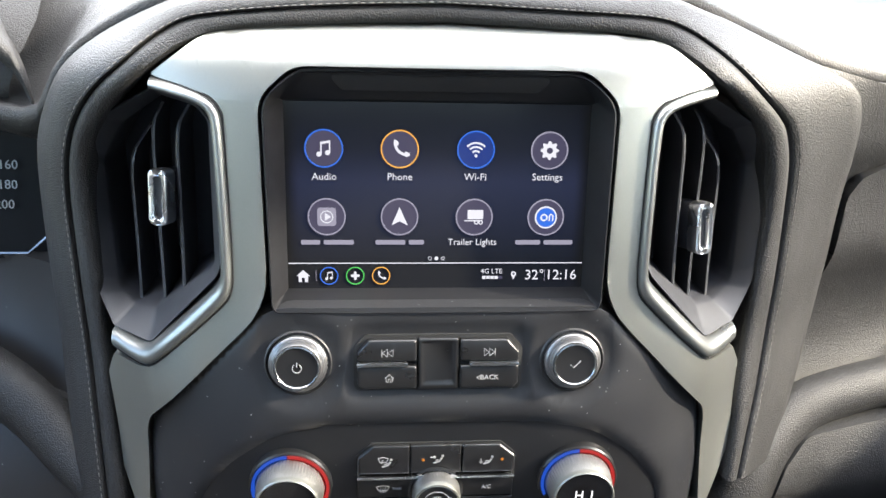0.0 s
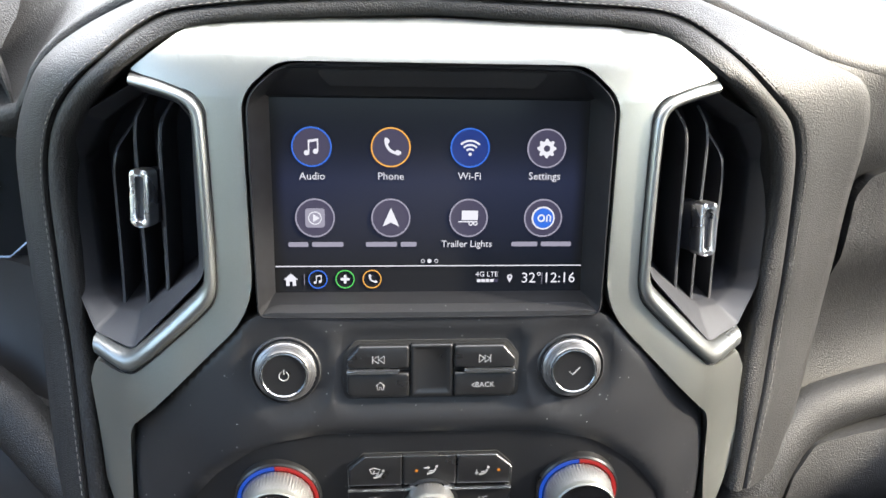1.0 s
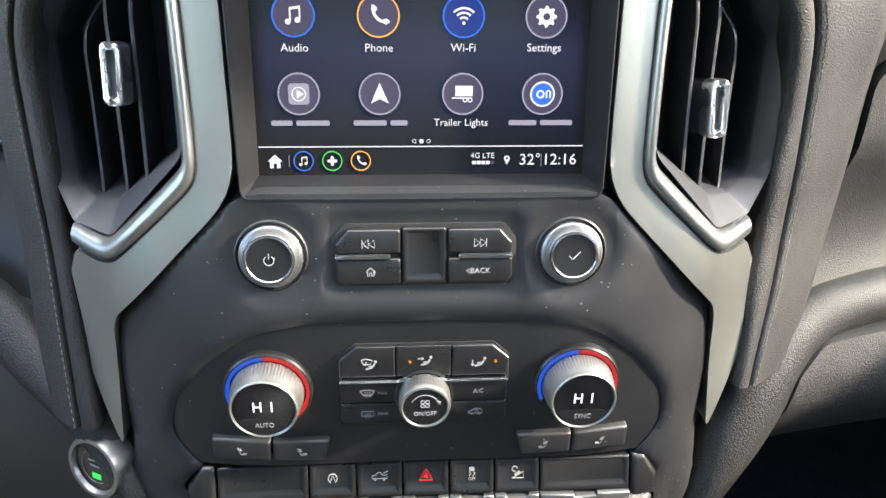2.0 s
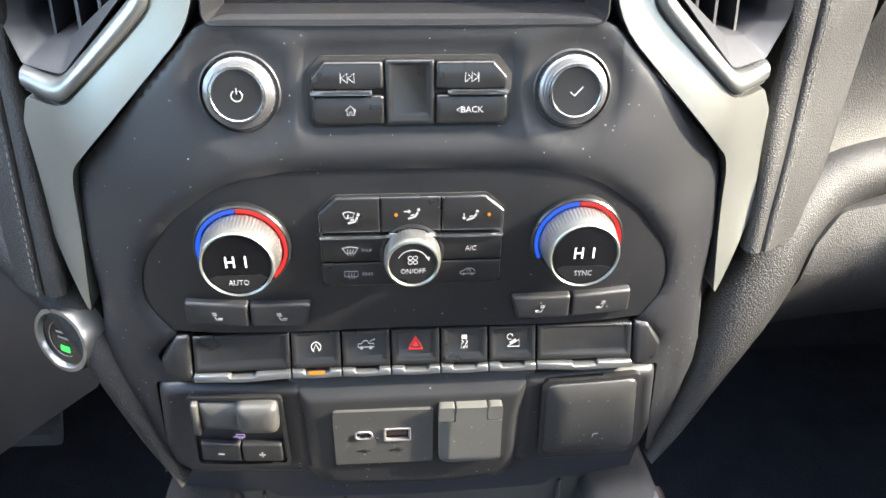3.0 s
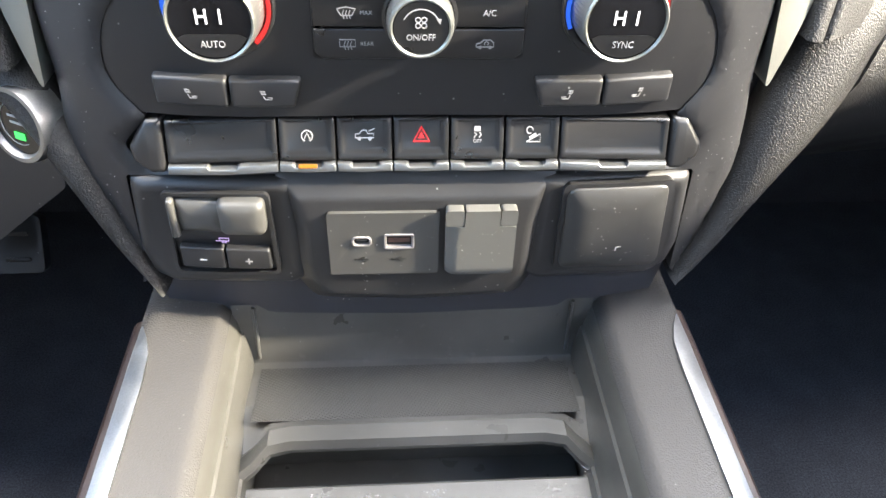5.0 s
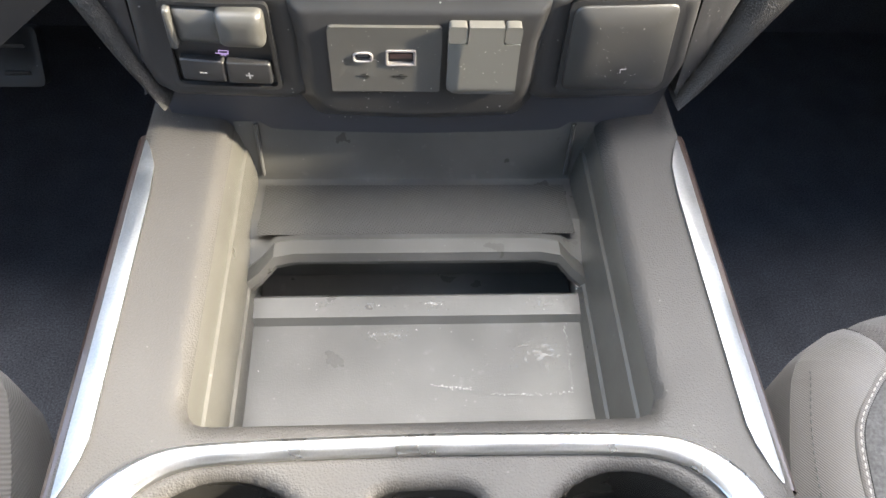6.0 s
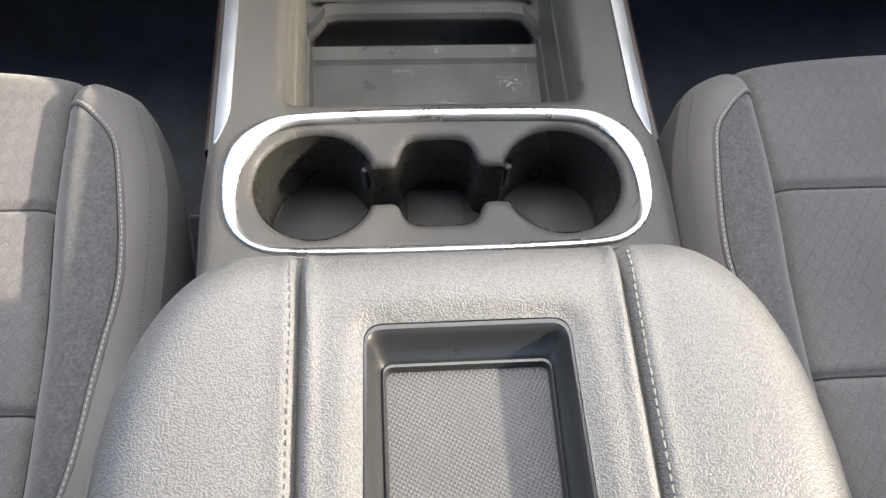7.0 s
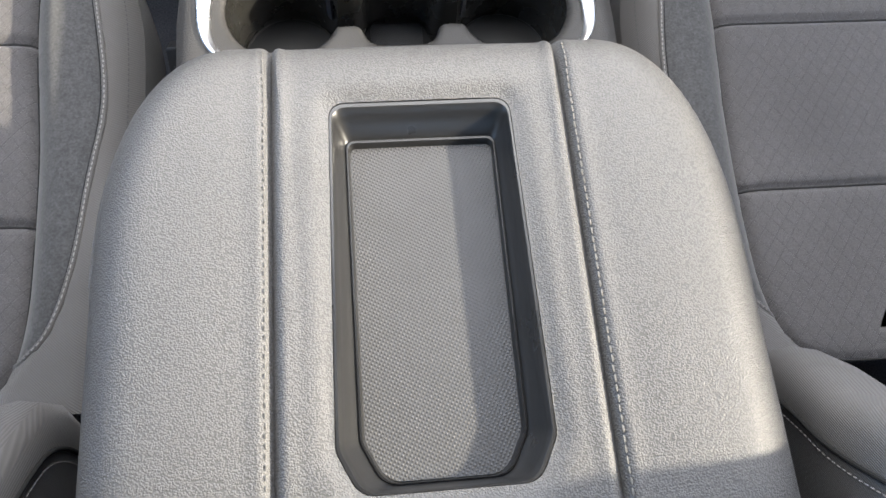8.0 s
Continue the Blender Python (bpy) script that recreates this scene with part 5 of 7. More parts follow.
def temperature_knob(x, word, label):
    m = facing(x, 0.6045, 0.004)
    k = thing("temperature_knob", label, "knob", m.translation, "temperature knobs")
    p = local(m)
    part("base", lathe([(0.0250, 0.002), (0.0248, -0.0030), (0.0238, -0.0040), (0.0215, -0.0036)], m, 64), KEY, k)
    part("red_ring", ring_flat(0, 0, 0.0214, 0.0232, p, -0.0048, 0.004, -48, 92, 40), RED_RING, k, "lit red half ring")
    part("blue_ring", ring_flat(0, 0, 0.0214, 0.0232, p, -0.0048, 0.004, 93, 205, 34), BLUE_RING, k, "lit blue half ring")
    part("grip", lathe([(0.0208, 0.0), (0.0202, -0.0080), (0.0189, -0.0165), (0.0183, -0.0184)], m, 132, 0.00035, (0, 1, 2)), SATIN, k, "knurled satin grip")
    part("ring", lathe([(0.0187, -0.0172), (0.0185, -0.0198), (0.0178, -0.0206), (0.0169, -0.0198)], m, 64), SILVER, k, "bright chrome ring")
    face = part("display", lathe([(0.0171, -0.0194), (0.0166, -0.0200), (0.0, -0.0198)], m, 56), GLOSS, k, "glossy black display")
    part("lower_key", flat([[(0.0160 * math.cos(a), 0.0160 * math.sin(a)) for a in np.linspace(radians(207), radians(333), 14)] + [(0.0110, -0.0058), (-0.0110, -0.0058)]], p, -0.0199, 0.0003), KEY, face)
    part("mark", words(word, 0.0044, m @ Matrix.Translation((0, -0.0205, -0.0100)), 0.0001, wide=0.85), MARK, face)
    s = 0.0009
    hi = [rect(-0.0056, -0.0012, -0.0056 + s, 0.0052, 0), rect(-0.0018, -0.0012, -0.0018 + s, 0.0052, 0), rect(-0.0046, 0.0016, -0.0018, 0.0025, 0), rect(0.0040, -0.0012, 0.0040 + s, 0.0052, 0)]
    part("reading", flat(hi, p, -0.0201, 0.0002), WHITE_LED, face, "white display reading")
    return k


temperature_knob(-0.0875, "AUTO", "driver temperature knob showing HI with lit ring and auto key")
temperature_knob(0.0880, "SYNC", "passenger temperature knob showing HI with lit ring and sync key")


# ---------- switch row ----------
def row_place(u, v, off=0.0):
    """Keys lean forward, their lower edge proud of the upper one; the row droops at its ends."""
    f = (v - 0.522) / 0.032
    return Vector((u, 0.7015 + 0.011 * f + off + 0.004 * max(0.0, abs(u) - 0.09) / 0.05, v - 0.055 * max(0.0, abs(u) - 0.07)))


def switch_row():
    r = thing("switch_row", "row of black toggle keys with silver lower lips", "switch panel", (0, 0.705, 0.52))
    xs = (-0.1245, -0.0690, -0.0405, -0.0125, 0.0158, 0.0435, 0.0715, 0.1295)
    marks = [None, "stop", "bed", "hazard", "grip", "hill", None]
    for x0, x1, mk in zip(xs, xs[1:], marks):
        a, c = x0 + 0.0005, x1 - 0.0005
        k = scooped_key("key", a, 0.5258, c, 0.5462, r, -0.0015, 0.010, 0.0010, (0.0024, 0.0030, 0.0010), place=row_place)
        w = min(0.0080, (c - a) * 0.28)
        mid = (a + c) / 2
        lip = [(a, 0.5216), (mid, 0.5210), (c, 0.5216), (c, 0.5254), (mid + w, 0.5252), (mid + w - 0.0014, 0.5236), (mid - w + 0.0014, 0.5236), (mid - w, 0.5252), (a, 0.5254)]
        part("silver_lip", plate([lip], -0.0035, 0.006, bevel=0.0006, place=row_place), LIP, k, "silver lower lip")
        P = lambda u, v, off=0.0: row_place(u + mid, v + 0.5375, off + 0.0013)
        if mk == "stop":
            part("lamp", plate([rect(mid - 0.0046, 0.5237, mid + 0.0046, 0.5251, 0.0006)], -0.0040, -0.0028, bevel=0.0004, place=row_place), AMBER, k, "amber lamp")
            part("mark", ring_flat(0, 0, 0.0024, 0.0029, P, -0.0024, 0.0003, -60, 240, 20), MARK, k)
            part("mark", flat([stroke([(-0.0014, -0.0015), (0, 0.0015), (0.0014, -0.0015)], 0.0005)], P, -0.0021, 0.0002), MARK, k)
        elif mk == "bed":
            part("mark", flat([stroke([(-0.0045, -0.001), (-0.0045, 0.0008), (-0.0025, 0.001), (-0.0012, 0.0026), (0.0008, 0.0026), (0.0016, 0.001), (0.0045, 0.001), (0.0045, -0.001), (-0.0045, -0.001)], 0.0005), circle(-0.0026, -0.0014, 0.0009, 10), circle(0.0026, -0.0014, 0.0009, 10), stroke([(0.0022, 0.0022), (0.0050, 0.0034)], 0.0005)], P, -0.0021, 0.0002), MARK, k)
        elif mk == "hazard":
            part("mark", flat([stroke([(-0.0040, -0.0028), (0.0040, -0.0028), (0, 0.0040), (-0.0040, -0.0028), (0.0040, -0.0028)], 0.0009), [(-0.0018, -0.0014), (0.0018, -0.0014), (0, 0.0018)]], P, -0.0021, 0.0002), glow("lit_red_mark", (0.85, 0.04, 0.05), 0.75), k, "red warning triangle")
        elif mk == "grip":
            part("mark", flat([rect(-0.0016, 0.0018, 0.0016, 0.0042, 0.0006), stroke([(-0.0016, 0.0012), (-0.0004, 0.0002), (-0.0018, -0.0012)], 0.0005), stroke([(0.0010, 0.0012), (0.0020, 0.0002), (0.0008, -0.0012)], 0.0005)], P, -0.0021, 0.0002), MARK, k)
            part("mark", words("OFF", 0.0026, Matrix.Translation(P(0, -0.0030, -0.0022)) @ pose(0, 0, 0, -19, 0, 0), 0.0001), MARK, k)
        elif mk == "hill":
            part("mark", flat([stroke(arc(-0.0014, 0.0022, 0.0016, 0, 300, 14), 0.0005), stroke([(-0.0030, -0.0034), (0.0040, 0.0004), (0.0040, -0.0034), (-0.0030, -0.0034)], 0.0005), [(-0.0018, -0.0010), (0.0016, 0.0010), (0.0022, -0.0002), (-0.0012, -0.0022)]], P, -0.0021, 0.0002), MARK, k)
    for s in (-1, 1):
        x = xs[0] if s < 0 else xs[-1]
        cap = [(x + s * 0.0004, 0.5215), (x + s * 0.0004, 0.5475), (x + s * 0.0085, 0.5475), (x + s * 0.0180, 0.5340), (x + s * 0.0165, 0.5275), (x + s * 0.0075, 0.5215)]
        key("end_cap", cap, r, KEY, place=row_place, front=-0.003, back=0.010, bevel=0.0028, r=0.002)
    return r


switch_row()


# ---------- sockets and modules under the row ----------
def brake_controller():
    b = thing("trailer_brake_controller", "black trailer brake controller with grey thumb slide and two keys", "brake controller", on(-0.104, 0.48))
    P = lambda u, v, off=0.0: on(u, v, off - 0.004)
    outer = [(-0.1340, 0.4495), (-0.0750, 0.4520), (-0.0765, 0.5080), (-0.1320, 0.5060)]
    inner = [(-0.1318, 0.4518), (-0.0772, 0.4540), (-0.0786, 0.5058), (-0.1300, 0.5040)]
    part("frame", plate([rpoly(outer, 0.004, 4), rpoly(inner, 0.003, 4)], -0.0022, 0.004, bevel=0.0009, step=0.02, place=P), PLASTIC_SOFT, b)
    part("plate", plate([rpoly([(-0.1325, 0.451), (-0.0765, 0.4535), (-0.078, 0.5065), (-0.1308, 0.5045)], 0.003, 4)], 0.0006, 0.004, step=0.02, place=P), KEY, b)
    part("slide_bed", domed(rect(-0.1262, 0.4815, -0.0980, 0.5025, 0.0030, 4), ((0, 0.003), (0, -0.0010), (0.0012, -0.0030), (0.0050, -0.0048), (0.0085, -0.0052)), P), GREY_CAP, b, "grey slide bed", angle=50)
    part("end_stop", domed(rpoly([(-0.1300, 0.4785), (-0.1250, 0.4795), (-0.1254, 0.5035), (-0.1292, 0.5038)], 0.0016, 4), ((0, 0.003), (0, -0.0040), (0.0004, -0.0058), (0.0012, -0.0066)), P), GREY_CAP, b, angle=50)
    part("thumb_slide", domed(rpoly([(-0.1030, 0.4842), (-0.0790, 0.4842), (-0.0785, 0.5062), (-0.1030, 0.5052)], 0.0045, 5), ((0, 0.003), (0, -0.0050), (0.0006, -0.0075), (0.0022, -0.0094), (0.0050, -0.0104), (0.0080, -0.0107)), P), GREY_CAP, b, "grey thumb slide", angle=50)
    part("lamp", flat([rect(-0.1066, 0.4740, -0.1012, 0.4745, 0), rect(-0.1066, 0.4760, -0.1012, 0.4764, 0), rect(-0.1066, 0.4742, -0.1061, 0.4762, 0), rect(-0.1017, 0.4742, -0.1012, 0.4762, 0), rect(-0.1084, 0.4740, -0.1066, 0.4744, 0)] + [circle(-0.1048, 0.4734, 0.0006, 8), circle(-0.1032, 0.4734, 0.0006, 8)], P, -0.0003, 0.0003), glow("violet_lamp", (0.50, 0.38, 0.8), 0.5), b, "small violet lamp")
    for x0, x1, mk in ((-0.1282, -0.1042, "minus"), (-0.1034, -0.0796, "plus")):
        k = key("key", [(x0, 0.4572), (x1, 0.4572), (x1, 0.4712), (x0, 0.4712)], b, PLASTIC_SOFT, place=P, front=-0.0042, bevel=0.0010, r=0.0014)
        c = (x0 + x1) / 2
        part("mark", flat([rect(c - 0.0019, 0.4629, c + 0.0019, 0.4637, 0)] + ([rect(c - 0.0004, 0.4613, c + 0.0004, 0.4653, 0)] if mk == "plus" else []), P, -0.0043, 0.0002), MARK, k)
    return b


def trident(x, z):
    return [stroke([(x - 0.0034, z), (x + 0.0034, z)], 0.0004), stroke([(x - 0.0018, z), (x - 0.0004, z + 0.0014), (x + 0.0014, z + 0.0014)], 0.0004), stroke([(x - 0.0006, z), (x + 0.0006, z - 0.0014), (x + 0.0020, z - 0.0014)], 0.0004), circle(x - 0.0038, z, 0.0007, 8)]


def usb_panel():
    u = thing("usb_panel", "dusty grey plate with two pale-rimmed usb sockets", "usb socket", on(-0.018, 0.476))
    P = lambda a, c, off=0.0: on(a, c, off - 0.008)
    part("plate", plate([rect(-0.0475, 0.4545, 0.0112, 0.4975, 0.0020, 4), rect(-0.0350, 0.4755, -0.0250, 0.4815, 0.0026, 5), rect(-0.0175, 0.4735, -0.0025, 0.4830, 0.0010, 3)], -0.0022, 0.004, bevel=0.0007, step=0.02, place=P), GREY_CAP, u)
    rim = lambda out, inn: domed(out, ((0, 0.006), (0, -0.0026), (0.0003, -0.0031), (0.0009, -0.0031)), P, hole=(inn, (-0.0027, 0.006)))
    c = part("small_port", rim(rect(-0.0354, 0.4751, -0.0246, 0.4819, 0.0034, 6), rect(-0.0342, 0.4764, -0.0258, 0.4806, 0.0021, 6)), PORT_RIM, u, "pale rounded socket rim")
    # dark plate closing the port, in place of the shade of its depth
    part("socket", plate([rect(-0.0343, 0.4763, -0.0257, 0.4807, 0.0021, 6)], -0.0008, 0.006, place=P), SEAM_DARK, c)
    part("tongue", plate([rect(-0.0326, 0.4780, -0.0274, 0.4790, 0.0004)], -0.0016, 0.004, place=P), GREY_CAP, c)
    d = part("large_port", rim(rect(-0.0181, 0.4731, -0.0019, 0.4835, 0.0014, 3), rect(-0.0166, 0.4746, -0.0034, 0.4820, 0.0004, 3)), PORT_RIM, u, "pale rectangular socket rim")
    # the same dark filling for the large port's shaded hollow
    part("socket", plate([rect(-0.0167, 0.4745, -0.0033, 0.4821, 0)], -0.0006, 0.008, place=P), SEAM_DARK, d)
    part("tongue", plate([rect(-0.0158, 0.4770, -0.0042, 0.4800, 0)], -0.0014, 0.004, place=P), material("port_tongue", (0.07, 0.035, 0.028), rough=0.5), d)
    part("backing", plate([rect(-0.046, 0.456, 0.010, 0.496, 0.002)], 0.0045, 0.008, place=P, step=0.02), PLASTIC_DARK, u)
    for x in (-0.0300, -0.0100):
        part("mark", flat(trident(x, 0.4655), P, -0.0023, 0.0002), KEY, u)
    return u


def outlet_cover():
    o = thing("power_outlet_cover", "grey plastic power outlet cover with two hinge corners", "outlet cover", on(0.036, 0.476))
    P = lambda a, c, off=0.0: on(a, c, off - 0.008)
    outline = rpoly([(0.0150, 0.4570), (0.0180, 0.4552), (0.0500, 0.4552), (0.0526, 0.4570), (0.0520, 0.4903), (0.0432, 0.4903), (0.0428, 0.5008), (0.0248, 0.5008), (0.0244, 0.4903), (0.0146, 0.4903)], [0.003, 0.002, 0.002, 0.003, 0.001, 0.0008, 0.0004, 0.0004, 0.0008, 0.001], 3)
    # the flap falls away towards its left and lower edges
    fall = lambda a, c: 0.0026 * max(0.0, (0.0200 - a) / 0.0054) + 0.0016 * max(0.0, (0.4590 - c) / 0.0038)
    Q = lambda a, c, off=0.0: on(a, c, off - 0.008 + fall(a, c))
    part("flap", plate([outline], -0.0062, 0.003, bevel=0.0010, place=Q, seg=3, step=0.0027), CAP_LIGHT, o, "grey chamfered flap", angle=35)
    for x0, x1 in ((0.0146, 0.0240), (0.0436, 0.0520)):
        part("hinge", plate([rect(x0, 0.4909, x1, 0.5008, 0.0016, 3)], -0.0060, 0.003, bevel=0.0016, place=P, seg=4), CAP_LIGHT, o)
    return o


def blank_cover():
    c = thing("socket_cover", "dusty smooth dark grey square cover plate", "cover plate", on(0.11, 0.478))
    P = lambda a, d, off=0.0: on(a, d, off - 0.004)
    part("rim", plate([rpoly([(0.0775, 0.4505), (0.1435, 0.4462), (0.1380, 0.5095), (0.0765, 0.5115)], 0.005, 5)], -0.0016, 0.004, bevel=0.0012, place=P, step=0.02), PLASTIC_SOFT, c)
    part("lid", domed(rpoly([(0.0800, 0.4535), (0.1402, 0.4492), (0.1350, 0.5070), (0.0790, 0.5088)], 0.006, 5), ((0, 0.0), (0, -0.0022), (0.0005, -0.0030), (0.0014, -0.0036), (0.0050, -0.0050), (0.0092, -0.0060), (0.0130, -0.0063)), P), DUSTY, c, "dusty grey lid", angle=20)
    part("mark", flat([stroke([(0.1105, 0.4672), (0.1105, 0.4697), (0.1135, 0.4697)], 0.0006)], P, -0.0064, 0.0002), MARK, c)
    return c


brake_controller()
usb_panel()
outlet_cover()
blank_cover()


def ignition_button():
    m = pose(-0.2035, 0.7340, 0.5290, -8, 0, -28)
    b = thing("ignition_button", "round black engine start button with satin ring and green lamp", "push button", m.translation)
    part("ring", lathe([(0.0215, 0.012), (0.0213, -0.002), (0.0204, -0.0044), (0.0180, -0.0046), (0.0168, -0.0030), (0.0166, 0.0)], m, 56), SATIN, b, "satin metal ring")
    cap = part("cap", lathe([(0.0168, 0.003), (0.0164, -0.0018), (0.0, -0.0014)], m, 48), GLOSS, b, "glossy black cap")
    p = local(m)
    part("mark", flat([rect(-0.0055, 0.0035, 0.0055, 0.0048, 0), rect(-0.0045, 0.0, 0.0045, 0.0012, 0)], p, -0.0020, 0.0002), MARK_DIM, cap)
    part("lamp", flat([rect(-0.0030, -0.0085, 0.0042, -0.0045, 0.0005)], p, -0.0020, 0.0003), GREEN, cap, "green lamp")
    part("mark", ring_flat(0, 0, 0.0112, 0.0116, p, -0.0022, 0.0003, 60, 300, 30), MARK_DIM, cap)
    return b


ignition_button()

# ---------- centre console ----------
TOP = 0.409
console = thing("centre_console", "dark grey plastic centre console with bright edge strips", "centre console", (0, 0.56, 0.0))
BIN = [(-0.113, 0.760), (-0.113, 0.5225), (0.113, 0.5225), (0.113, 0.760)]
bin_rim = rpoly(BIN, [0.002, 0.014, 0.014, 0.002], 5)
WELL = rpoly([(-0.144, 0.432), (-0.140, 0.486), (-0.114, 0.5070), (0.114, 0.5070), (0.140, 0.486), (0.144, 0.432), (0.113, 0.4020), (-0.113, 0.4020)], [0.02, 0.014, 0.025, 0.025, 0.014, 0.02, 0.02, 0.02], 6)
SHELL_OUT = rpoly([(-0.1635, 0.760), (-0.1635, 0.52), (-0.1685, 0.44), (-0.1655, 0.362), (-0.12, 0.348), (0.12, 0.348), (0.1655, 0.362), (0.1685, 0.44), (0.1635, 0.52), (0.1635, 0.760)], [0.002, 0.05, 0.05, 0.03, 0.04, 0.04, 0.03, 0.05, 0.05, 0.002], 6)


BIN_NP = np.array(bin_rim)


def roll_off(d, r):
    """How far a rounded edge of radius r has fallen at the distance d from it."""
    return r * (1 - math.sqrt(max(0.0, 1 - (1 - min(d, r) / r) ** 2)))


def shell_place(u, v, off=0.0):
    """The shell's top rolls into the bin, and falls away at its rim and behind the cup holder."""
    d = max(0.0, abs(u) - 0.156) / 0.016
    back = max(0.0, 0.388 - v) / 0.04
    fall = 0.010 * min(d, 1.0) ** 2 + 0.030 * min(back, 1.3) ** 2
    roll = 0.85 * roll_off(line_distance(np.array((u, v)), BIN_NP), 0.0085) if 0.505 < v < 0.755 else 0.0
    return Vector((u, v, TOP - fall - roll - off))


part("shell_top", plate([SHELL_OUT, bin_rim, WELL], 0.0, 0.33, bevel=0.0008, step=0.0045, place=shell_place, seg=2), CONSOLE, console, "grained dark grey top", angle=50)
# bin liner: rows across, from the rear rim down the wall, along the floor with its raised stop, and up the front
PROFILE = [(0.5240, 0.3990), (0.5245, 0.395), (0.5275, 0.350), (0.532, 0.3425), (0.56, 0.3405), (0.6125, 0.3425), (0.6140, 0.3436), (0.6165, 0.3458), (0.6300, 0.3471), (0.6320, 0.3456), (0.6330, 0.3250), (0.6620, 0.3250), (0.6620, 0.3590), (0.6440, 0.3625), (0.6430, 0.3665), (0.6455, 0.3715), (0.6560, 0.3715), (0.6585, 0.3700), (0.675, 0.3665), (0.700, 0.3620), (0.7085, 0.3615), (0.7125, 0.3630), (0.7145, 0.3670), (0.7165, 0.385), (0.7185, 0.404), (0.7190, 0.4090)]
rows = []
for y, z in PROFILE:
    low = 0.341
    f = (z - low) / (TOP - low)
    half = 0.1005 + 0.0125 * min(max(f, 0), 0.5) if y < 0.70 else 0.1128
    chamfer = 0.020 if 0.636 < y < 0.66 else 0.0
    row = []
    for u in (-1, -0.985, -0.9, -0.82, -0.7, -0.35, 0, 0.35, 0.7, 0.82, 0.9, 0.985, 1):
        zz = z
        if chamfer and abs(u) > 0.8:
            zz = z - 0.014 * min(1, (abs(u) - 0.8) / 0.16)
        yy = y - (0.012 * min(1, (abs(u) - 0.8) / 0.16) if chamfer and abs(u) > 0.8 else 0)
        row.append(Vector((u * half, yy, zz)))
    rows.append(row)
# the weave is the mat's own; the dashboard's shade is in its colour
part("shelf_mat", loft([[Vector((u * 0.0985, y, z + 0.0005)) for u in np.linspace(-1, 1, 9)] for y, z in ((0.6610, 0.3692), (0.675, 0.3665), (0.700, 0.3620), (0.7080, 0.3615))]), SHELF_MAT, console, "finely woven rubber shelf mat, darkened for the dashboard's shade")
liner = part("bin_liner", loft(rows), LINER, console, "worn grey rubber bin floor with a raised stop", angle=28)
for s in (-1, 1):
    side = []
    for z, w in ((0.4015, 0.1130), (0.398, 0.1110), (0.388, 0.1088), (0.3865, 0.1072), (0.372, 0.1045), (0.3555, 0.1030), (0.3540, 0.1012), (0.338, 0.0985)):
        side.append([Vector((s * w, y, z)) for y in (0.521, 0.53, 0.56, 0.60, 0.65, 0.70, 0.76)])
    part("bin_wall", loft(side), BIN_WALL, console, "smooth grey bin wall", angle=30)
    bead = smooth_line([(s * 0.0992, 0.7175, 0.4080), (s * 0.0994, 0.7155, 0.385), (s * 0.0998, 0.7138, 0.3660)], 24, 1)
    part("corner_bead", tube([Vector(q) for q in bead], 0.0013, 8), LINER, console, "thin raised corner bead")
part("bin_rear_wall", loft([[Vector((x, y, z)) for x in np.linspace(-w, w, 9)] for y, z, w in ((0.5226, 0.4015, 0.113), (0.5236, 0.398, 0.112), (0.5275, 0.348, 0.103), (0.53, 0.338, 0.10))]), CONSOLE, console)
# bright strips on both edges, with a brown line below them
for s in (-1, 1):
    strip = [(0.1625, 0.7060), (0.1570, 0.6940), (0.1525, 0.680), (0.1512, 0.660), (0.1510, 0.59), (0.1510, 0.515), (0.1530, 0.505), (0.1570, 0.4940), (0.1622, 0.4850), (0.1622, 0.59), (0.1630, 0.68)]
    place = lambda u, v, off=0.0: Vector((u, v, TOP + 0.0008 - 0.0035 * (max(0.0, abs(u) - 0.151) / 0.0125) ** 1.6 - off))
    part("bright_strip", plate([rpoly([(s * x, y) for x, y in strip], [0.001, 0.006, 0.008, 0.012, 0.02, 0.012, 0.006, 0.001, 0.004, 0.01, 0.006], 4)], -0.0012, 0.004, bevel=0.0008, step=0.006, place=place), EDGE_METAL, console, "bright metal edge strip")
    rows = [[Vector((s * (0.1615 + dx), y, z)) for y in np.linspace(0.485, 0.71, 12)] for dx, z in ((0.0010, 0.4062), (0.0052, 0.4052), (0.0082, 0.4015), (0.0084, 0.393), (0.004, 0.387))]
    part("brown_line", loft(rows), BROWN, console, "dark brown side trim line")
    wall = [[Vector((s * x, y, z)) for y in np.linspace(0.35, 0.78, 10)] for x, z in ((0.1625, 0.400), (0.1655, 0.39), (0.1690, 0.37), (0.1690, 0.30), (0.165, 0.15), (0.16, 0.0))]
    part("side_wall", loft(wall), PLASTIC_SOFT, console, "dark side wall")
part("rear_block", box(-0.165, -0.25, 0.0, 0.165, 0.352, 0.43, 0.02), PLASTIC_SOFT, console)


# ---------- cup holder ----------
RING_OUT = [(0, 0.5140), (0.060, 0.5133), (0.096, 0.5120), (0.1185, 0.5100), (0.1350, 0.5013), (0.1470, 0.4895), (0.1535, 0.4710), (0.1535, 0.4440), (0.1500, 0.4240), (0.1415, 0.4100), (0.1290, 0.4005), (0.1140, 0.3958), (0.060, 0.3938), (0, 0.3934)]
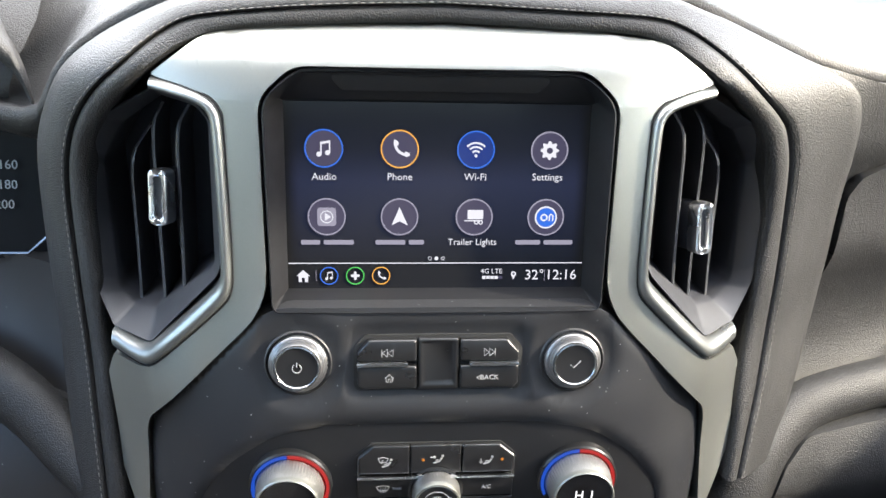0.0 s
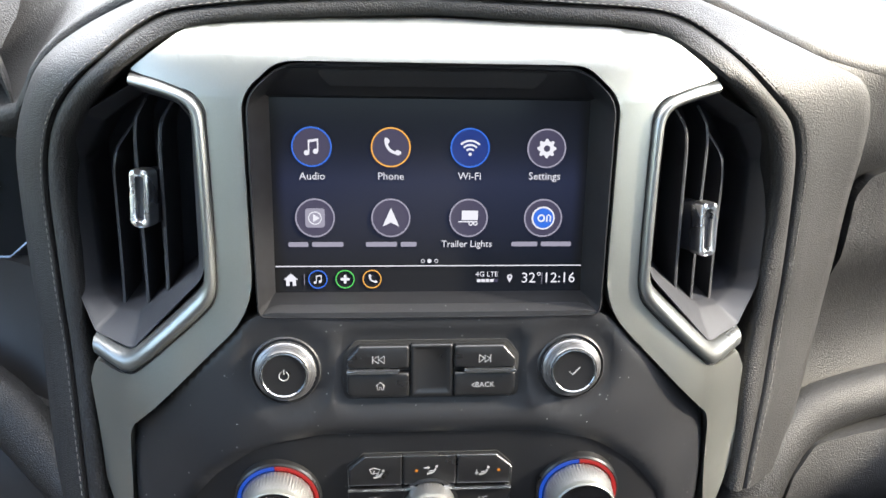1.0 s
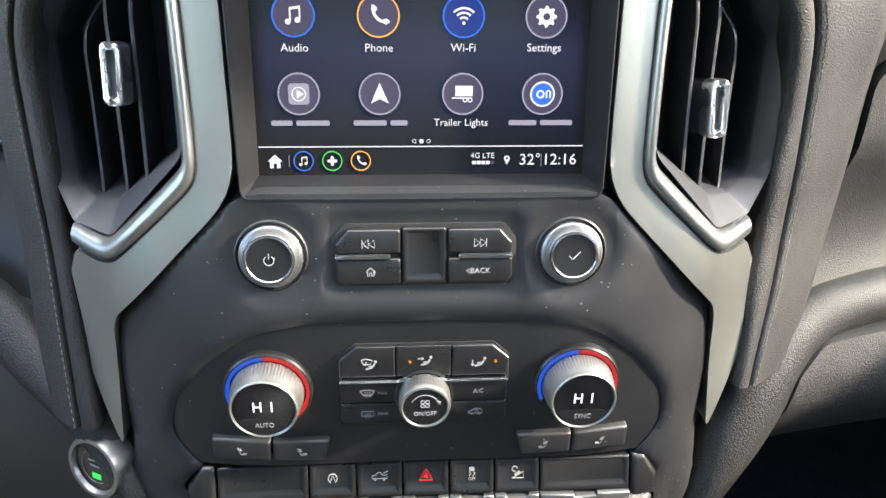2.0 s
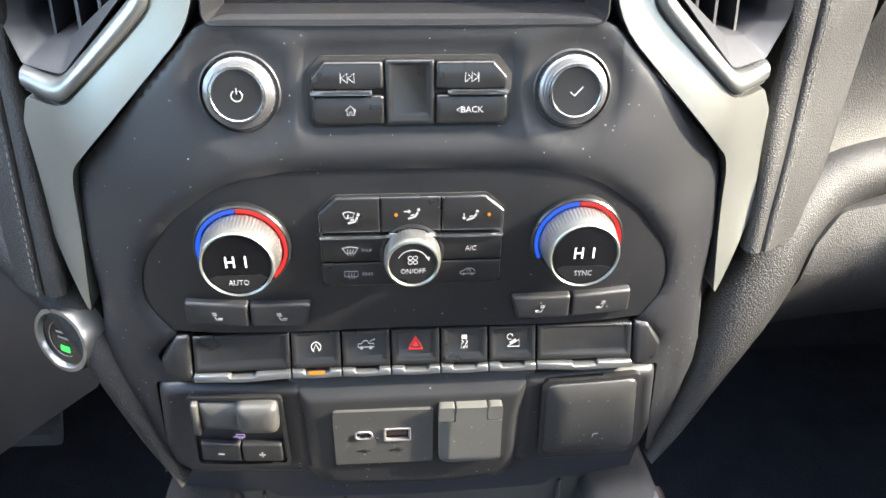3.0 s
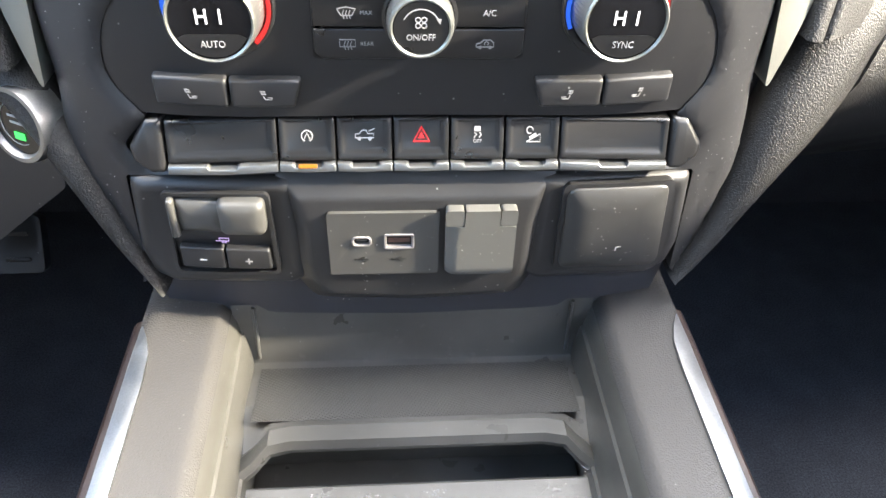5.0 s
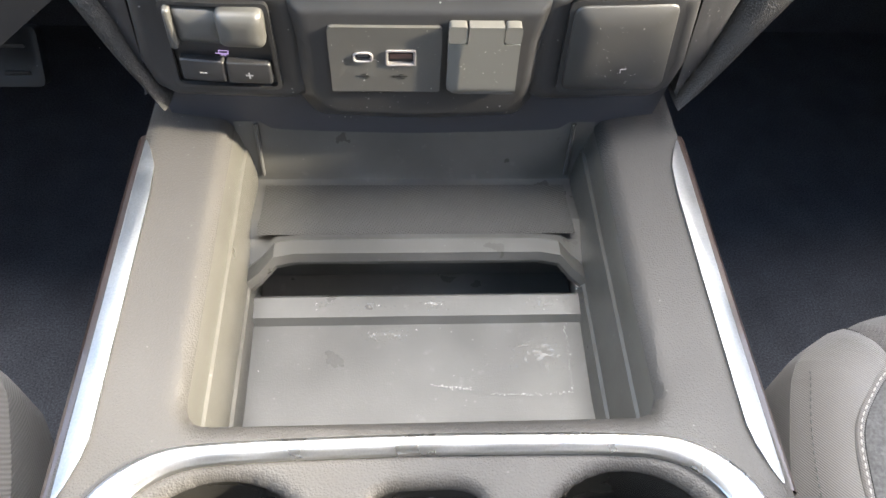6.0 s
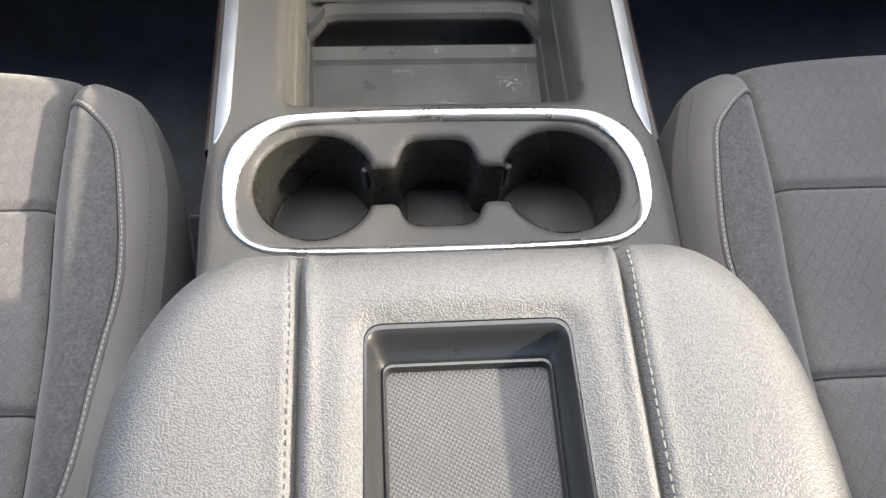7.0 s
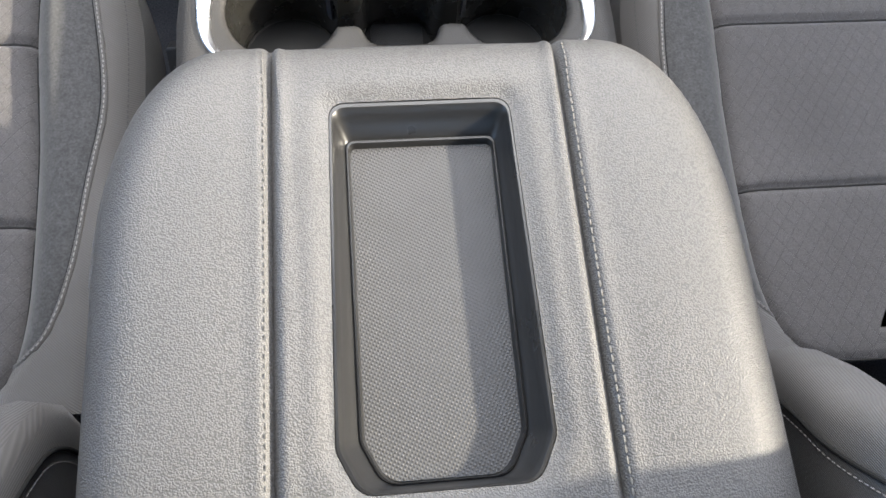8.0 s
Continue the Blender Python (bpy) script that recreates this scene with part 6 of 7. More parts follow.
RING_IN = [(0, 0.5050), (0.060, 0.5042), (0.090, 0.5032), (0.1095, 0.5010), (0.1225, 0.4945), (0.1335, 0.4825), (0.1415, 0.4640), (0.1432, 0.4400), (0.1405, 0.4210), (0.1325, 0.4095), (0.1205, 0.4030), (0.1030, 0.4008), (0.050, 0.4004), (0, 0.4003)]


def ring_line(half, grow=1.0):
    """The whole oblong outline from its right half."""
    p = smooth_line(half, 60, 2)
    p = p + [(-x, y) for x, y in reversed(p[1:-1])]
    return [(x * grow, 0.4545 + (y - 0.4545) * grow) for x, y in p]


def cup_holder():
    c = thing("cup_holder", "double cup holder with bright rounded ring and a middle slot", "cup holder", (0, 0.454, 0.33))
    ring_out = ring_line(RING_OUT)
    ring_in = ring_line(RING_IN)
    rows = []
    for f, z in ((0.0, 0.398), (0.0, 0.4105), (0.06, 0.4113), (0.25, 0.4118), (0.6, 0.4112), (0.94, 0.4098), (1.0, 0.4088), (1.0, 0.402)):
        rows.append([Vector((p[0] + (q[0] - p[0]) * f, p[1] + (q[1] - p[1]) * f, z)) for p, q in zip(ring_out, ring_in)])
    part("bright_ring", loft(rows, closed=True), STRIP, c, "bright metal ring", angle=50)
    # one opening: two round wells joined to the middle slot by notches
    r, cx, cy = 0.0435, 0.0895, 0.4535
    half = smooth_line([(0.0, 0.4905), (0.016, 0.4905), (0.0245, 0.486), (0.0275, 0.476), (0.0300, 0.4690), (0.0340, 0.4660), (0.0420, 0.4660), (0.0455, 0.4664)], 22, 2)
    start, end = 163.0, -157.0
    half += [(cx + r * math.cos(radians(t)), cy + r * math.sin(radians(t))) for t in np.linspace(start, end, 40)]
    half += smooth_line([(0.0455, 0.4366), (0.0420, 0.4370), (0.0330, 0.4370), (0.0290, 0.4330), (0.0265, 0.4245), (0.0200, 0.4190), (0.0, 0.4185)], 22, 2)
    hole = half + [(-x, y) for x, y in reversed(half[1:-1])]
    lid = ring_line(RING_IN, 1.008)
    hole_np = np.array(hole)
    rolled = lambda u, v, off=0.0: Vector((u, v, 0.4064 - 0.8 * roll_off(line_distance(np.array((u, v)), hole_np), 0.0070) - off))
    part("insert", plate([lid, hole], 0.0, 0.010, step=0.0030, place=rolled), CONSOLE, c, "dark grey insert", angle=50)
    walls = []
    for z, g in ((0.4022, 1.0), (0.3945, 0.997), (0.36, 0.965), (0.338, 0.945), (0.3345, 0.92), (0.3335, 0.88)):
        row = []
        for x, y in hole:
            s = 1 if x > 0 else -1
            if abs(x) > 0.0465:
                row.append(Vector((s * cx + (x - s * cx) * g, cy + (y - cy) * g, z)))
            else:
                row.append(Vector((x, cy + (y - cy) * (1 - (1 - g) * 0.5), z)))
        walls.append(row)
    part("well_wall", loft(walls, closed=True), CUP, c, "dark plastic wells", angle=50)
    part("well_floor", plate([[(x * 0.999, cy + (y - cy) * 0.999) for x, y in hole]], 0.0, 0.003, place=level(0.334)), CUP_FLOOR, c)
    for s in (-1, 1):
        part("well_mat", lathe([(0.0405, 0.004), (0.0405, -0.001), (0.0395, -0.0018), (0.0388, -0.0012), (0.0, -0.0012)], Matrix.Translation((s * cx, cy, 0.3345)) @ pose(0, 0, 0, 90, 0, 0) @ pose(0, 0, 0, 180), 40), CUP_FLOOR, c, "round rubber mat")
        part("clip", plate([rect(-0.0035, -0.016, 0.0035, 0.010, 0.003, 4)], -0.002, 0.004, bevel=0.0008, place=local(pose(s * (cx - 0.0352), cy + 0.0235, 0.376, 0, 0, s * 56))), PLASTIC_DARK, c)
    part("slot_mat", plate([rpoly([(-0.0225, 0.424), (0.0225, 0.424), (0.0225, 0.486), (-0.0225, 0.486)], 0.006, 4)], -0.002, 0.002, bevel=0.0008, place=level(0.335)), SLOT_MAT, c, "ribbed slot mat")
    return c


cup_holder()


# ---------- armrest ----------
ARM_CORNER = [(0.100 + 0.0835 * math.sin(t) ** (2 / 2.3), 0.210 + 0.141 * math.cos(t) ** (2 / 2.3)) for t in np.linspace(0, math.pi / 2, 22)]
ARM_OUT = [(-0.182, -0.16)] + [(-x, y) for x, y in reversed(ARM_CORNER)] + ARM_CORNER + [(0.182, -0.16)]
ARM_NP = np.array(ARM_OUT)
TRAY_OUT = rpoly([(-0.0520, 0.3040), (-0.0550, 0.112), (-0.0440, 0.0900), (0.0440, 0.0900), (0.0550, 0.112), (0.0520, 0.3040)], [0.010, 0.014, 0.014, 0.014, 0.014, 0.010], 6)
TRAY_NP = np.array(TRAY_OUT)


def seam_x(y):
    return 0.0835 + 0.0025 * max(0.0, (y - 0.30) / 0.05) ** 2


def arm_place(u, v, off=0.0):
    """Cushioned top: round rim, two seam grooves, a welt inside each groove, and a soft dip to the tray."""
    p = np.array((u, v))
    d = line_distance(p, ARM_NP)
    r = 0.034
    fall = r * (1 - math.sqrt(max(0.0, 1 - (1 - min(d, r) / r) ** 2))) * 0.72
    crown = 0.004 * math.cos(min(1.0, abs(u) / 0.182) * math.pi / 2)
    g = abs(u) - seam_x(v)
    groove = 0.0060 * math.exp(-(g / 0.0016) ** 2)
    pillow = 0.0045 * max(0.0, 1 - ((abs(u) - 0.133) / 0.050) ** 2)
    welt = 0.0022 * math.exp(-((g + 0.0055) / 0.0028) ** 2) + 0.0015 * math.exp(-((g - 0.006) / 0.004) ** 2)
    dt = line_distance(p, TRAY_NP)
    dip = 0.0035 * math.exp(-(dt / 0.006) ** 2)
    return Vector((u, v, 0.5145 + crown + pillow - fall - groove + welt - dip - off))


def armrest():
    a = thing("armrest", "grey grained vinyl armrest lid with stitched seams and phone tray", "armrest", (0, 0.1, 0.43))

    def clip(lo, hi):
        """The outline between two seam lines."""
        bm = bmesh.new()
        f = bm.faces.new([bm.verts.new((x, y, 0)) for x, y in ARM_OUT])
        for c, no in ((lo, (-1, 0, 0)), (hi, (1, 0, 0))):
            bmesh.ops.bisect_plane(bm, geom=bm.verts[:] + bm.edges[:] + bm.faces[:], dist=1e-7, plane_co=(c, 0, 0), plane_no=no, clear_outer=True)
        loop = [(v.co.x, v.co.y) for v in max(bm.faces, key=lambda q: q.calc_area()).verts]
        bm.free()
        return loop

    x = 0.0840
    for name, loops, text in (("side_pad", [clip(-1, -x)], "grey grained side pad"), ("middle_pad", [clip(-x, x), TRAY_OUT], "grey grained middle pad"), ("side_pad", [clip(x, 1)], "grey grained side pad")):
        bm = plate(loops, 0.0, None, step=0.004, place=arm_place)
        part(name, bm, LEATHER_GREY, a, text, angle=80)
    skirt = []
    for f, z in ((0.0, 0.4905), (0.002, 0.482), (0.003, 0.470), (-0.002, 0.452), (-0.010, 0.438), (-0.02, 0.43)):
        skirt.append([Vector((px * (1 + f * 4), 0.1 + (py - 0.1) * (1 + f * 3), z + (arm_place(px, py).z - 0.4905 if z == 0.4905 else 0))) for px, py in ARM_OUT])
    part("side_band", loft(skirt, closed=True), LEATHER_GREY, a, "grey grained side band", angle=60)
    part("underside", plate([[(px * 0.9, 0.1 + (py - 0.1) * 0.93) for px, py in ARM_OUT]], 0.0, 0.03, place=level(0.433)), PLASTIC_SOFT, a)
    for s in (-1, 1):
        off = 0.0034 if s > 0 else 0.0038
        line = [arm_place(s * (seam_x(y) + off), y, -0.0004) for y in np.linspace(-0.12, 0.343, 150)]
        part("stitching", stitches(line, 0.0038 if s > 0 else 0.0030, 0.0012 if s > 0 else 0.0018, 0.00085 if s > 0 else 0.00050, 0.0002), THREAD_MID, a, "pale stitching")
    line = [arm_place(px * 1.001, py, 0.0012) for px, py in ARM_OUT[1:-1]]
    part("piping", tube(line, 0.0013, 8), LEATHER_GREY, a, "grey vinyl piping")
    # tray: rim, sloped wall, stepped groove, mat
    inn = rpoly([(-0.0425, 0.2860), (-0.0420, 0.117), (-0.0310, 0.0955), (0.0310, 0.0955), (0.0420, 0.117), (0.0425, 0.2860)], [0.005, 0.014, 0.014, 0.014, 0.014, 0.005], 6)
    rows = []
    for f, z in ((-0.02, 0.5080), (-0.02, 0.5135), (0.04, 0.5146), (0.16, 0.5146), (0.26, 0.5132), (0.36, 0.5098), (0.80, 0.4990), (0.88, 0.4982), (0.92, 0.4994), (1.00, 0.4996), (1.05, 0.4982), (1.11, 0.4945)):
        rows.append([Vector((p[0] + (q[0] - p[0]) * f, p[1] + (q[1] - p[1]) * f, z)) for p, q in zip(TRAY_OUT, inn)])
    tray = part("tray", loft(rows, closed=True), TRAYPLASTIC, a, "smooth grey tray frame", angle=32)
    floor = rpoly([(-0.0420, 0.2850), (-0.0412, 0.1180), (-0.0300, 0.0965), (0.0300, 0.0965), (0.0412, 0.1180), (0.0420, 0.2850)], [0.005, 0.014, 0.014, 0.014, 0.014, 0.005], 6)
    part("tray_mat", plate([floor], 0.0, 0.003, place=level(0.4955)), MAT, tray, "ribbed rubber mat")
    return a


armrest()

# ---------- seats ----------
SEAT_MID = 0.478
SEAT_LEFT = [(0.305, 0.637), (0.284, 0.627), (0.266, 0.615), (0.246, 0.600), (0.236, 0.588), (0.228, 0.567), (0.213, 0.520), (0.207, 0.480), (0.205, 0.400), (0.205, 0.200), (0.207, 0.030)]
INSERT_LEFT = [(0.305, 0.637), (0.3035, 0.600), (0.3005, 0.490), (0.2880, 0.385), (0.2850, 0.300), (0.2845, 0.240), (0.2900, 0.205), (0.3060, 0.180), (0.3300, 0.169), (0.3700, 0.1675)]
SEAT_SEAM = [(0.3030, 0.5885), (0.285, 0.578), (0.266, 0.559), (0.2515, 0.540), (0.245, 0.511), (0.2345, 0.445), (0.2325, 0.400), (0.2400, 0.345), (0.2450, 0.280), (0.2580, 0.225), (0.2760, 0.206), (0.2895, 0.2060)]


def other_side(pts):
    return [(2 * SEAT_MID - x, y) for x, y in reversed(pts)]


def inside(p, loop):
    a, c = loop, np.roll(loop, -1, axis=0)
    cross = (a[:, 1] > p[1]) != (c[:, 1] > p[1])
    dy = np.where(np.abs(c[:, 1] - a[:, 1]) < 1e-12, 1e-12, c[:, 1] - a[:, 1])
    return bool(np.sum(cross & (p[0] < a[:, 0] + (p[1] - a[:, 1]) * (c[:, 0] - a[:, 0]) / dy)) % 2)


def seat(s, label, shift=0.0):
    """A front seat's cushion and the foot of its backrest; s is the side, shift how far it stands out."""
    q = thing("front_seat", label, "seat", (s * 0.47, 0.35, 0.0), "front seats")
    left = smooth_line(SEAT_LEFT, 44, 2)
    edge = smooth_line(INSERT_LEFT, 60, 2)
    front = smooth_line([(0.305, 0.637), (0.340, 0.645), (0.386, 0.651), (SEAT_MID, 0.657), (0.570, 0.651), (0.616, 0.645), (2 * SEAT_MID - 0.305, 0.637)], 24, 2)
    seam = smooth_line(SEAT_SEAM, 60, 2)
    loop = np.array(left + other_side(left) + front[1:-1][::-1])
    quilt = np.array(edge + other_side(edge) + front[1:-1][::-1])
    stitched = np.array(seam)
    cross = (0.490, 0.320)

    def open_distance(p, line):
        a, d = line[:-1], line[1:] - line[:-1]
        t = np.clip(((p - a) * d).sum(1) / np.maximum((d * d).sum(1), 1e-12), 0, 1)
        return float(np.sqrt(((a + d * t[:, None] - p) ** 2).sum(1)).min())

    rim = np.array(edge + other_side(edge))

    def height(x, y):
        p = np.array((x, y))
        d = line_distance(p, loop)
        r = 0.036
        fall = 0.75 * r * (1 - min(d, r) / r) ** 2
        dq = open_distance(p, rim)
        inner = inside(p + (np.array((SEAT_MID, 0.40)) - p) * 0.006, quilt)
        k = 0.0 if inner else min(1.0, dq / 0.026) * min(1.0, max(0.0, (0.642 - y) / 0.055))
        z = 0.318 + 0.027 * math.sin(k * math.pi / 2)
        g = 0.0050 * math.exp(-(dq / 0.0035) ** 2) + 0.0022 * math.exp(-(open_distance(p, stitched) / 0.0022) ** 2)
        if inner:
            z += 0.0035 * min(1.0, dq / 0.02)
            for c in cross:
                g += 0.0060 * math.exp(-((y - c) / 0.0045) ** 2)
        return z - fall - g

    P = lambda u, v, off=0.0: Vector((s * (u + shift), v, height(u, v) - off))
    j1 = min(range(len(edge)), key=lambda i: abs(edge[i][1] - 0.5885))
    j2 = min(range(len(edge)), key=lambda i: math.hypot(edge[i][0] - 0.2895, edge[i][1] - 0.2060))
    mid = seam[1:-1]
    poly_felt = [edge[j1]] + mid + [edge[j2]] + edge[j1 + 1:j2][::-1]
    poly_bolster = left + other_side(left) + other_side(edge)[1:] [::1] + edge[j2:][::-1][1:] + mid[::-1] + edge[1:j1 + 1][::-1]
    poly_insert = edge + other_side(edge) + front[1:-1][::-1]
    bol = part("bolster", plate([poly_bolster], 0.0, None, step=0.007, place=P), BOLSTER, q, "grey ribbed cloth side bolster", angle=80)
    part("felt_panel", plate([poly_felt], 0.0, None, step=0.006, place=P), SUEDE, q, "grey speckled felt panel", angle=80)
    part("insert", plate([poly_insert], 0.0, None, step=0.006, place=P, cuts=[c + d for c in cross for d in (-0.007, -0.0045, -0.002, 0.0, 0.002, 0.0045, 0.007)]), CLOTH, q, "quilted grey cloth insert", angle=80)
    skirt = []
    for dz, g in ((0.0, 0.0), (-0.02, 0.003), (-0.06, 0.003), (-0.12, -0.01), (-0.20, -0.03)):
        skirt.append([Vector((s * (shift + SEAT_MID + (x - SEAT_MID) * (1 + g * 3)), 0.33 + (y - 0.33) * (1 + g * 3), height(x, y) + dz)) for x, y in loop])
    part("cushion_side", loft(skirt, closed=True), BOLSTER, q, angle=60)
    base = [[Vector((s * (shift + SEAT_MID + (x - SEAT_MID) * 0.86), 0.33 + (y - 0.33) * 0.86, z)) for x, y in loop] for z in (0.12, 0.06, 0.0)]
    part("seat_base", loft(base, closed=True), PLASTIC_DARK, q)
    part("welt", tube([P(x - 0.0032, y, 0.0008) for x, y in seam], 0.0025, 10), BOLSTER, bol, "raised cloth welt")
    part("seam", tube([P(x - 0.0002, y, -0.0002) for x, y in seam], 0.0008, 6), SEAM_DARK, bol)
    part("stitching", stitches([P(x - 0.0034, y, -0.0017) for x, y in seam], 0.0031, 0.0016, 0.00052, 0.0002), THREAD, bol, "pale stitching")
    part("stitching", stitches([P(x, y, -0.0003) for x, y in smooth_line([(0.2135, 0.30), (0.2150, 0.43), (0.2190, 0.50), (0.2290, 0.545), (0.2430, 0.585)], 50, 2)], 0.0030, 0.002, 0.00045), THREAD_DARK, bol)
    for c in cross:
        x0 = float(np.interp(c, [p[1] for p in edge[::-1]], [p[0] for p in edge[::-1]]))
        part("seam", tube([P(x, c, -0.0004) for x in np.linspace(x0 + 0.001, 2 * SEAT_MID - x0 - 0.001, 60)], 0.0011, 6), SEAM_DARK, q)
    part("seam", tube([P(x, y, -0.0005) for x, y in edge[:-1] + other_side(edge)], 0.0011, 6), SEAM_DARK, q)
    # backrest: its lower side wing comes forward and falls back as it rises
    rows, mark = [], []
    for z, yf in ((0.285, 0.148), (0.330, 0.162), (0.365, 0.171), (0.400, 0.168), (0.425, 0.151), (0.450, 0.129), (0.50, 0.105), (0.60, 0.066), (0.75, 0.0), (1.05, -0.165)):
        yb = 0.060 - 0.34 * (z - 0.30)
        pts = [(0.252, yb - 0.11), (0.236, yb - 0.03), (0.2315, yf - 0.065), (0.2300, yf - 0.030), (0.2325, yf - 0.012), (0.2390, yf - 0.002), (0.2520, yf), (0.2700, yf - 0.004), (0.2950, yf - 0.018), (0.3200, yf - 0.040), (0.3600, max(yb + 0.008, yf - 0.075)), (0.42, yb), (0.55, yb), (0.68, yb + 0.01), (0.72, yb + 0.06), (0.75, yb - 0.02)]
        rows.append([Vector((s * (x + shift * 0.5), y, z)) for x, y in pts])
        mark.append(Vector((s * (0.2296 + shift * 0.5), yf - 0.031, z)))
    shell = loft(rows, closed=True)
    shell.verts.ensure_lookup_table()
    shell.faces.new(shell.verts[-len(rows[0]):])
    back = part("backrest", shell, BOLSTER, q, "grey ribbed cloth backrest", angle=70)
    line = smooth_line([tuple(p) for p in mark[1:8]], 60, 2)
    part("piping", tube([Vector(p) for p in line], 0.0016, 8), SEAM_DARK, back, "dark piping")
    part("stitching", stitches([Vector((p[0] - s * 0.0006, p[1] - 0.008, p[2])) for p in line], 0.0031, 0.0018, 0.0005), THREAD, back)
    return q


seat(-1, "grey cloth driver seat with quilted insert and pale stitching", 0.010)
seat(1, "grey cloth passenger seat with quilted insert and pale stitching")


# ---------- footwell ----------
def accelerator_pedal():
    m = pose(-0.384, 0.97, 0.250, -28, 0, 0)
    p = thing("accelerator_pedal", "black ribbed accelerator pedal in the dark footwell", "pedal", (-0.384, 0.98, 0.15))
    part("pad", plate([rect(-0.030, -0.028, 0.030, 0.030, 0.008, 5)], 0.0, 0.014, bevel=0.003, place=local(m), seg=3), PLASTIC_SOFT, p)
    for z in (-0.014, 0.012):
        part("rib", plate([rect(-0.006, z - 0.002, 0.018, z + 0.002, 0.002)], -0.002, 0.002, bevel=0.001, place=local(m)), PLASTIC, p)
    part("lever", beam((-0.384, 0.985, 0.26), (-0.384, 1.37, 0.42), 0.02, 0.012), PLASTIC_DARK, p)
    return p


accelerator_pedal()


def belt_buckle():
    b = thing("seat_belt_buckle", "small dark plastic buckle beside the driver seat", "seat belt buckle", (-0.186, 0.475, 0.20))
    part("case", plate([rect(-0.009, -0.017, 0.009, 0.017, 0.004, 4)], 0.0, 0.016, bevel=0.003, place=local(pose(-0.188, 0.462, 0.318, -35, 0, 0)), seg=3), PLASTIC_SOFT, b)
    part("stalk", beam((-0.188, 0.475, 0.305), (-0.188, 0.50, 0.12), 0.014, 0.008), PLASTIC_SOFT, b)
    return b


belt_buckle()

# ---------- dust, lint and residue ----------
def flecks(name, label, spots, size, mat=LINT, seed=1):
    """Tiny flakes and fibres lying on a surface; spots are (place, normal)."""
    rng = random.Random(seed)
    bm = bmesh.new()
    for p, nrm in spots:
        nrm = nrm.normalized()
        u = nrm.orthogonal().normalized()
        u = Matrix.Rotation(rng.uniform(0, 6.28), 3, nrm) @ u
        w = nrm.cross(u)
        a = size * rng.choice((0.35, 0.5, 0.6, 0.8, 1.3))
        b = a * rng.uniform(0.25, 0.9)
        pts = [p + u * a * math.cos(t) + w * b * math.sin(t) * rng.uniform(0.6, 1.2) + nrm * 0.00008 for t in (0, 1.05, 2.1, 3.14, 4.2, 5.2)]
        top = bm.verts.new(p + nrm * (0.0001 + a * 0.25))
        vs = [bm.verts.new(q) for q in pts]
        for i in range(6):
            bm.faces.new((vs[i], vs[(i + 1) % 6], top))
    return tagged(part(name, bm, mat), label, "dust", kind="stuff")


rng = random.Random(7)
spots = []
for _ in range(130):
    x, z = rng.uniform(-0.17, 0.17), rng.uniform(0.57, 0.712)
    if abs(x) < 0.092 + (0.712 - z) * 0.95 and not (abs(x) < 0.142 and 0.55 < z < 0.644) and not (abs(x) < 0.052 and 0.665 < z < 0.706) and (abs(abs(x) - 0.079) > 0.022 or abs(z - 0.6855) > 0.022):
        spots.append((on(x, z, 0.0), Vector((0, -1, 0.15))))
for _ in range(150):
    s = rng.choice((-1, 1, 1))
    x, z = s * rng.uniform(0.153, 0.18), rng.uniform(0.44, 0.60)
    spots.append((panel_place(x, z), Vector((-s * 0.3, -1, 0.1))))
flecks("panel_dust", "white dust flecks on the black centre panel", spots, 0.0003)
spots = [(on(rng.uniform(-0.055, 0.06), rng.uniform(0.432, 0.453), -0.008), Vector((0, -1, 0.1))) for _ in range(60)]
spots += [(on(rng.uniform(-0.046, 0.010), rng.uniform(0.456, 0.496), -0.0103), Vector((0, -1, 0.1))) for _ in range(30)]
spots += [(on(rng.uniform(0.086, 0.132), rng.uniform(0.456, 0.503), -0.0103), Vector((0, -1, 0.1))) for _ in range(40)]
spots += [(on(rng.uniform(0.021, 0.046), rng.uniform(0.462, 0.488), -0.0147), Vector((0, -1, 0.1))) for _ in range(25)]
flecks("socket_dust", "white dust flecks round the sockets", spots, 0.0003, seed=2)
spots = [(Vector((rng.uniform(-0.098, 0.098), rng.uniform(0.535, 0.612), 0.3428)), Vector((0, 0, 1))) for _ in range(22)]
flecks("bin_dust", "pale crumbs on the bin floor", spots, 0.0004, FILM, seed=3)


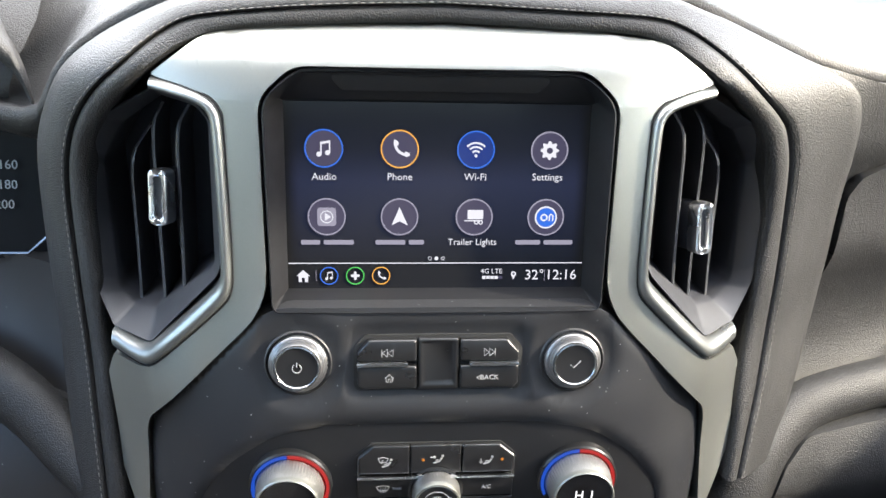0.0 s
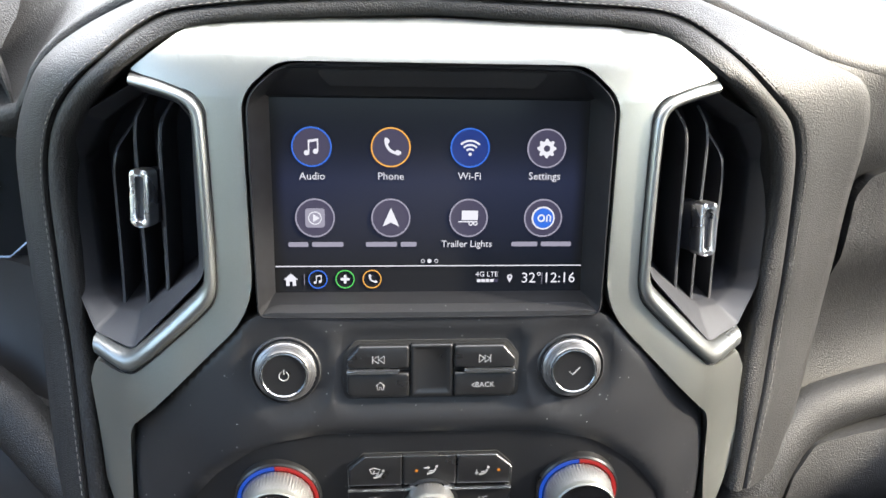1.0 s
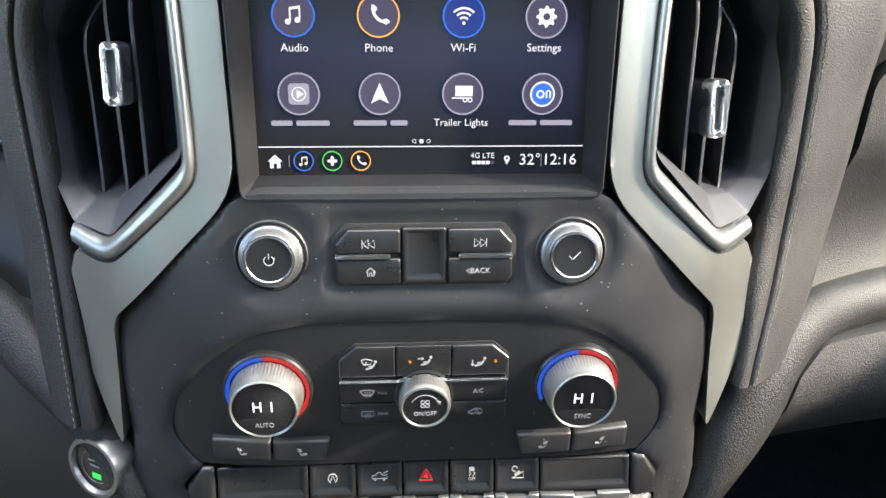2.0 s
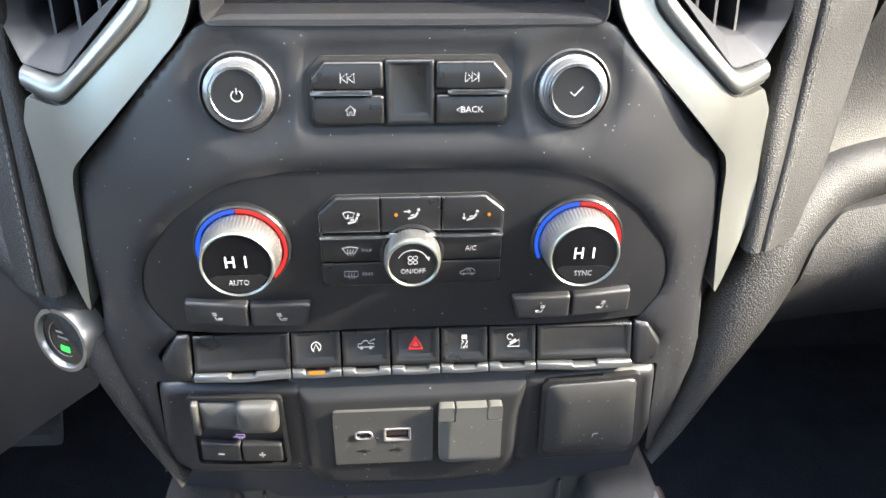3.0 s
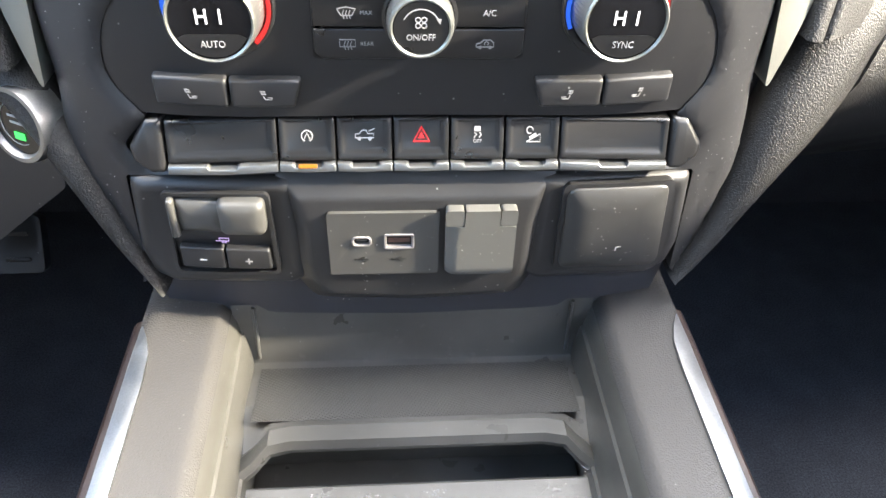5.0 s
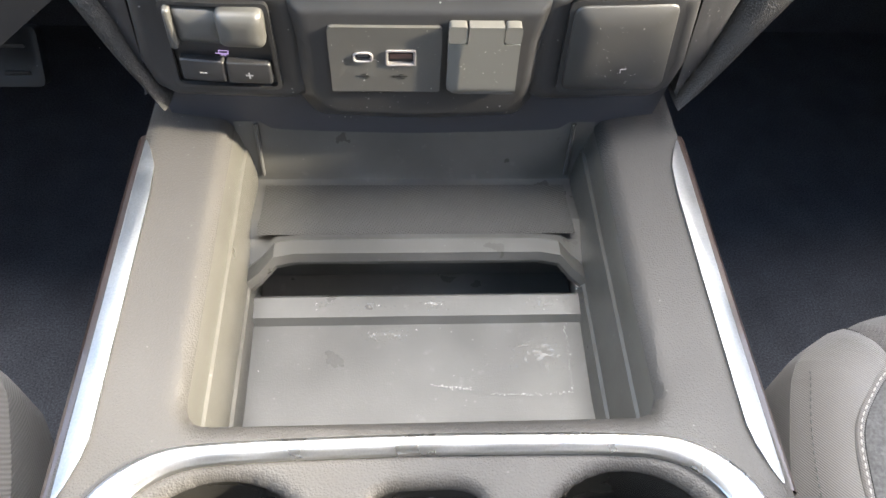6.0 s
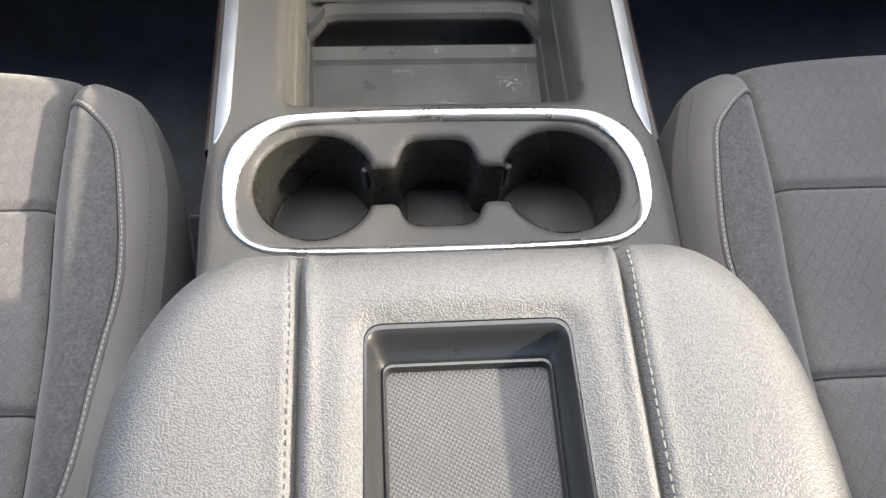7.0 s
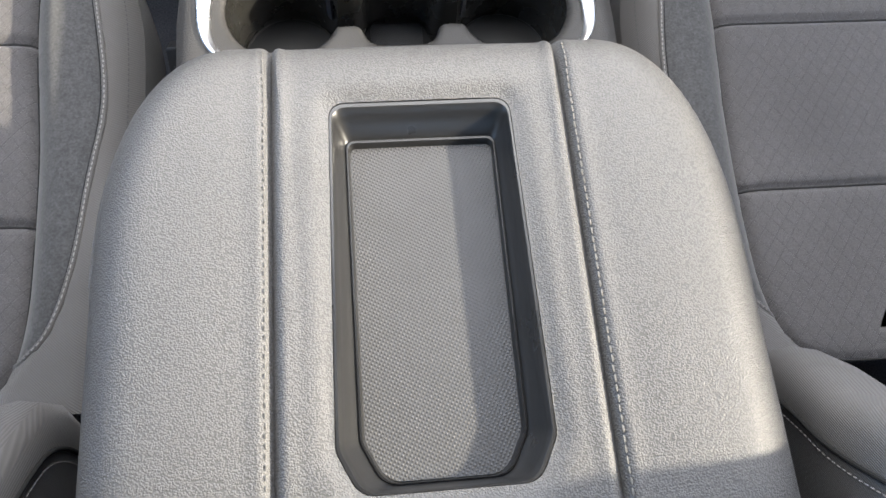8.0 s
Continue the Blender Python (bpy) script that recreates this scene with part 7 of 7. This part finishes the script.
def film_material():
    """Dried-on film: pale, in islands of fine noise that thin out to the edges of the patch."""
    m = material("dried_film", (0.30, 0.295, 0.285), rough=0.75)
    n, l = m.node_tree.nodes, m.node_tree.links
    tc = n.new("ShaderNodeTexCoord")
    off = n.new("ShaderNodeVectorMath")
    off.operation = "SUBTRACT"
    off.inputs[1].default_value = (0.5, 0.5, 0.0)
    l.new(tc.outputs["Generated"], off.inputs[0])
    flat_co = n.new("ShaderNodeVectorMath")
    flat_co.operation = "MULTIPLY"
    flat_co.inputs[1].default_value = (1.0, 1.0, 0.0)
    l.new(off.outputs[0], flat_co.inputs[0])
    dist = n.new("ShaderNodeVectorMath")
    dist.operation = "LENGTH"
    l.new(flat_co.outputs[0], dist.inputs[0])
    noise = n.new("ShaderNodeTexNoise")
    noise.inputs["Scale"].default_value, noise.inputs["Detail"].default_value = 420.0, 6.0
    l.new(tc.outputs["Object"], noise.inputs["Vector"])
    level_of = n.new("ShaderNodeMath")
    level_of.operation = "SUBTRACT"
    l.new(noise.outputs["Fac"], level_of.inputs[0])
    fade = n.new("ShaderNodeMapRange")
    for k, v in zip(("From Min", "From Max", "To Min", "To Max"), (0.0, 0.5, 0.42, 0.72)):
        fade.inputs[k].default_value = v
    l.new(dist.outputs["Value"], fade.inputs["Value"])
    l.new(fade.outputs["Result"], level_of.inputs[1])
    cut = n.new("ShaderNodeMapRange")
    for k, v in zip(("From Min", "From Max", "To Min", "To Max"), (0.0, 0.16, 0.0, 0.42)):
        cut.inputs[k].default_value = v
    l.new(level_of.outputs[0], cut.inputs["Value"])
    l.new(cut.outputs["Result"], n["Principled BSDF"].inputs["Alpha"])
    return m


DRIED = film_material()


def residue(name, label, cx, cy, z, w, h, count, seed):
    """A dried-on pale mark: a thin film with a few flakes on it."""
    r = random.Random(seed)
    spots = [(Vector((cx + r.gauss(0, w / 3), cy + r.gauss(0, h / 3), z)), Vector((0, 0, 1))) for _ in range(count // 5)]
    flecks(name, label, spots, 0.0004, FILM, seed=seed)
    bm = bmesh.new()
    bmesh.ops.create_grid(bm, x_segments=4, y_segments=4, size=0.5, matrix=Matrix.Translation((cx, cy, z + 0.0005)) @ Matrix.Diagonal((w * 2.2, h * 2.0, 1, 1)))
    return tagged(part(name, bm, DRIED), label, "residue", kind="stuff")


residue("residue", "dried white residue on the bin ledge", -0.058, 0.6245, 0.3472, 0.010, 0.008, 36, 11)
residue("residue", "dried white residue on the bin ledge", 0.010, 0.6235, 0.3472, 0.012, 0.009, 42, 12)
residue("residue", "faint dried white residue on the bin ledge", -0.028, 0.6225, 0.3472, 0.026, 0.005, 24, 13)
residue("residue", "faint dried white residue by the ledge end", 0.078, 0.6235, 0.3472, 0.020, 0.009, 36, 14)
residue("residue", "dried white residue at the bin corner", 0.098, 0.634, 0.3535, 0.006, 0.016, 42, 15)
residue("residue", "faint dried white residue on the bin floor", -0.018, 0.605, 0.3428, 0.030, 0.008, 36, 16)
residue("residue", "faint dried white residue on the bin floor", 0.072, 0.590, 0.3428, 0.030, 0.022, 20, 17)


def scratch(label, pts, r, seed):
    line = smooth_line(pts, 60, 1)
    rr = random.Random(seed)
    spots = [(Vector((x + rr.gauss(0, r), y + rr.gauss(0, r), z)), Vector((0, 0, 1))) for x, y, z in line]
    return flecks("scratch", label, spots, 0.00055, FILM, seed=seed)


scratch("thin white scratch on the bin floor", [(0.006, 0.572, 0.3418), (0.022, 0.570, 0.3418), (0.030, 0.569, 0.3418)], 0.0004, 21)
scratch("pale outline along the bin mat edge", [(0.089, 0.612, 0.3432), (0.089, 0.590, 0.3428), (0.088, 0.566, 0.3418)], 0.0004, 22)
scratch("pale outline along the bin mat rear edge", [(0.040, 0.566, 0.3418), (0.065, 0.565, 0.3418), (0.088, 0.566, 0.3418)], 0.0004, 23)
